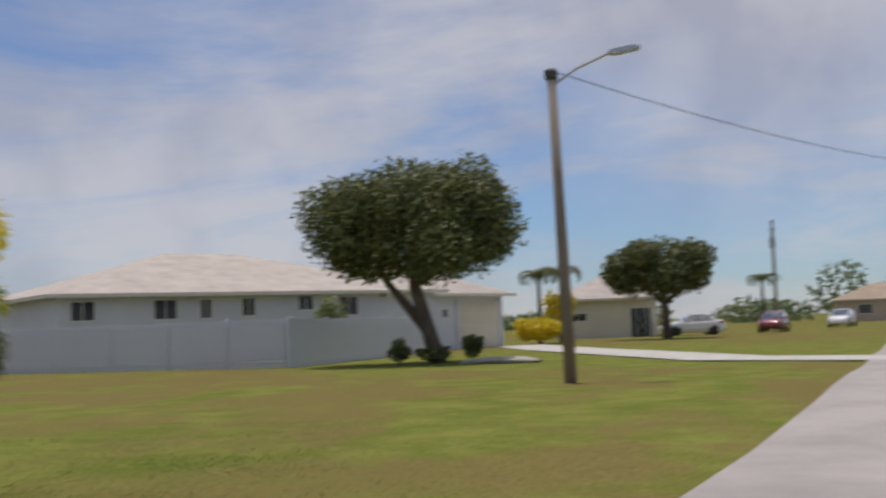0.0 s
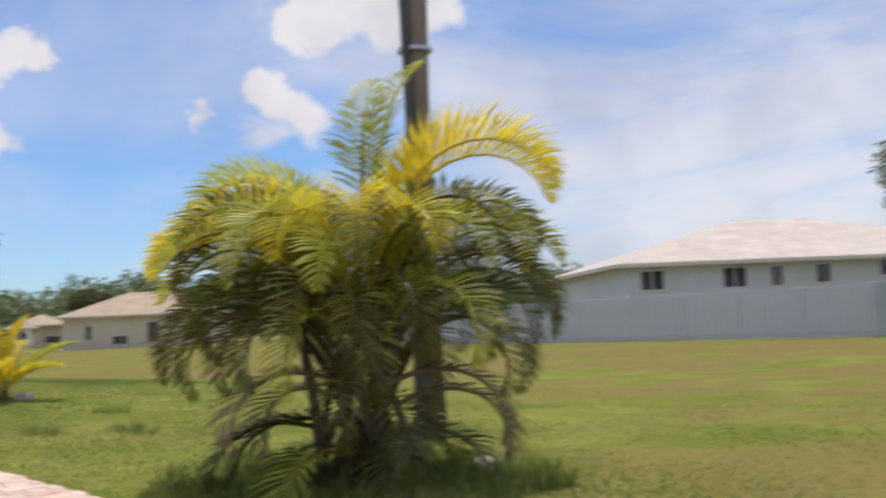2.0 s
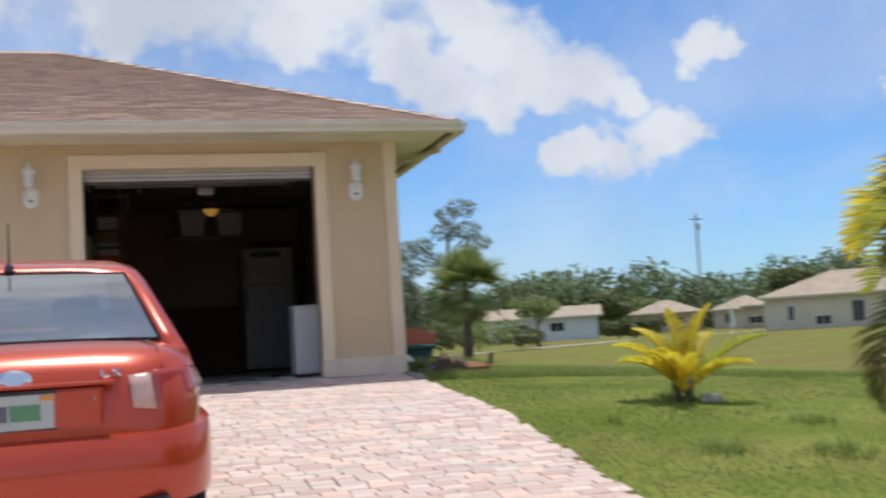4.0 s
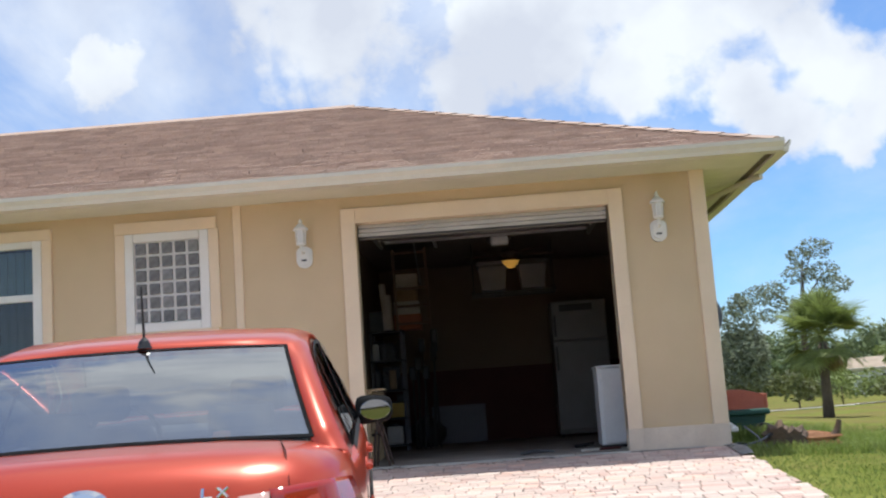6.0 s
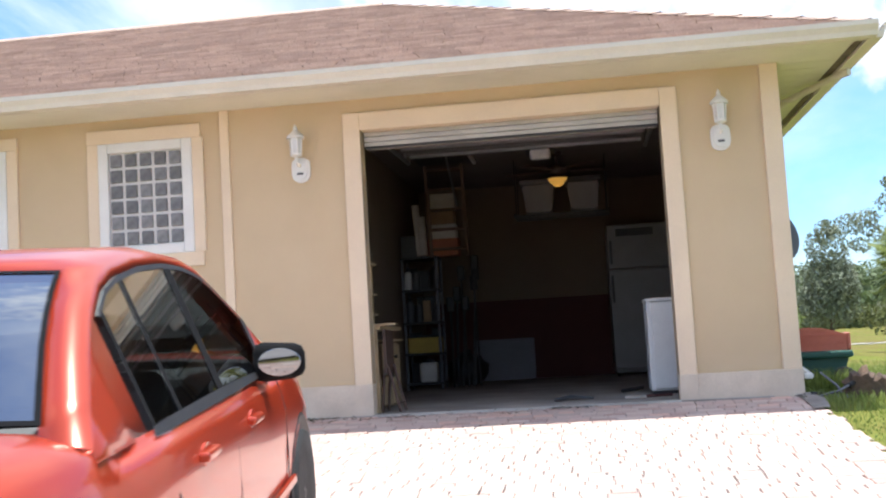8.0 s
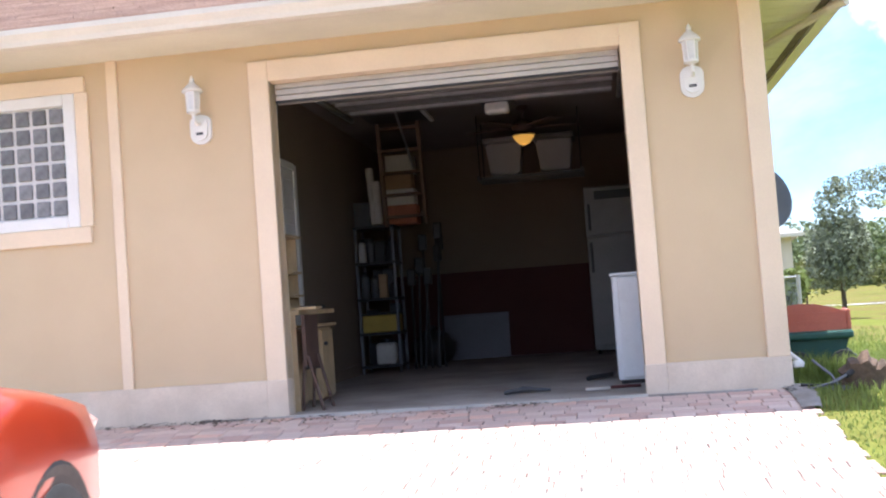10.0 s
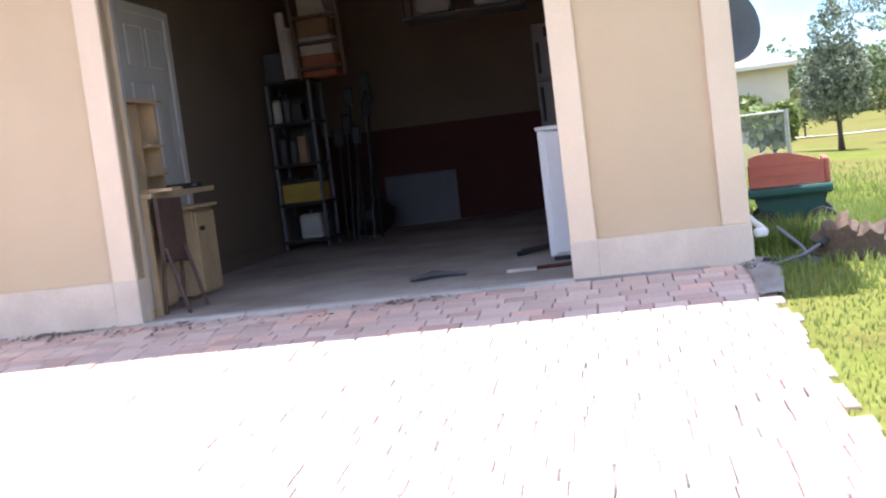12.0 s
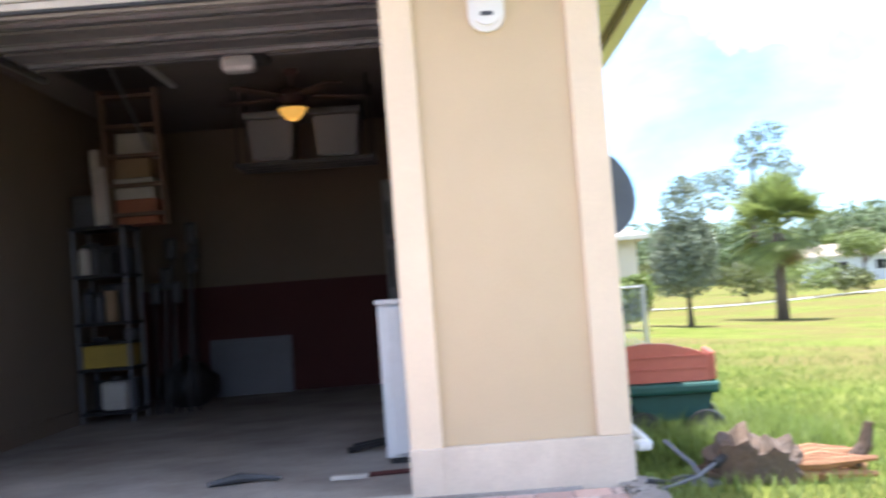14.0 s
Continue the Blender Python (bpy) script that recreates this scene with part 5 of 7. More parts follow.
        # wheels
        for f in (0.80, 3.30):
            wh = part("wheel", lathe([(0.20, -0.09), (0.285, -0.10), (0.305, -0.07), (0.305, 0.07), (0.285, 0.10), (0.20, 0.09)], 28), TYRE, car, "black rubber tyre", smooth=True, m=pose(s * 0.755, f, 0.305, 0, 90, 0))
            rim = part("rim", lathe([(0.205, -0.07), (0.205, 0.075), (0.19, 0.085), (0.17, 0.06), (0.05, 0.075), (0.03, 0.09)], 20), STEEL, wh, "silver wheel rim", m=pose(0, 0, 0) if s > 0 else pose(0, 0, 0, 180, 0, 0))
            part("wheel_arch", lathe([(0.345, -0.03), (0.36, 0.0), (0.345, 0.006), (0.31, 0.0)], 28), BLACK, car, m=pose(s * 0.838, f, 0.32, 0, 90 * s, 0))
    # rear end
    patch("bumper", lambda u, v: (0.868 * math.sin(u * 1.5) / math.sin(1.5), -0.10 + 0.56 * (abs(u) ** 3.6) + 0.05 * v * v, 0.455 + 0.165 * v + 0.02 * u * u), [i / 12 - 1 for i in range(25)], [-1.0, -0.7, -0.3, 0.2, 0.6, 0.85, 1.0], paint)
    patch("bumper_top", lambda u, v: (0.868 * math.sin(u * 1.5) / math.sin(1.5) * (1 - 0.04 * v), -0.05 + 0.56 * (abs(u) ** 3.6) + 0.13 * v, 0.62 + 0.02 * u * u + 0.03 * v), [i / 12 - 1 for i in range(25)], [0.0, 0.5, 1.0], paint)
    part("lower_valance", box(-0.62, -0.07, 0.27, 0.62, 0.25, 0.34, 0.02), BLACK, car)
    part("plate_recess", box(-0.36, 0.002, 0.655, 0.36, 0.06, 0.855, 0.02), paint, car)
    for s in (-1, 1):
        part("boot_gap", tube([(s * 0.60, 0.04, 0.66), (s * 0.615, 0.10, 0.90), (s * 0.60, 0.20, 1.012), (s * 0.56, 0.52, 1.018)], 0.0025, 5), MATTBLACK, car)
    pl = part("licence_plate", box(-0.155, -0.004, 0.68, 0.155, 0.010, 0.835, 0.004), PLATE, car, "white licence plate in a dark frame")
    part("plate_frame", box(-0.17, 0.0, 0.665, 0.17, 0.011, 0.68), BLACK, pl)
    part("plate_frame", box(-0.17, 0.0, 0.835, 0.17, 0.011, 0.85), BLACK, pl)
    part("plate_print", box(-0.02, -0.008, 0.72, 0.10, -0.0045, 0.79), PLATE_GREEN, pl)
    part("plate_print", box(-0.13, -0.008, 0.72, -0.03, -0.0045, 0.79), GREYBIN, pl)
    part("plate_sticker", box(0.10, -0.008, 0.805, 0.15, -0.0045, 0.83), PLATE_ORANGE, pl)
    bd = part("badge", lathe([(0.055, 0.0), (0.058, 0.008), (0.04, 0.016)], 18), CHROME, car, "oval chrome boot badge", m=pose(0, 0.05, 0.90, 78, 0, 0) @ Matrix.Diagonal((1.25, 0.75, 1, 1)))
    for nm_, strokes in (("badge_letter", ((0.355, 0.890, 0.355, 0.920), (0.355, 0.890, 0.385, 0.890))), ("badge_letter", ((0.400, 0.890, 0.432, 0.920), (0.400, 0.920, 0.432, 0.890)))):
        lb_ = bmesh.new()
        for xa, za_, xb, zb_ in strokes:
            cyl((xa, 0.040 + (za_ - 0.89) * 0.5, za_), (xb, 0.040 + (zb_ - 0.89) * 0.5, zb_), 0.0055, seg=6, bm=lb_)
        part(nm_, lb_, CHROME, car)
    # added ledge that casts the shade a sunk plate panel would hold
    part("boot_shade_lip", box(-0.40, -0.022, 0.862, 0.40, 0.05, 0.878, 0.006), paint, car)
    part("boot_lock", lathe([(0.012, 0), (0.012, 0.01)], 10), CHROME, car, m=pose(0.31, 0.012, 0.80, 90, 0, 0))
    part("antenna_base", lathe([(0.03, 0), (0.02, 0.03), (0.008, 0.045)], 10), BLACK, car, m=pose(0, 1.12, roof_z(1.12) + 0.01))
    part("antenna", cyl((0, 1.12, roof_z(1.12) + 0.03), (0, 1.10, roof_z(1.12) + 0.27), 0.006, 0.004, 6), BLACK, car, "thin black roof antenna")
    # cabin
    part("dashboard", box(-0.66, 2.45, 0.72, 0.66, 2.9, 0.95, 0.04), CABIN, car)
    part("parcel_shelf", box(-0.62, 0.62, 0.93, 0.62, 1.05, 0.96), CABIN, car)
    part("rear_bench", box(-0.62, 1.08, 0.5, 0.62, 1.22, 1.0, 0.05), CABIN, car)
    for x in (-0.36, 0.36):
        st = part("seat", box(x - 0.24, 1.86, 0.45, x + 0.24, 2.02, 1.02, 0.06), CABIN, car)
        part("headrest", box(x - 0.13, 1.88, 1.05, x + 0.13, 1.98, 1.22, 0.04), CABIN, st)
        part("headrest", box(x - 0.13, 1.10, 1.0, x + 0.13, 1.20, 1.14, 0.04), CABIN, car)
    part("steering_wheel", tube([(-0.36 + 0.18 * math.cos(a), 2.40 + 0.05 * math.sin(a), 0.92 + 0.17 * math.sin(a)) for a in np.linspace(0, 2 * math.pi, 17)], 0.015, 6), BLACK, car)
    if detail:
        part("hang_tag", box(0.30, 0.75, 1.0, 0.36, 0.76, 1.05), PLATE_ORANGE, car)
    return car


CX, CY, CYAW = -1.19, -7.35, 6.6
sedan("car", CARPAINT, pose(CX, CY, ground_z(CX, CY) + 0.012, 4.0, 0, CYAW) @ Matrix.Diagonal((0.97, 0.90, 0.91, 1)), "glossy orange-red sedan parked on the driveway")


# ---- palms ----
def leaf_quad(vs, fs, a, b, side_, wdt, droop):
    """A tapered leaflet from a to b with a bend."""
    mid = a.lerp(b, 0.55) + Vector((0, 0, droop))
    n = side_ * wdt
    k = len(vs)
    vs += [a - n * 0.4, a + n * 0.4, mid + n, mid - n, b]
    fs += [(k, k + 1, k + 2, k + 3), (k + 3, k + 2, k + 4)]


def frond_mesh(seed, length, up, curl, leaf, count=46, wdt=0.017, lift=0.0):
    """A feather frond: it leaves the origin along +y at the angle up, and bends down by curl."""
    r = random.Random(seed)
    vs, fs, spine = [], [], []
    p, ang = Vector((0, 0, 0)), radians(up)
    n = 26
    for i in range(n + 1):
        spine.append((p.copy(), ang))
        p = p + Vector((0, math.cos(ang), math.sin(ang))) * length / n
        ang -= radians(curl) / n * (0.35 + 1.3 * i / n)
    bm = tube([s[0] for s in spine[::2]], [0.016 * (1 - 0.8 * i / n) + 0.002 for i in range(0, n + 1, 2)], 5)
    me = bpy.data.meshes.new("tmp")
    bm.to_mesh(me)
    bm.free()
    vs = [v.co.copy() for v in me.vertices]
    fs = [tuple(q.vertices) for q in me.polygons]
    for i in range(count):
        t = 0.16 + 0.84 * i / (count - 1)
        i0 = min(n - 1, int(t * n))
        q = spine[i0][0].lerp(spine[i0 + 1][0], t * n - i0)
        a = spine[i0][1] + (spine[i0 + 1][1] - spine[i0][1]) * (t * n - i0)
        ln = leaf * (math.sin(math.pi * (0.18 + 0.80 * t)) ** 0.7) * r.uniform(0.85, 1.1)
        tang = Vector((0, math.cos(a), math.sin(a)))
        nor = Vector((0, -math.sin(a), math.cos(a)))
        for s in (-1, 1):
            d = (Vector((s, 0, 0)) * 0.80 + tang * r.uniform(0.45, 0.75) + nor * (r.uniform(0.25, 0.5) + lift)).normalized()
            leaf_quad(vs, fs, q, q + d * ln + Vector((0, 0, -0.25 * ln)), tang, wdt * r.uniform(0.85, 1.2), 0.06 * ln)
    return mesh_of("frond", vs, fs)


def palm_clump(name, x, y, label, specs, stems, scale=1.0, extra=None):
    """specs: (azimuth, base radius, base height, variant, material)"""
    pm = empty(name, pose(x, y, ground_z(x, y)) @ Matrix.Scale(scale, 4), label, "palm")
    for sx, sy, tx, ty, h, r in stems:
        part("stem", tube([(sx, sy, -0.05), (sx + (tx - sx) * 0.3, sy + (ty - sy) * 0.3, h * 0.4), (tx, ty, h)], [r * 1.15, r, r * 0.75], 9), PALM_STEM, pm, smooth=True)
    for az, br, bz, me, mt in specs:
        key = me.name + mt.name
        if key not in FROND_CACHE:
            c = me.copy()
            c.materials.clear()
            c.materials.append(mt)
            FROND_CACHE[key] = c
        put("frond", FROND_CACHE[key], mt, pm, m=pose(br * math.sin(radians(-az)), br * math.cos(radians(-az)), bz, 0, 0, az))
    return pm


FROND_CACHE = {}
F_UP = [frond_mesh(s, 1.10, 86, 55, 0.30, 46, 0.008) for s in (1, 2)]
F_ARCH = [frond_mesh(s, 1.20, 68, 165, 0.34, 46, 0.0078, 0.35) for s in (3, 4, 5)]
F_DROOP = [frond_mesh(s, 1.20, 55, 195, 0.30, 42, 0.0078, 0.30) for s in (6, 7, 8)]
F_PLUME = frond_mesh(14, 1.60, 80, 165, 0.46, 74, 0.0085, 0.7)
F_SIDE = [frond_mesh(s, 1.35, 62, 130, 0.42, 62, 0.0085, 0.6) for s in (15, 16)]
F_WIDE = [frond_mesh(s, 1.50, 66, 178, 0.34, 52, 0.0078, 0.35) for s in (11, 12)]
F_LOW = [frond_mesh(s, 1.0, 25, 150, 0.30, 40, 0.010) for s in (9, 10)]
rnd = random.Random(21)
specs = []
# azimuths: 0 looks to +y, 90 to -x; the driveway's side is about 130
for az, bz, f, mt in (
        (-137, 1.28, F_PLUME, PALM_YELLOW), (-130, 1.20, F_PLUME, PALM_YELLOW), (-150, 1.05, F_ARCH[0], PALM_YELLOW),
        (-100, 1.62, F_UP[0], PALM_LIME), (-60, 1.55, F_UP[1], PALM_LIME),
        (43, 1.36, F_ARCH[1], PALM_LIME), (50, 1.22, F_ARCH[2], PALM_YELLOW), (30, 1.40, F_ARCH[2], PALM_LIME), (55, 1.25, F_ARCH[0], PALM_YELLOW),
        (46, 1.00, F_SIDE[0], PALM_YELLOW), (52, 0.96, F_SIDE[1], PALM_YELLOW), (62, 0.92, F_SIDE[1], PALM_YELLOW), (36, 0.80, F_SIDE[1], PALM_LIME), (72, 0.95, F_SIDE[0], PALM_LIME),
        (58, 0.62, F_WIDE[0], PALM_GREEN), (44, 0.55, F_WIDE[1], PALM_GREEN), (76, 0.60, F_WIDE[1], PALM_GREEN),
        (-122, 0.85, F_WIDE[0], PALM_GREEN), (-136, 0.72, F_WIDE[1], PALM_GREEN), (-152, 0.80, F_WIDE[0], PALM_GREEN), (-140, 0.95, F_SIDE[0], PALM_LIME),
        (108, 1.12, F_ARCH[0], PALM_YELLOW), (132, 1.18, F_ARCH[1], PALM_YELLOW), (158, 1.12, F_ARCH[2], PALM_YELLOW), (178, 1.05, F_ARCH[0], PALM_LIME), (90, 1.0, F_ARCH[2], PALM_LIME)):
    specs.append((az, 0.14, bz, f, mt))
for i in range(18):
    az = i * 20 + rnd.uniform(-9, 9)
    specs.append((az, rnd.uniform(0.1, 0.25), rnd.uniform(0.95, 1.25), rnd.choice(F_ARCH), rnd.choice([PALM_LIME, PALM_GREEN, PALM_GREEN])))
for i in range(28):
    az = i * 13 + rnd.uniform(-8, 8)
    specs.append((az, rnd.uniform(0.05, 0.25), rnd.uniform(0.60, 1.0), rnd.choice(F_DROOP), rnd.choice([PALM_GREEN, PALM_GREEN, PALM_GREEN, PALM_LIME])))
for i in range(9):
    az = i * 40 + rnd.uniform(-10, 10)
    specs.append((az, rnd.uniform(0.05, 0.2), rnd.uniform(0.30, 0.65), rnd.choice(F_DROOP + F_LOW), rnd.choice([PALM_GREEN, PALM_GREEN, PALM_DEAD, PALM_DEAD])))
for i in range(7):
    specs.append((i * 51 + rnd.uniform(-12, 12), rnd.uniform(0.0, 0.2), rnd.uniform(0.05, 0.30), rnd.choice(F_LOW), rnd.choice([PALM_GREEN, PALM_LIME, PALM_GREEN])))
stems = [(rnd.uniform(-0.30, 0.30), rnd.uniform(-0.30, 0.30), rnd.uniform(-0.35, 0.35), rnd.uniform(-0.35, 0.35), rnd.uniform(0.8, 1.35), rnd.uniform(0.022, 0.036)) for _ in range(16)]
PALM_X, PALM_Y = 2.97, -9.16
palm_clump("palm", PALM_X, PALM_Y, "clump of yellow-green feather palm with drooping fronds", specs, stems, 1.0)
sp2 = [(az, 0.03, 0.10, frond_mesh(40 + k, ln_, up_, cu_, 0.20, 40, 0.012, 0.3), mt_) for k, (az, ln_, up_, cu_, mt_) in enumerate((
    (62, 0.72, 58, 62, PALM_YELLOW), (78, 0.62, 48, 60, PALM_YELLOW), (40, 0.70, 72, 55, PALM_YELLOW), (-100, 0.76, 84, 35, PALM_YELLOW), (10, 0.72, 86, 30, PALM_YELLOW),
    (-117, 0.82, 50, 50, PALM_LIME), (-132, 0.60, 42, 60, PALM_YELLOW), (150, 0.55, 55, 65, PALM_YELLOW), (-60, 0.65, 65, 50, PALM_YELLOW), (112, 0.55, 62, 60, PALM_YELLOW), (-10, 0.60, 60, 60, PALM_LIME)))]
palm_clump("young_palm", 3.74, -3.62, "small young yellow palm growing in the lawn", sp2, [(0.02, 0, 0.03, 0, 0.18, 0.045), (-0.05, 0.03, -0.08, 0.05, 0.16, 0.035), (0.05, 0.05, 0.09, 0.08, 0.15, 0.035)], 1.0)


def rough_stone(name, x, y, sx, sy, sz, mat, label, category, seed=0, turn=0):
    bm = bmesh.new()
    bmesh.ops.create_icosphere(bm, subdivisions=3, radius=1)
    for v in bm.verts:
        n = 1 + 0.22 * noise.noise(v.co * 1.7 + Vector((seed, 0, 0))) + 0.08 * noise.noise(v.co * 5 + Vector((0, seed, 0)))
        v.co = Vector((v.co.x * sx * n, v.co.y * sy * n, (v.co.z * 0.85 + 0.6) * sz * n))
    return tagged(part(name, bm, mat, smooth=True, m=pose(x, y, ground_z(x, y) - 0.03, 0, 0, turn)), label, category)


rough_stone("rock", 3.95, -9.30, 0.20, 0.10, 0.05, STONE, "flat pale stone beside the palm", "stone", 3, 20)
rough_stone("rock", 3.93, -3.70, 0.10, 0.08, 0.07, STONE, "pale stone by the young palm", "stone", 5)


# ---- poles ----
pole = empty("utility_pole", pose(4.68, -8.22, ground_z(4.7, -8.2)), "weathered wooden utility pole behind the palm", "pole")
part("shaft", tube([(0, 0, -0.2), (0, 0, 4), (0.02, 0, 9.5)], [0.14, 0.128, 0.10], 14), POLEWOOD, pole, smooth=True)
part("conduit", cyl((-0.145, -0.03, 0), (-0.135, -0.03, 6), 0.03, seg=8), DARKGREY, pole)
for z in (1.5, 3.0, 4.5):
    part("strap", lathe([(0.138, z), (0.138, z + 0.03)], 14), STEEL, pole)
SLX, SLY = 19.0, -12.69
slp = empty("street_lamp", pose(SLX, SLY, ground_z(SLX, SLY)), "wooden street lamp pole with cobra-head lamp", "street lamp")
part("shaft", tube([(0.0, -0.13, -0.2), (0, -0.07, 3.0), (0, 0, 6.31)], [0.13, 0.11, 0.085], 12), POLEWOOD, slp, smooth=True)
part("arm", tube([(0, -0.04, 5.97), (0, -0.5, 6.27), (0, -1.18, 6.54)], 0.03, 8), STEEL, slp)
part("lamp_head", prism([(-1.13, 6.52), (-1.22, 6.59), (-1.64, 6.65), (-1.80, 6.62), (-1.76, 6.57), (-1.34, 6.50)], "x", -0.12, 0.12), STEEL, slp)
part("bracket", box(-0.13, -0.13, 6.10, 0.13, 0.13, 6.27, 0.02), DARKGREY, slp)


def wire(p0, p1, sag, label="black overhead wire between the poles"):
    a, b = Vector(p0), Vector(p1)
    pts = [a.lerp(b, t) - Vector((0, 0, sag * 4 * t * (1 - t))) for t in np.linspace(0, 1, 17)]
    return tagged(part("overhead_wire", tube(pts, 0.012, 4), BLACK), label, "wire")


def power_pole(x, y, h, label="tall wooden power pole with crossarm"):
    o = empty("power_pole", pose(x, y, ground_z(x, y)), label, "pole")
    part("shaft", tube([(0, 0, -0.2), (0, 0, h)], [0.16, 0.11], 10), POLEWOOD, o)
    part("crossarm", box(-0.9, -0.06, h - 0.8, 0.9, 0.06, h - 0.68), POLEWOOD, o)
    part("transformer", lathe([(0.2, h - 2.2), (0.22, h - 2.15), (0.22, h - 1.4), (0.15, h - 1.3)], 12, center=(0.28, 0, 0)), STEEL, o)
    for k in (-0.8, 0, 0.8):
        part("insulator", lathe([(0.04, h - 0.68), (0.05, h - 0.6), (0.02, h - 0.5)], 8, center=(k, 0, 0)), WHITE, o)


power_pole(86, -24.6, 8.6)
power_pole(71, 120, 15.6)
wire((SLX, SLY, 5.5), (70, -40, 9.5), 1.2)


# ---- trees ----
def crown_mesh(seed, blobs, count, size, flat=0.0):
    """Leaf cards spread through a handful of overlapping lumps, thick near the outside."""
    r = np.random.RandomState(seed)
    vs, fs = [], []
    vol = np.array([b[3] * b[4] * b[5] for b in blobs]) ** 0.7
    pick = r.choice(len(blobs), count, p=vol / vol.sum())
    d = r.normal(size=(count, 3))
    d /= np.linalg.norm(d, axis=1)[:, None]
    rad = r.uniform(0.35, 1.0, count) ** 0.45
    jag = np.array([1 + 0.22 * noise.noise(Vector(q) * 3.1 + Vector((seed, 0, 0))) for q in d])
    B = np.array(blobs)[pick]
    pos = B[:, :3] + d * B[:, 3:6] * (rad * jag)[:, None]
    nrm = r.normal(size=(count, 3)) + d * 0.8 + np.array([0, 0, 0.5])
    nrm /= np.linalg.norm(nrm, axis=1)[:, None]
    t = np.cross(nrm, r.normal(size=(count, 3)))
    t /= np.linalg.norm(t, axis=1)[:, None]
    b = np.cross(nrm, t)
    s = size * r.uniform(0.6, 1.4, (count, 1))
    quad = np.stack([pos - t * s, pos - b * s * 0.5, pos + t * s, pos + b * s * 0.5], 1).reshape(-1, 3)
    me = bpy.data.meshes.new("crown")
    me.from_pydata(quad.tolist(), [], np.arange(count * 4).reshape(-1, 4).tolist())
    me.update()
    return me


def tree(name, x, y, label, trunk, blobs, count, size, mat, bark=BARK, z=None):
    o = empty(name, pose(x, y, ground_z(x, y) if z is None else z), label, "tree")
    part("trunk", tube(*trunk[0], 10), bark, o, smooth=True)
    for limb in trunk[1:]:
        part("limb", tube(*limb, 7), bark, o, smooth=True)
    put("crown", crown_mesh(int(abs(x * 7 + y * 13)) % 9999, blobs, count, size), mat, o)
    return o


def lumps(seed, cx, cy, cz, rx, ry, rz, n):
    r = random.Random(seed)
    out = [(cx, cy, cz, rx * 0.72, ry * 0.72, rz * 0.78)]
    for i in range(n):
        a = 2 * math.pi * i / n + r.uniform(-0.3, 0.3)
        q = r.uniform(0.45, 0.68)
        out.append((cx + rx * q * math.cos(a), cy + ry * q * math.sin(a), cz + rz * r.uniform(-0.35, 0.42), rx * r.uniform(0.28, 0.45), ry * r.uniform(0.28, 0.45), rz * r.uniform(0.35, 0.55)))
    return out


tree("shade_tree", 32.6, -7.66, "clipped shade tree with dense rounded dark crown", [
    ([(0.0, 0, -0.1), (-0.05, 0.35, 1.2), (0.0, 0.75, 2.6), (0, 0.8, 3.6)], [0.30, 0.24, 0.2, 0.1]),
    ([(-0.05, 0.3, 1.0), (0, 1.1, 2.0), (-0.2, 2.0, 3.2)], [0.2, 0.16, 0.08]),
    ([(0.0, 0.75, 2.6), (0.2, -0.6, 3.5), (0.2, -1.6, 4.2)], [0.15, 0.1, 0.05]),
    ([(0.0, 0.75, 2.6), (-0.8, 0.9, 3.6)], [0.13, 0.05])], lumps(5, 0, 0.70, 4.65, 3.1, 3.7, 2.65, 18) + [(0, 0.7, 5.35, 2.5, 3.1, 1.4), (0, 0.6, 4.0, 2.5, 3.2, 1.3), (0, -1.4, 4.7, 1.9, 1.5, 1.5), (0, 2.7, 4.7, 1.9, 1.5, 1.5)], 46000, 0.085, LEAF)
tree("shade_tree", 63.2, -15.7, "round shade tree beside the parked cars", [
    ([(0, 0, -0.1), (0, 0.1, 2.2), (0, 0.2, 3.5)], [0.3, 0.24, 0.12]), ([(0, 0.1, 2.0), (0, 1.4, 3.4)], [0.15, 0.06]), ([(0, 0.1, 2.0), (0, -1.3, 3.4)], [0.15, 0.06])],
    lumps(8, 0, 0.2, 4.2, 3.0, 3.7, 2.4, 12), 16000, 0.13, LEAF)
tree("oak_tree", 7.2, 22.3, "young grey-green oak with thin trunk", [
    ([(0, 0, -0.1), (0, 0, 0.9), (0.05, 0, 2.6)], [0.10, 0.075, 0.03]), ([(0, 0, 0.9), (-0.4, 0, 1.9)], [0.05, 0.02]), ([(0, 0, 0.9), (0.45, 0.1, 2.0)], [0.05, 0.02])],
    lumps(12, -0.05, 0, 1.85, 0.95, 0.95, 1.25, 9) + [(0.05, 0, 2.85, 0.62, 0.6, 0.75), (-0.1, 0, 1.15, 0.85, 0.8, 0.45), (0.0, 0, 3.35, 0.3, 0.3, 0.4)], 11000, 0.05, LEAF_PALE)
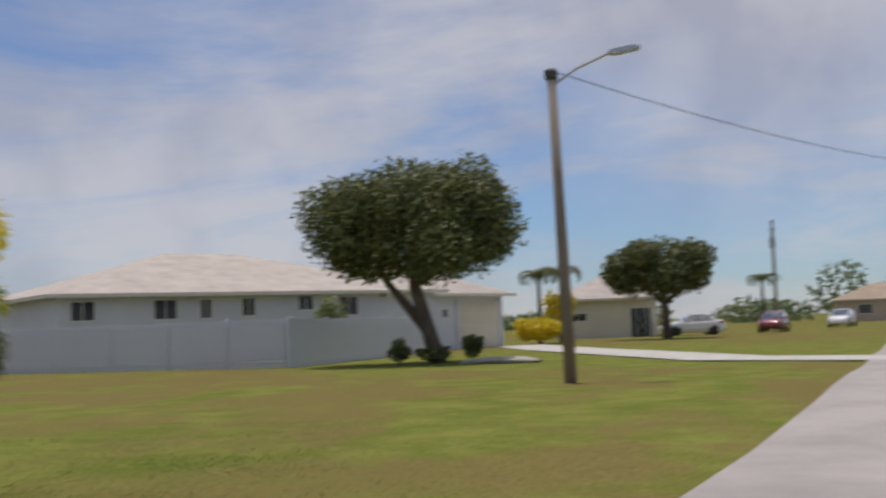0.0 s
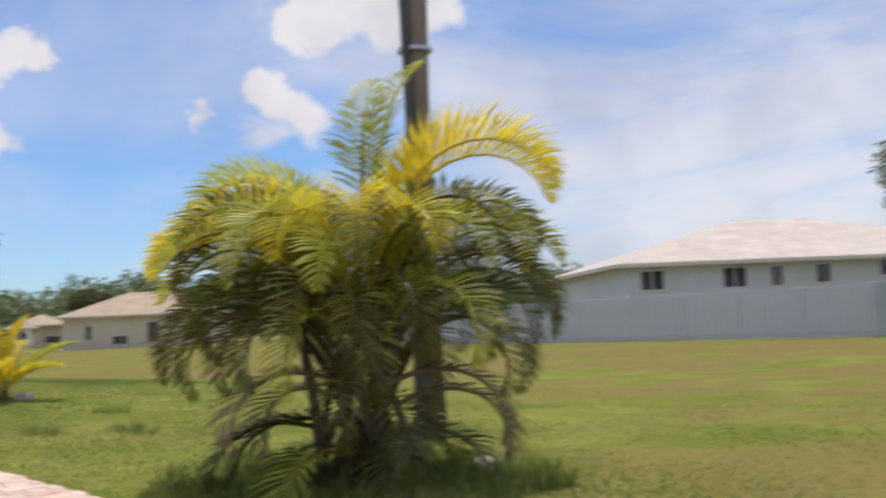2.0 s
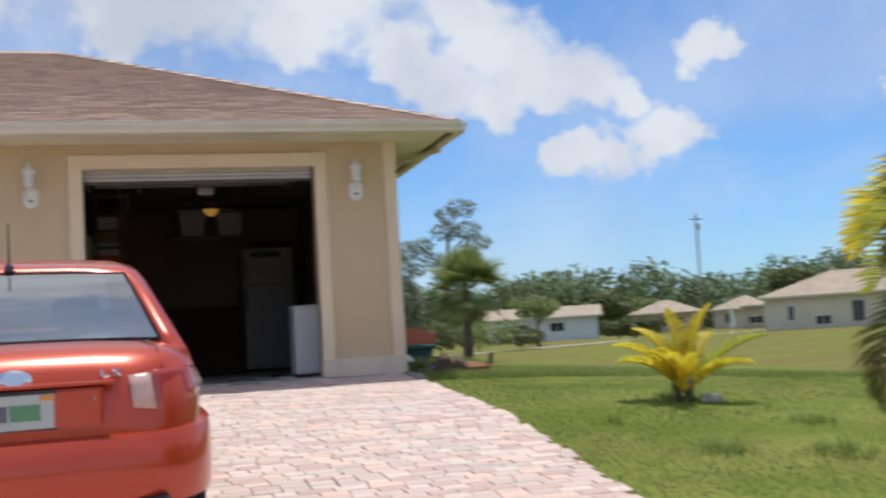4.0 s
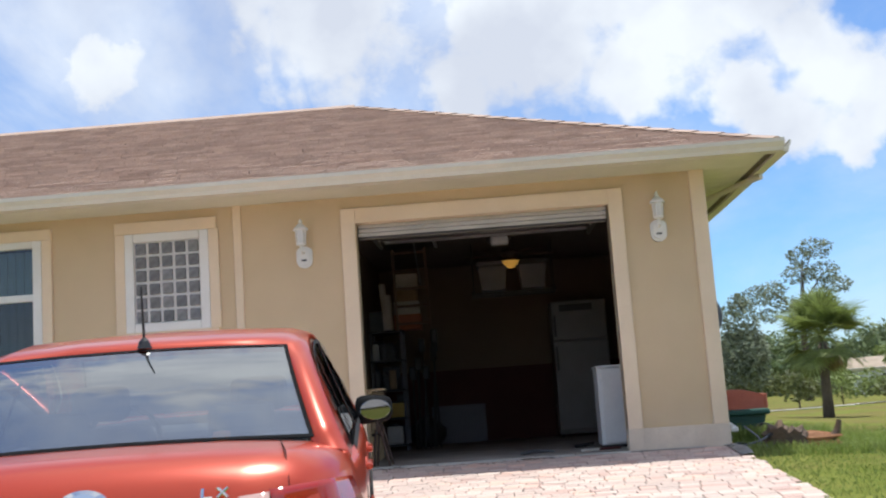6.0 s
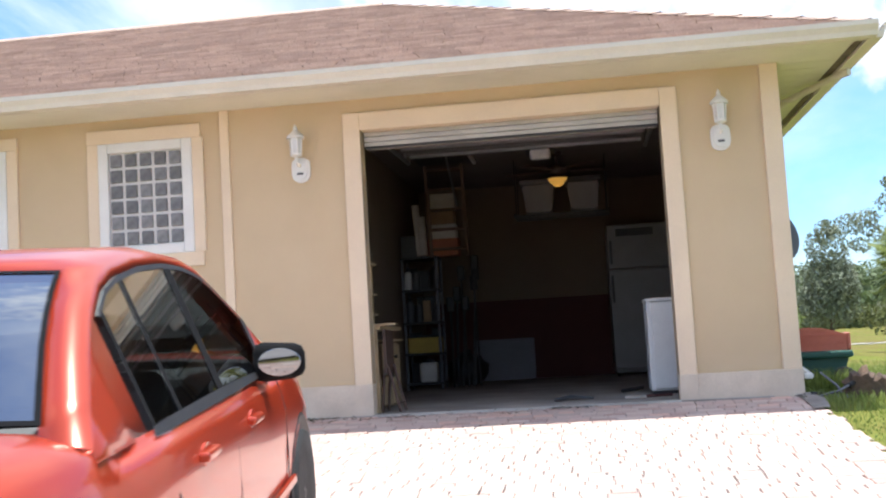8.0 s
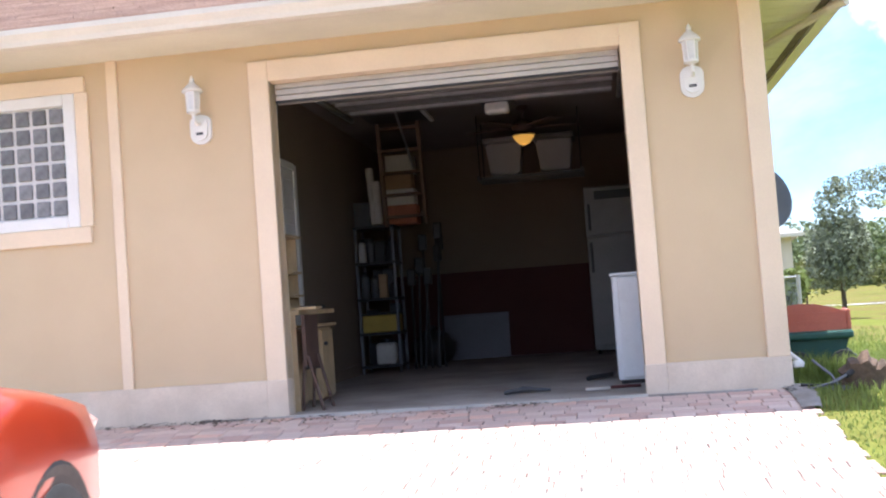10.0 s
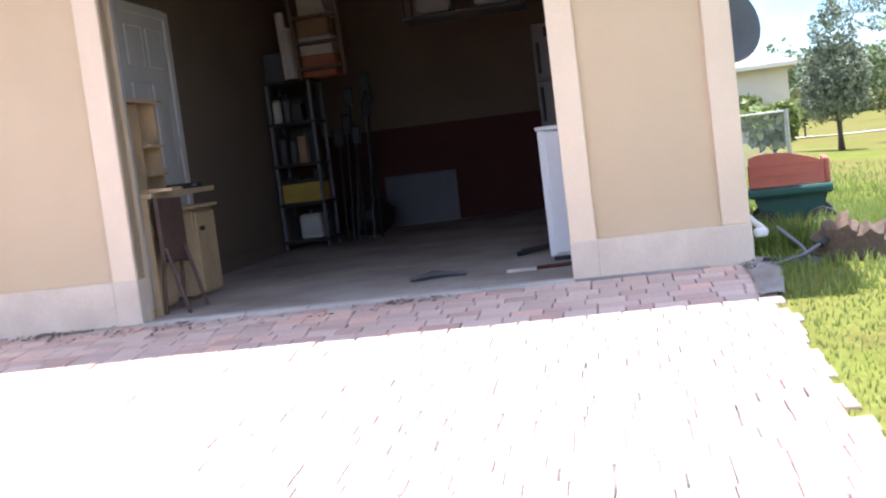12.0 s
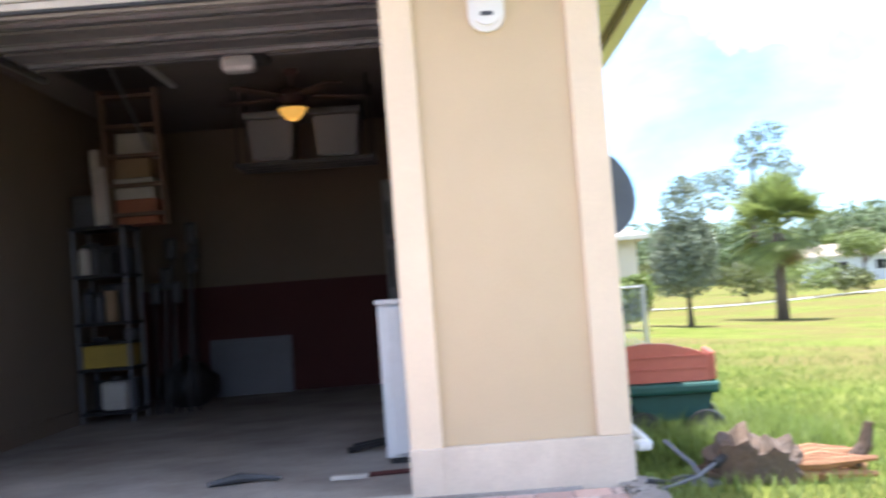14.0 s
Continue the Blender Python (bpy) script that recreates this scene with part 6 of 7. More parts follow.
tree("pine_tree", 25.3, 82, "tall sparse pine with open grey-green crown", [
    ([(0, 0, -0.1), (0.1, 0, 6), (0.6, 0, 11.5)], [0.32, 0.24, 0.08]), ([(0.3, 0, 8), (2.2, 0, 10.4)], [0.1, 0.04]), ([(0.2, 0, 7), (-2.0, 0, 9.2)], [0.1, 0.04]), ([(0.5, 0, 10), (1.6, 0, 12.5)], [0.08, 0.03])],
    [(-3.2, 0, 8.9, 1.7, 1.4, 0.9), (3.0, 0, 9.4, 1.6, 1.4, 0.8), (-2.2, 0, 9.3, 1.4, 1.4, 0.8), (0.2, 0, 10.5, 1.5, 1.4, 0.9), (2.3, 0, 10.6, 1.4, 1.3, 0.9), (1.8, 0, 12.6, 1.5, 1.3, 0.9), (-1.0, 0, 8.0, 1.3, 1.3, 0.7), (0.4, 0, 12.0, 1.1, 1.1, 0.8), (-2.6, 0, 7.2, 1.0, 1.0, 0.7)], 3600, 0.13, LEAF_PALE)
tree("street_tree", 27.5, 65, "small round green tree before the white house", [
    ([(0, 0, -0.1), (0, 0, 1.8), (0.1, 0, 2.6)], [0.16, 0.12, 0.05]), ([(0, 0, 1.6), (0.9, 0, 2.6)], [0.07, 0.03])],
    lumps(14, 0, 0, 2.9, 1.9, 1.9, 1.1, 8), 4200, 0.10, LEAF_BRIGHT)
tree("dark_tree", 75, 105, "dark round tree behind the far houses", [([(0, 0, -0.1), (0, 0, 3)], [0.3, 0.2]), ([(0, 0, 2), (1, 0, 4)], [0.15, 0.06])], lumps(15, 0, 0, 5.0, 3.6, 3.4, 2.6, 8), 4000, 0.24, LEAF)
for i, (x, y, h, wd) in enumerate(((47, 124, 5.2, 5), (58, 122, 6.0, 6), (66, 128, 5.0, 5), (40, 130, 4.6, 5), (83, 118, 4.2, 5), (52, 133, 6.4, 6))):
    tree("far_tree", x, y, "leafy green tree among the far houses", [([(0, 0, -0.1), (0, 0, h * 0.5)], [0.3, 0.2]), ([(0, 0, h * 0.4), (1, 0, h * 0.7)], [0.15, 0.06])], lumps(40 + i, 0, 0, h * 0.68, wd * 0.55, wd * 0.55, h * 0.42, 7), 3200, 0.26, (LEAF_BRIGHT, LEAF)[i % 2])


def fan_leaf(seed):
    r = random.Random(seed)
    vs, fs = [], []
    for i in range(26):
        a = radians(-125 + 250 * i / 25)
        d = Vector((math.sin(a), math.cos(a), 0.12 * math.sin(a * 2)))
        ln = r.uniform(0.5, 0.62)
        leaf_quad(vs, fs, Vector((0, 0.75, 0)), Vector((0, 0.75, 0)) + d * ln + Vector((0, 0, -0.10)), Vector((-d.y, d.x, 0)), 0.022, 0.03)
    k = len(vs)
    vs += [Vector((-0.012, 0, 0)), Vector((0.012, 0, 0)), Vector((0.012, 0.78, 0.01)), Vector((-0.012, 0.78, 0.01)), Vector((0, 0, 0.02)), Vector((0, 0.78, 0.03))]
    fs += [(k, k + 1, k + 2, k + 3), (k, k + 4, k + 5, k + 3), (k + 4, k + 1, k + 2, k + 5)]
    return mesh_of("fan_leaf", vs, fs)


sab = empty("cabbage_palm", pose(11.2, 28.2, ground_z(11.2, 28.2)), "cabbage palm with fan leaves and dead skirt", "palm")
part("trunk", tube([(0, 0, -0.1), (0.02, 0, 1.2), (0.05, 0, 2.6)], [0.21, 0.16, 0.17], 12), BARK, sab, smooth=True)
fan_me = [fan_leaf(s) for s in (1, 2, 3)]
fan_dead = [m_.copy() for m_ in fan_me]
for m_ in fan_me:
    m_.materials.append(LEAF_BRIGHT)
for m_ in fan_dead:
    m_.materials.append(PALM_DEAD)
rnd = random.Random(77)
for i in range(64):
    el = rnd.uniform(-45, 80)
    put("fan_leaf", rnd.choice(fan_me), None, sab, m=pose(0.05, 0, 2.75, 0, 0, rnd.uniform(0, 360)) @ pose(0, 0, 0, el, 0, 0) @ Matrix.Scale(rnd.uniform(1.2, 1.6), 4))
for i in range(16):
    put("dead_leaf", rnd.choice(fan_dead), None, sab, m=pose(0.05, 0, 2.6, 0, 0, rnd.uniform(0, 360)) @ pose(0, 0, 0, rnd.uniform(-75, -40), 0, 0) @ Matrix.Scale(rnd.uniform(0.8, 1.0), 4))


def shrub(name, x, y, r, h, mat, label, count=900, size=0.08):
    o = empty(name, pose(x, y, ground_z(x, y)), label, "shrub")
    part("stem", tube([(0, 0, -0.05), (0, 0, h * 0.5)], [0.05, 0.03], 6), BARK, o)
    put("foliage", crown_mesh(int(x * 31 + y * 17) % 9999, lumps(int(x * 3), 0, 0, h * 0.52, r, r, h * 0.5, 6), count, size), mat, o)
    return o


shrub("shrub", 32.3, -6.4, 0.42, 1.0, LEAF, "dark clipped shrub under the shade tree", 700, 0.07)
shrub("shrub", 32.75, -8.75, 0.45, 1.0, LEAF, "dark clipped shrub under the shade tree", 700, 0.07)
shrub("shrub", 32.4, -7.5, 0.75, 0.6, LEAF, "low green plants round the tree trunk", 700, 0.07)
shrub("croton_bush", 58.9, -8.6, 1.7, 1.7, PALM_YELLOW, "yellow-green bush beside the neighbouring garage", 2200, 0.12)
shrub("croton_bush", 62.5, -9.4, 1.2, 3.2, PALM_YELLOW, "yellow bush beside the neighbouring garage", 800, 0.16)
for x, y in ((36.2, 70.0), (37.3, 69.4), (38.4, 68.9)):
    shrub("clipped_hedge", x, y, 1.3, 1.9, LEAF, "dark green clipped hedge before the white house", 1500, 0.12)
bn = empty("feather_banner", pose(41.6, 61.7, ground_z(41.6, 61.7)), "white feather banner standing on the far lawn", "banner")
part("pole", tube([(0, 0, -0.1), (0.0, 0, 1.6), (-0.08, 0, 2.2), (-0.3, 0, 2.55)], 0.02, 6), WHITE, bn)
part("cloth", prism([(0.0, 0.5), (0.42, 0.7), (0.30, 1.5), (0.08, 2.2), (-0.28, 2.52), (-0.08, 2.15), (0.0, 1.6)], "y", -0.01, 0.01), WHITE, bn)
shrub("shrub", 42.0, -1.2, 0.8, 3.0, LEAF_BRIGHT, "bright green bush rising behind the white fence", 700, 0.12)
for x, y, r, h in ((16.5, 52, 2.2, 2.4), (19.8, 55, 2.6, 2.2), (23.0, 56, 2.0, 1.8), (11.2, 50, 2.2, 2.6), (30.5, 92, 2.0, 2.2), (48, 106, 3.0, 2.4), (5.2, 19.5, 0.8, 1.3), (6.6, 40, 1.6, 2.2)):
    shrub("hedge_bush", x, y, r, h, LEAF_BRIGHT if h in (1.3, 2.2) else LEAF, "rounded green hedge bush on the far lawn", 1300, 0.13)
rough_stone("stone_slab", 31.0, -9.9, 1.3, 0.5, 0.16, STONE, "low pale stone slab on the lawn", "stone", 8, 80)

# woods along the horizon
wr = random.Random(5)
blobs = []
for i in range(170):
    a = radians(wr.uniform(2, 58))
    d = wr.uniform(175, 215)
    h = wr.uniform(7, 11.5)
    blobs.append((d * math.sin(a), -12 + d * math.cos(a), h * 0.5 - 0.8, wr.uniform(5, 9), wr.uniform(4, 7), h * 0.55))
for i in range(30):
    a = radians(wr.uniform(100, 122))
    d = wr.uniform(150, 210)
    h = wr.uniform(6, 11)
    blobs.append((d * math.sin(a), -12 + d * math.cos(a), h * 0.5 - 0.8, wr.uniform(2.5, 5), wr.uniform(2.5, 5), h * 0.6))
for i in range(40):
    a = radians(wr.uniform(52, 104))
    d = wr.uniform(190, 230)
    h = wr.uniform(2.5, 4.5)
    blobs.append((d * math.sin(a), -12 + d * math.cos(a), h * 0.5 - 0.8, wr.uniform(5, 9), wr.uniform(4, 7), h * 0.6))
tagged(put("woods", crown_mesh(3, blobs, 110000, 0.5), LEAF_FAR), "belt of green woods along the horizon", "woods", kind="stuff")


# ---- other houses ----
def far_house(x, y, turn, lx, ly, h, rise, wall, roofm, label, windows=(), door=None, base=None, gable=False):
    """A house of lx by ly with its front along local x at y = 0."""
    o = empty("house", pose(x, y, ground_z(x, y) if base is None else base, 0, 0, turn), label, "house")
    part("wall", box(0, 0, -0.2, lx, ly, h), wall, o)
    e = 0.55
    if gable:
        vs = [(-e, -e, h), (lx + e, -e, h), (lx + e, ly + e, h), (-e, ly + e, h), (-e, ly / 2, h + rise), (lx + e, ly / 2, h + rise)]
        fs = [(0, 1, 5, 4), (2, 3, 4, 5), (0, 4, 3), (1, 2, 5), (3, 2, 1, 0)]
    else:
        k = min(lx, ly) / 2 + e
        vs = [(-e, -e, h), (lx + e, -e, h), (lx + e, ly + e, h), (-e, ly + e, h), (-e + k, ly / 2, h + rise), (lx + e - k, ly / 2, h + rise)]
        fs = [(0, 1, 5, 4), (1, 2, 5), (2, 3, 4, 5), (3, 0, 4), (3, 2, 1, 0)]
    rf = put("roof", mesh_of("roof", vs, fs), roofm, o)
    part("fascia", box(-e - 0.01, -e - 0.03, h - 0.14, lx + e + 0.01, -e + 0.03, h + 0.02), FASCIA, o)
    part("fascia", box(-e - 0.03, -e + 0.03, h - 0.14, -e + 0.03, ly + e, h + 0.02), FASCIA, o)
    for wx, wz, ww, wh_ in windows:
        wn = part("window", box(wx - ww / 2 - 0.06, -0.05, wz - wh_ / 2 - 0.06, wx + ww / 2 + 0.06, 0.02, wz + wh_ / 2 + 0.06), WHITE, o)
        part("pane", box(wx - ww / 2, -0.062, wz - wh_ / 2, wx - 0.025, -0.052, wz + wh_ / 2), FARGLASS, wn)
        part("pane", box(wx + 0.025, -0.062, wz - wh_ / 2, wx + ww / 2, -0.052, wz + wh_ / 2), FARGLASS, wn)
    if door:
        dx, dw, dh = door
        d = part("garage_door", box(dx - dw / 2, -0.06, 0.0, dx + dw / 2, 0.02, dh), CREAMWALL, o)
        for px in (dx - dw / 2 - 0.22, dx + dw / 2 + 0.02):
            part("pier", box(px, -0.12, -0.2, px + 0.2, 0.02, dh + 0.1), WHITEWALL, o)
        for i in range(1, 4):
            part("door_joint", box(dx - dw / 2, -0.066, dh * i / 4 - 0.015, dx + dw / 2, -0.062, dh * i / 4 + 0.015), FASCIA, d)
    return o


# white house behind the fence; its long wall runs away from (37, 8.9)
ang = math.degrees(math.atan2(-1.58 - 8.87, 47.65 - 37.02))
far_house(37.29, 8.60, ang, 18.2, 14.5, 3.1, 2.25, WHITEWALL, SHINGLE_PALE, "long white house with pale hip roof behind a fence",
          ((1.0, 2.42, 0.92, 0.74), (4.47, 2.42, 0.95, 0.78), (6.27, 2.42, 0.46, 0.78), (8.27, 2.46, 0.55, 0.74), (11.12, 2.60, 0.70, 0.62), (13.36, 2.42, 0.94, 0.82)), base=-0.85)
far_house(48.6, -2.2, ang + 16, 9.5, 9, 2.9, 2.0, WHITEWALL, SHINGLE_PALE, "white garage wing with pale roof and closed door", ((4.4, 1.9, 0.35, 0.4),), (7.25, 3.5, 2.5), base=-0.80)
far_house(74.8, -8.3, -92, 6.8, 9, 2.75, 1.9, CREAMWALL, SHINGLE_PALE, "cream house with pale roof down the street", ((1.6, 1.5, 1.0, 0.5), (5.6, 1.0, 0.8, 2.0), (6.3, 1.0, 0.5, 2.0)))
far_house(138, -38, -95, 14, 9, 2.7, 2.0, TANWALL, SHINGLE_TAN, "grey-tan house further down the street", ((3, 1.5, 1.5, 1.1), (8, 1.5, 1.5, 1.1)))
far_house(60, 19, -55, 10, 9, 2.9, 1.3, CREAMWALL, SHINGLE_TAN, "tan-roofed house behind the white house", ((2, 1.6, 1.2, 1.0), (6, 1.6, 1.2, 1.0)))
far_house(35.5, 103, -22, 12, 9, 2.6, 1.2, WHITEWALL, SHINGLE_TAN, "low white house across the far lawn", ((3.6, 1.5, 1.5, 0.9), (7.6, 1.5, 1.5, 0.9)), gable=True)
far_house(61, 121, -28, 9, 8, 2.6, 1.7, TANWALL, SHINGLE_TAN, "small tan-roofed house by the far trees", ((2, 1.4, 0.8, 1.2), (4.2, 1.4, 0.8, 1.2), (6.4, 1.4, 0.8, 1.2)))
far_house(73, 121, -30, 8.5, 8, 2.6, 1.8, CREAMWALL, SHINGLE_TAN, "pinkish far house with tan roof", ((2, 1.4, 1.0, 1.2), (6, 1.4, 1.0, 1.2)))
far_house(67, 103, -34, 7.5, 8, 2.7, 1.6, TANWALL, SHINGLE_TAN, "tan far house with tan hip roof", ((1.4, 1.0, 1.6, 0.8), (5.5, 1.3, 0.9, 1.0)))
far_house(50.5, 71.5, -42, 14, 10, 2.85, 2.1, CREAMWALL, SHINGLE_TAN, "cream house with tan roof beyond the lawn", ((2.2, 1.4, 0.5, 1.2), (4.8, 0.7, 1.2, 0.7), (7.6, 1.3, 0.9, 1.7), (11, 1.3, 1.2, 1.2)))
far_house(2.6, 40.5, -6, 6.4, 9, 3.3, 1.5, CREAMWALL, SHINGLE_PALE, "cream house with pale roof behind the yard", ((2, 1.6, 1.0, 1.0),), base=-0.65)


# ---- white picket fence ----
def vinyl_fence(x0, y0, x1, y1, label):
    a, b = Vector((x0, y0)), Vector((x1, y1))
    d = b - a
    ln = d.length
    o = empty("fence", pose(x0, y0, -0.92, 0, 0, math.degrees(math.atan2(d.y, d.x))), label, "fence")
    part("rail", box(0, -0.03, 0.22, ln, 0.03, 0.36), VINYL, o)
    part("rail", box(0, -0.03, 1.62, ln, 0.03, 1.76), VINYL, o)
    post = bmesh.new()
    box(-0.065, -0.065, -0.1, 0.065, 0.065, 1.86, 0.01, post)
    pme = bpy.data.meshes.new("post")
    post.to_mesh(pme)
    sl_ = bmesh.new()
    box(-0.068, -0.012, 0.05, 0.068, 0.012, 1.80, 0.0, sl_)
    sme = bpy.data.meshes.new("slat")
    sl_.to_mesh(sme)
    n = int(ln / 2.4)
    for i in range(n + 1):
        put("post", pme, VINYL, o, m=pose(ln * i / n, 0, 0))
    k = int(ln / 0.22)
    for i in range(k):
        put("slat", sme, VINYL, o, m=pose((i + 0.5) * ln / k, -0.043, 0))
        put("slat", sme, VINYL, o, m=pose((i + 1.0) * ln / k, 0.13, 0))
    return o


vinyl_fence(32.7, -2.5, 38.1, 24, "long white vinyl privacy fence round a yard")
vinyl_fence(32.85, -2.6, 46.8, -4.4, "white vinyl fence returning to the house")

# parked cars down the street
sedan("parked_car", CARWHITE, pose(73.5, -19.6, ground_z(73, -17), 0, 0, 8), "white sedan parked on the far driveway", False)
sedan("parked_car", CARMAROON, pose(78.5, -23.8, ground_z(78, -22), 0, 0, 75), "dark red car parked on the far driveway", False)
sedan("parked_car", CARWHITE, pose(93, -31, ground_z(90, -26), 0, 0, 70), "white car parked far down the street", False)
for x, y, s in ((61.0, -8.4, 1.25), (62.5, -9.6, 1.3), (84.0, -23.4, 1.25)):
    sp3 = [(i * 18 + rnd.uniform(-8, 8), 0.05, 2.9, rnd.choice(F_ARCH + F_WIDE + F_DROOP), PALM_GREEN) for i in range(20)]
    palm_clump("tall_palm", x, y, "slender green palm beside the neighbouring house", sp3, [(0, 0, 0.1, 0, 3.0, 0.1)], s)


# ---- the side yard ----
ct = empty("toy_cart", pose(2.59, 1.34, ground_z(2.6, 1.34) - 0.02, 0, 0, -8), "faded red and green plastic toy wagon in grass", "toy cart")
part("tub", prism([(-0.17, 0.16), (0.17, 0.16), (0.225, 0.31), (-0.225, 0.31)], "y", -0.18, 0.28), GREENPLASTIC, ct)
part("rim", box(-0.255, -0.25, 0.305, 0.255, 0.33, 0.365, 0.018), GREENPLASTIC, ct)
part("seat_back", prism([(-0.235, 0.37), (0.21, 0.37), (0.21, 0.505), (0.12, 0.54), (0.0, 0.572), (-0.12, 0.58), (-0.20, 0.572), (-0.235, 0.555)], "y", -0.21, -0.15), REDPLASTIC, ct)
part("seat_back", prism([(-0.235, 0.37), (0.21, 0.37), (0.21, 0.49), (0.08, 0.53), (-0.235, 0.535)], "y", 0.20, 0.26), REDPLASTIC, ct)
for z_ in (0.435, 0.500):
    part("seat_groove", box(-0.225, -0.217, z_, 0.20, -0.21, z_ + 0.008), REDPLASTIC, ct)
part("end_panel", box(0.21, -0.21, 0.37, 0.245, 0.26, 0.52, 0.012), REDPLASTIC, ct)
part("end_panel", box(-0.245, -0.15, 0.37, -0.21, 0.20, 0.52, 0.012), REDPLASTIC, ct)
for x in (-0.16, 0.17):
    for y in (-0.25, 0.30):
        wl = part("wheel", lathe([(0.05, -0.035), (0.105, -0.03), (0.11, 0.0), (0.105, 0.03), (0.05, 0.035)], 18), BLACK, ct, m=pose(x, y, 0.115, 90, 0, 0))
        part("hub", lathe([(0.045, -0.04), (0.045, 0.04)], 12), DARKGREY, wl)

ds = empty("satellite_dish", pose(2.17, 1.80, 1.29), "grey satellite dish mounted on the side wall", "satellite dish")
prof = [(0.02, 0.0), (0.10, 0.008), (0.19, 0.03), (0.27, 0.062), (0.30, 0.085), (0.292, 0.09), (0.18, 0.04), (0.05, 0.014)]
part("reflector", lathe(prof, 28), DISH, ds, smooth=True, m=pose(0.10, -0.02, 0.08, 72, 0, 25))
part("bracket", tube([(0, 0, -0.1), (0.08, 0, -0.08), (0.12, 0.0, 0.05)], 0.02, 8), STEEL, ds)
part("feed_arm", tube([(0.12, 0.03, -0.18), (0.28, 0.30, -0.12)], 0.012, 6), STEEL, ds)
part("feed_horn", lathe([(0.03, 0), (0.035, 0.06)], 10), DARKGREY, ds, m=pose(0.28, 0.30, -0.14))
part("wall_plate", box(-0.045, -0.07, -0.18, -0.005, 0.07, 0.0), STEEL, ds)

# split stump with a fallen log
def gnarled(bm, pts, radii, seed, flutes=5):
    """A fluted, knotty piece of trunk along pts."""
    k = len(bm.verts)
    fine_pts = [Vector(pts[0]).lerp(Vector(pts[-1]), t) for t in np.linspace(0, 1, 9)]
    tube(fine_pts, [float(np.interp(t, np.linspace(0, 1, len(radii)), radii)) for t in np.linspace(0, 1, 9)], 26, bm)
    bm.verts.ensure_lookup_table()
    ax = (Vector(pts[-1]) - Vector(pts[0])).normalized()
    for v in bm.verts[k:]:
        rel = v.co - Vector(pts[0])
        out = rel - ax * rel.dot(ax)
        a_ = math.atan2(out.z, out.x + out.y)
        v.co += out * (0.14 * math.sin((flutes + 4) * a_ + seed) + 0.36 * noise.noise(v.co * 8 + Vector((seed, 0, 0))) + 0.12 * noise.noise(v.co * 26))
    return bm


stp = empty("stump", pose(2.67, 0.10, ground_z(2.7, 0.1)), "dark brown weathered stump lying in the grass", "stump")
part("root_block", gnarled(bmesh.new(), [(-0.02, 0.20, 0.12), (-0.06, -0.10, 0.08)], [0.085, 0.12, 0.13, 0.10], 1.0), STUMP, stp)
part("root_block", gnarled(bmesh.new(), [(0.13, 0.14, 0.10), (0.10, -0.12, 0.06)], [0.07, 0.10, 0.115, 0.09], 4.0), STUMP, stp)
part("root", gnarled(bmesh.new(), [(-0.20, 0.10, 0.02), (-0.10, -0.06, 0.03)], [0.04, 0.06, 0.05], 7.0), STUMP, stp)
lg = empty("split_log", pose(2.97, 0.12, ground_z(3.0, 0.1) + 0.05, 0, 0, -2), "rotted reddish split log lying in the grass", "log")
r_ = random.Random(3)
for i in range(14):
    y0, z0 = r_.uniform(-0.08, 0.08), r_.uniform(-0.03, 0.07)
    part("splinter", tube([(-0.22 + r_.uniform(0, 0.08), y0, z0), (0.0, y0 + r_.uniform(-0.02, 0.02), z0 + r_.uniform(-0.01, 0.02)), (0.20 + r_.uniform(-0.06, 0.06), y0 + r_.uniform(-0.03, 0.03), z0)], [0.025, 0.03, 0.012], 6), SPLIT, lg)
part("branch_stub", tube([(0.16, 0, 0.02), (0.22, 0.0, 0.09), (0.245, 0.0, 0.19)], [0.04, 0.035, 0.022], 8), STUMP, lg)
# downspout foot and clutter at the corner
dsn = empty("downspout", None, "bent white metal downspout by the house corner", "downspout")
part("pipe", tube([(2.185, 0.24, 0.21), (2.20, 0.20, 0.19), (2.235, 0.14, 0.155), (2.255, 0.10, 0.13)], 0.018, 8), WHITE, dsn)
part("spout", box(2.19, 0.05, 0.11, 2.26, 0.13, 0.155, 0.015), WHITE, dsn)
tl_ = empty("hand_tool", None, "metal tool with grey handle on the ground", "tool")
part("shaft", tube([(2.30, 0.0, 0.16), (2.40, -0.08, 0.06), (2.43, -0.12, -0.01)], 0.009, 8), GREYBIN, tl_)
part("bar", tube([(2.24, -0.20, -0.01), (2.40, -0.14, 0.02), (2.52, -0.02, 0.06)], 0.009, 6), GREYBIN, tl_)
part("grip", tube([(2.50, -0.04, 0.05), (2.58, 0.05, 0.08)], 0.02, 8), BLACK, tl_)
# pale stone in a darker grey, which carries the shade at the corner
rough_stone("splash_stone", 2.45, 0.10, 0.13, 0.13, 0.04, GREYBIN, "flat grey splash stone at the corner", "stone", 14, -25)
hose = bmesh.new()
tube([(2.2 + 0.32 * t + 0.02 * math.sin(9 * t), -0.10 + 0.2 * t * t - 0.04 * math.sin(6 * t), 0.012 - 0.03 * t) for t in np.linspace(0, 1, 14)], 0.010, 6, hose)
tagged(part("hose", hose, BLACK), "thin black hose lying by the wall", "hose")

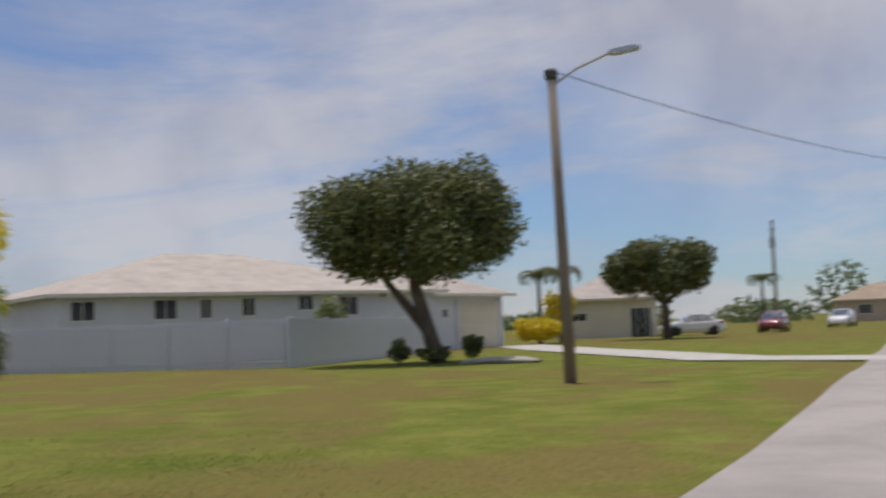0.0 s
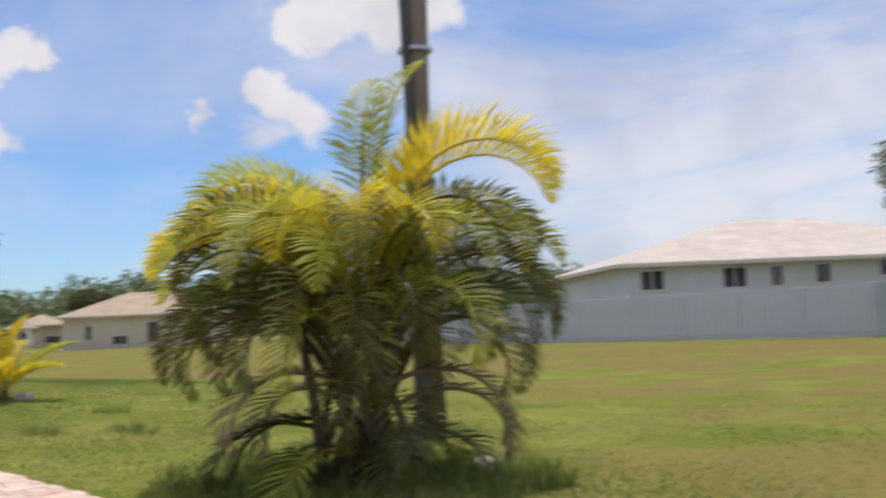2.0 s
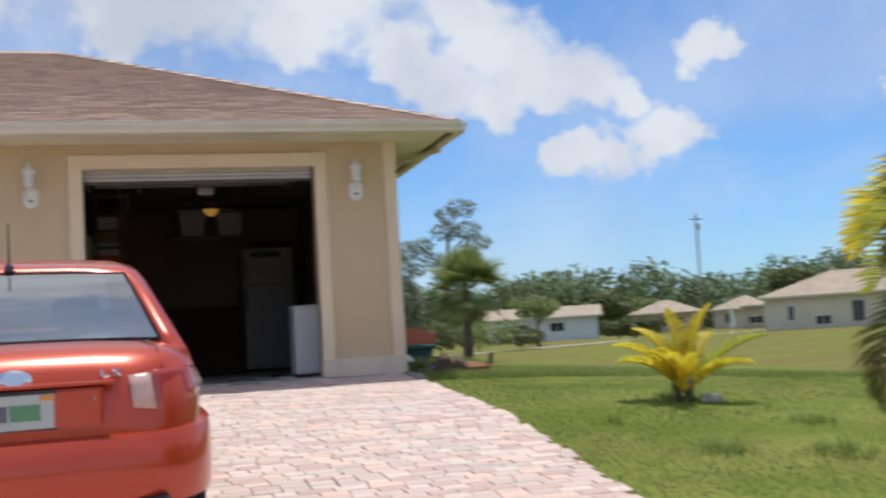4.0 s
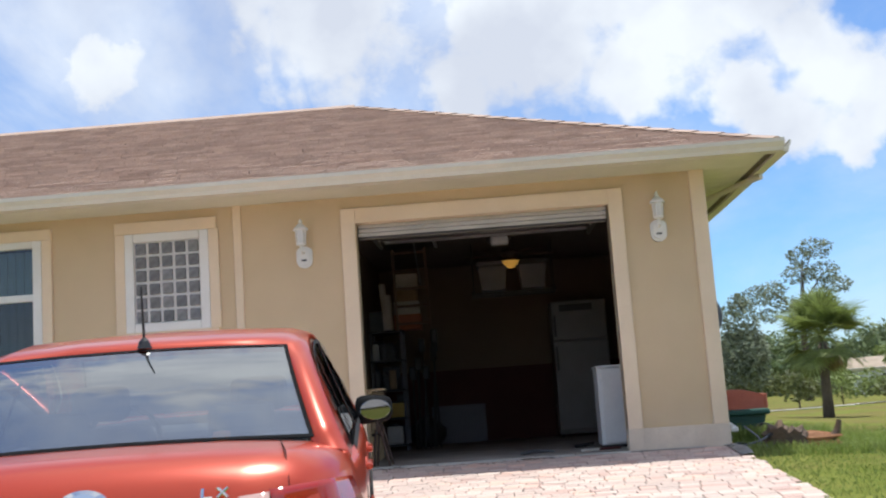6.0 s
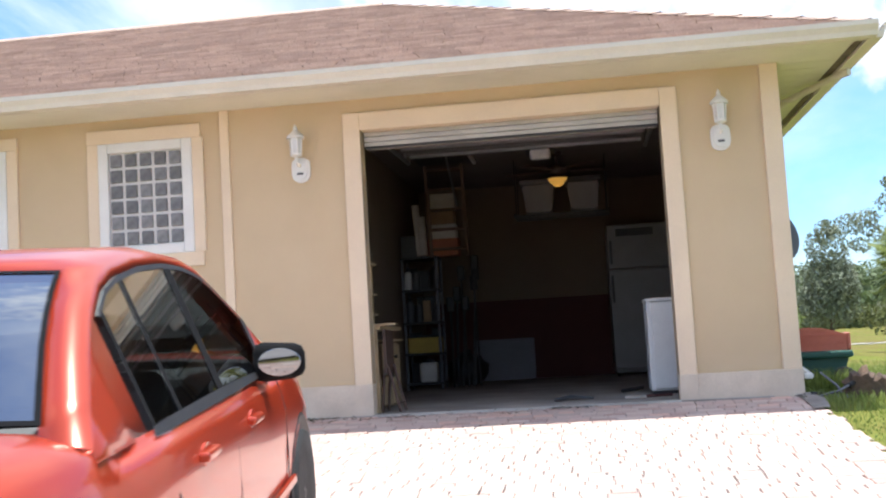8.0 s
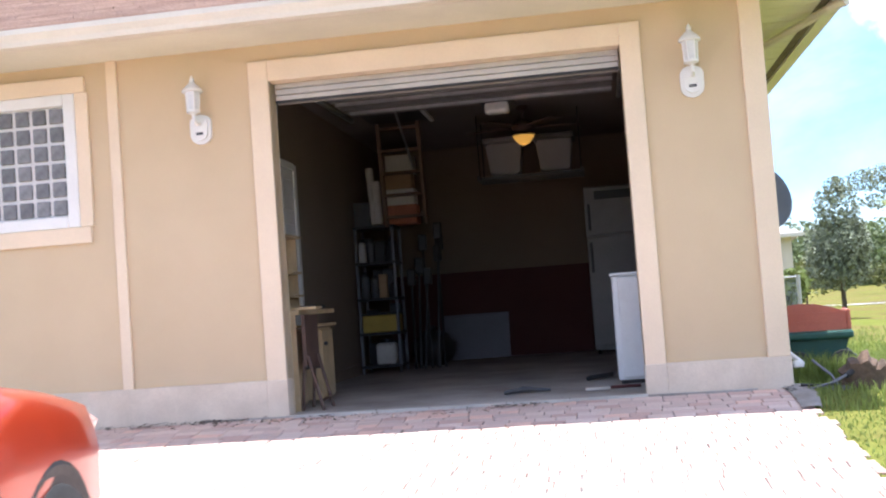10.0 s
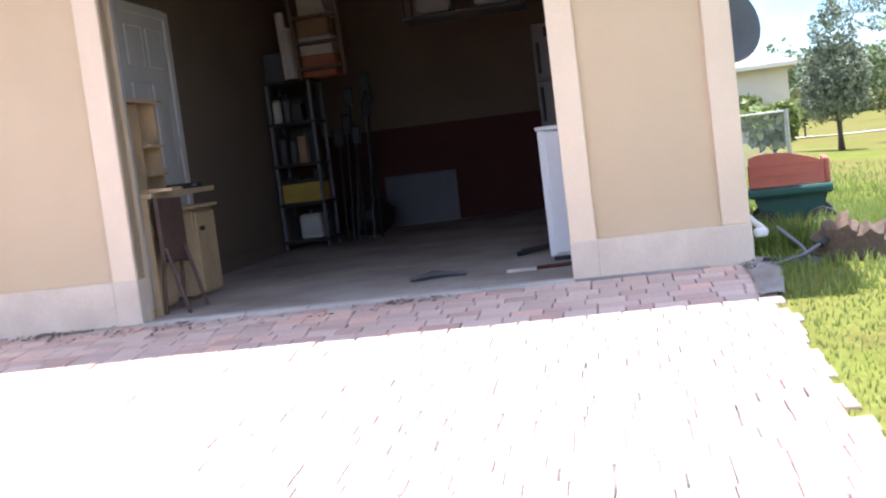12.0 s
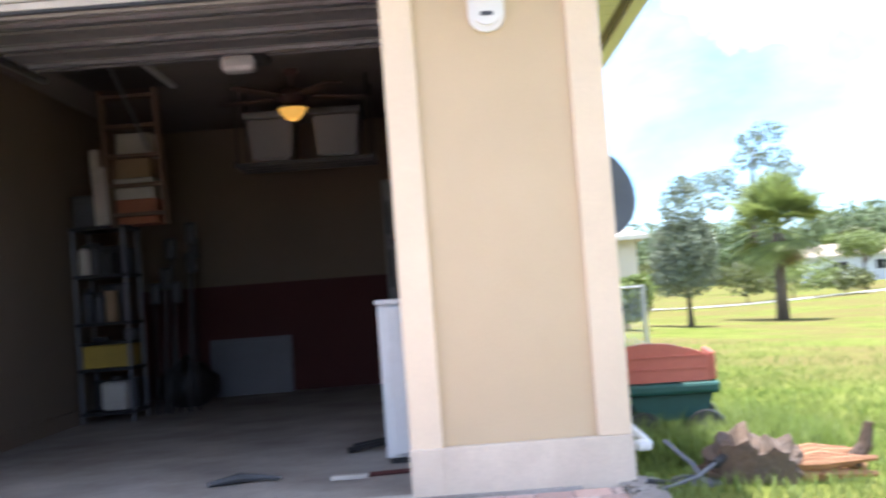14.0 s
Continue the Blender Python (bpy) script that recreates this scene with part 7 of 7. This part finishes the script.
# chain-link gate across the side yard
cg = empty("chain_link_fence", pose(2.9, 11.6, ground_z(4.2, 11.6)) @ Matrix.Diagonal((1, 1, 0.78, 1)), "galvanised chain-link fence across the side yard", "fence")
for x in (-1.6, 0.0, 1.35):
    part("post", cyl((x, 0, -0.1), (x, 0, 1.22), 0.035, seg=8), STEEL, cg)
part("top_rail", cyl((-1.6, 0, 1.18), (1.35, 0, 1.18), 0.020, seg=8), STEEL, cg)
part("bottom_wire", cyl((-1.6, 0, 0.06), (1.35, 0, 0.06), 0.008, seg=5), STEEL, cg)
mw = bmesh.new()
for i in range(52):
    x = -1.6 + i * 0.0573
    for s in (1, -1):
        x1 = x + s * 1.1
        t = 1.0
        if x1 > 1.35:
            t = (1.35 - x) / 1.1
        if x1 < -1.6:
            t = (x + 1.6) / 1.1
        if t > 0.03:
            cyl((x, 0, 0.06), (x + s * 1.1 * t, 0, 0.06 + 1.1 * t), 0.003, seg=3, bm=mw, caps=False)
part("mesh_wire", mw, STEEL, cg)

# ---- grass ----
def blades(name, region, count, h0, h1, seed, keep, label):
    r = random.Random(seed)
    vs, fs = [], []
    x0, y0, x1, y1 = region
    made = 0
    while made < count:
        x, y = r.uniform(x0, x1), r.uniform(y0, y1)
        if not keep(x, y, r):
            made += 0.2
            continue
        made += 1
        z = ground_z(x, y) - 0.01
        a = r.uniform(0, 2 * math.pi)
        h = r.uniform(h0, h1)
        wd = r.uniform(0.003, 0.006)
        lx, ly = math.cos(a), math.sin(a)
        b = r.uniform(0.2, 0.7) * h
        k = len(vs)
        vs += [(x - ly * wd, y + lx * wd, z), (x + ly * wd, y - lx * wd, z), (x + lx * b * 0.35 + ly * wd * 0.7, y + ly * b * 0.35 - lx * wd * 0.7, z + h * 0.6), (x + lx * b * 0.35 - ly * wd * 0.7, y + ly * b * 0.35 + lx * wd * 0.7, z + h * 0.6), (x + lx * b, y + ly * b, z + h)]
        fs += [(k, k + 1, k + 2, k + 3), (k + 3, k + 2, k + 4)]
    return tagged(put(name, mesh_of(name, vs, fs), BLADE), label, "grass", kind="stuff")


WEEDS = ((3.30, -6.35, 0.28), (2.75, -6.0, 0.22), (3.72, -3.55, 0.30), (3.9, -5.2, 0.2), (2.6, -4.6, 0.16))
blades("lawn_grass", (1.7, -13.2, 11, 1.0), 95000, 0.012, 0.038, 2, lambda x, y, r: x > drive_edge(min(y, 0)) - 0.04 + 0.10 * noise.noise((y * 3, 0, 0)) and (y < -0.7 or x > 3.5) and r.random() < 1.3 * math.exp(-(x - 1.7) * 0.32) * min(1, max(0, (y + 13.2) * 0.4)) * min(1, max(0, 1.0 - y)), "short mown grass beside the driveway")
blades("yard_grass", (2.22, -0.9, 9, 14), 48000, 0.03, 0.10, 3, lambda x, y, r: r.random() < 1.2 * math.exp(-max(0, y - 1) * 0.22 - max(0, x - 3.2) * 0.35), "grass with weeds in the side yard")
blades("tall_grass", (2.2, 0.4, 3.3, 1.9), 4200, 0.08, 0.24, 4, lambda x, y, r: abs(x - 2.60) > 0.28 or y < 1.05 or y > 1.72, "tall unmown grass round the toy wagon")
blades("palm_grass", (2.1, -10.2, 4.3, -7.9), 3600, 0.04, 0.15, 6, lambda x, y, r: math.hypot(x - PALM_X, y - PALM_Y) < 1.25, "longer grass round the palm stems")

blades("weeds", (2.0, -7.6, 4.6, -2.6), 5200, 0.05, 0.13, 12, lambda x, y, r: min(math.hypot(x - a, y - b) / c for a, b, c in WEEDS) < r.random(), "tufts of taller weeds in the lawn")


# ---- pavers ----
def paver_bed():
    vs, fs = [], []
    ys = list(np.arange(-13.5, 0.01, 0.5))
    for y in ys:
        for x in (-5.0, -2.0, 0.0, drive_edge(y) - 0.07):
            vs.append((x, y, ground_z(x, y) + 0.004))
    for j in range(len(ys) - 1):
        for i in range(3):
            fs.append((j * 4 + i, j * 4 + i + 1, j * 4 + i + 5, j * 4 + i + 4))
    return vs, fs


drive = tagged(put("paved_driveway", mesh_of("paved_driveway", *paver_bed()), SAND), "driveway of pinkish clay pavers with sand joints", "driveway", kind="structure")
cells = []
r_ = random.Random(17)
row, y = 0, -0.075
while y > -13.4:
    dy = 0.112
    x = -4.95 + (row % 3) * 0.07
    while True:
        ln = r_.choice((0.13, 0.16, 0.16, 0.20))
        end_ = drive_edge(y) + 0.03 * noise.noise((y * 4.0, 1.7, 0)) + r_.uniform(-0.012, 0.012)
        if x + ln > end_:
            if end_ - x > 0.05:
                cells.append((x, y - dy, end_, y))
            break
        cells.append((x, y - dy, x + ln, y))
        x += ln
    y -= dy
    row += 1
near = [c for c in cells if c[1] > -1.75 and c[0] > 0.10]
near = sorted(near, key=lambda c: -c[1])[:290]
keep_set = set(near)


def block(x0, y0, x1, y1, lift, tx, ty):
    """Eight corners and five faces of a paver with a chamfered top."""
    g, c = (0.006 if (x0 * 137.1 + y0 * 71.7) % 1 < 0.13 else 0.0026), 0.004
    zz_ = [ground_z(a, b) + lift for a, b in ((x0, y0), (x1, y0), (x1, y1), (x0, y1))]
    out = [(x0 + g, y0 + g, zz_[0] - 0.02), (x1 - g, y0 + g, zz_[1] - 0.02), (x1 - g, y1 - g, zz_[2] - 0.02), (x0 + g, y1 - g, zz_[3] - 0.02)]
    out += [(x0 + g, y0 + g, zz_[0] + 0.008), (x1 - g, y0 + g, zz_[1] + 0.008 + tx), (x1 - g, y1 - g, zz_[2] + 0.008 + tx + ty), (x0 + g, y1 - g, zz_[3] + 0.008 + ty)]
    out += [(x0 + g + c, y0 + g + c, zz_[0] + 0.013), (x1 - g - c, y0 + g + c, zz_[1] + 0.013 + tx), (x1 - g - c, y1 - g - c, zz_[2] + 0.013 + tx + ty), (x0 + g + c, y1 - g - c, zz_[3] + 0.013 + ty)]
    return out


BF = [(0, 1, 5, 4), (1, 2, 6, 5), (2, 3, 7, 6), (3, 0, 4, 7), (4, 5, 9, 8), (5, 6, 10, 9), (6, 7, 11, 10), (7, 4, 8, 11), (8, 9, 10, 11)]
vs, fs = [], []
for c in cells:
    if c in keep_set:
        continue
    k = len(vs)
    vs += block(*c, r_.uniform(0, 0.004), r_.uniform(-0.002, 0.002), r_.uniform(-0.002, 0.002))
    fs += [tuple(k + q for q in f) for f in BF]
rest = put("paver_field", mesh_of("paver_field", vs, fs), PAVER, drive)
rest["kind"] = "stuff"
shared = {}
for x0, y0, x1, y1 in near:
    key = round(x1 - x0, 2)
    if key not in shared:
        ref = block(0, -1, key, -0.888, 0, 0, 0)
        base = ground_z(0, -0.944)
        shared[key] = mesh_of("paver", [(a - key / 2, b + 0.944, c - base) for a, b, c in ref], BF)
    put("paver", shared[key], PAVER, drive, m=pose((x0 + x1) / 2, (y0 + y1) / 2, ground_z((x0 + x1) / 2, (y0 + y1) / 2) + r_.uniform(0, 0.004), r_.uniform(-0.6, 0.6), r_.uniform(-0.6, 0.6), 0))


# ---- leaf litter along the wall and the sill ----
def litter(name, spots, count, seed, label):
    r = random.Random(seed)
    vs, fs = [], []
    for _ in range(count):
        cx, cy, sx, sy = r.choice(spots)
        x, y = r.gauss(cx, sx), min(-0.045, r.gauss(cy, sy))
        z = ground_z(x, y) + 0.024
        a, ln, wd = r.uniform(0, math.pi), r.uniform(0.008, 0.035), r.uniform(0.003, 0.008)
        ux, uy = math.cos(a), math.sin(a)
        k = len(vs)
        vs += [(x - ux * ln, y - uy * ln, z), (x + uy * wd, y - ux * wd, z + r.uniform(0, 0.01)), (x + ux * ln, y + uy * ln, z + r.uniform(0, 0.012)), (x - uy * wd, y + ux * wd, z + r.uniform(0, 0.01))]
        fs.append((k, k + 1, k + 2, k + 3))
    return tagged(put(name, mesh_of(name, vs, fs), PALM_STEM), label, "litter", kind="stuff")


litter("leaf_litter", [(-2.2, -0.12, 0.25, 0.05), (-1.75, -0.10, 0.12, 0.04), (-1.3, -0.20, 0.5, 0.08), (-0.6, -0.22, 0.5, 0.08), (0.3, -0.16, 0.12, 0.03), (-3.2, -0.15, 0.5, 0.06), (2.2, -0.18, 0.08, 0.06)], 420, 8, "dry leaf litter along the garage threshold")
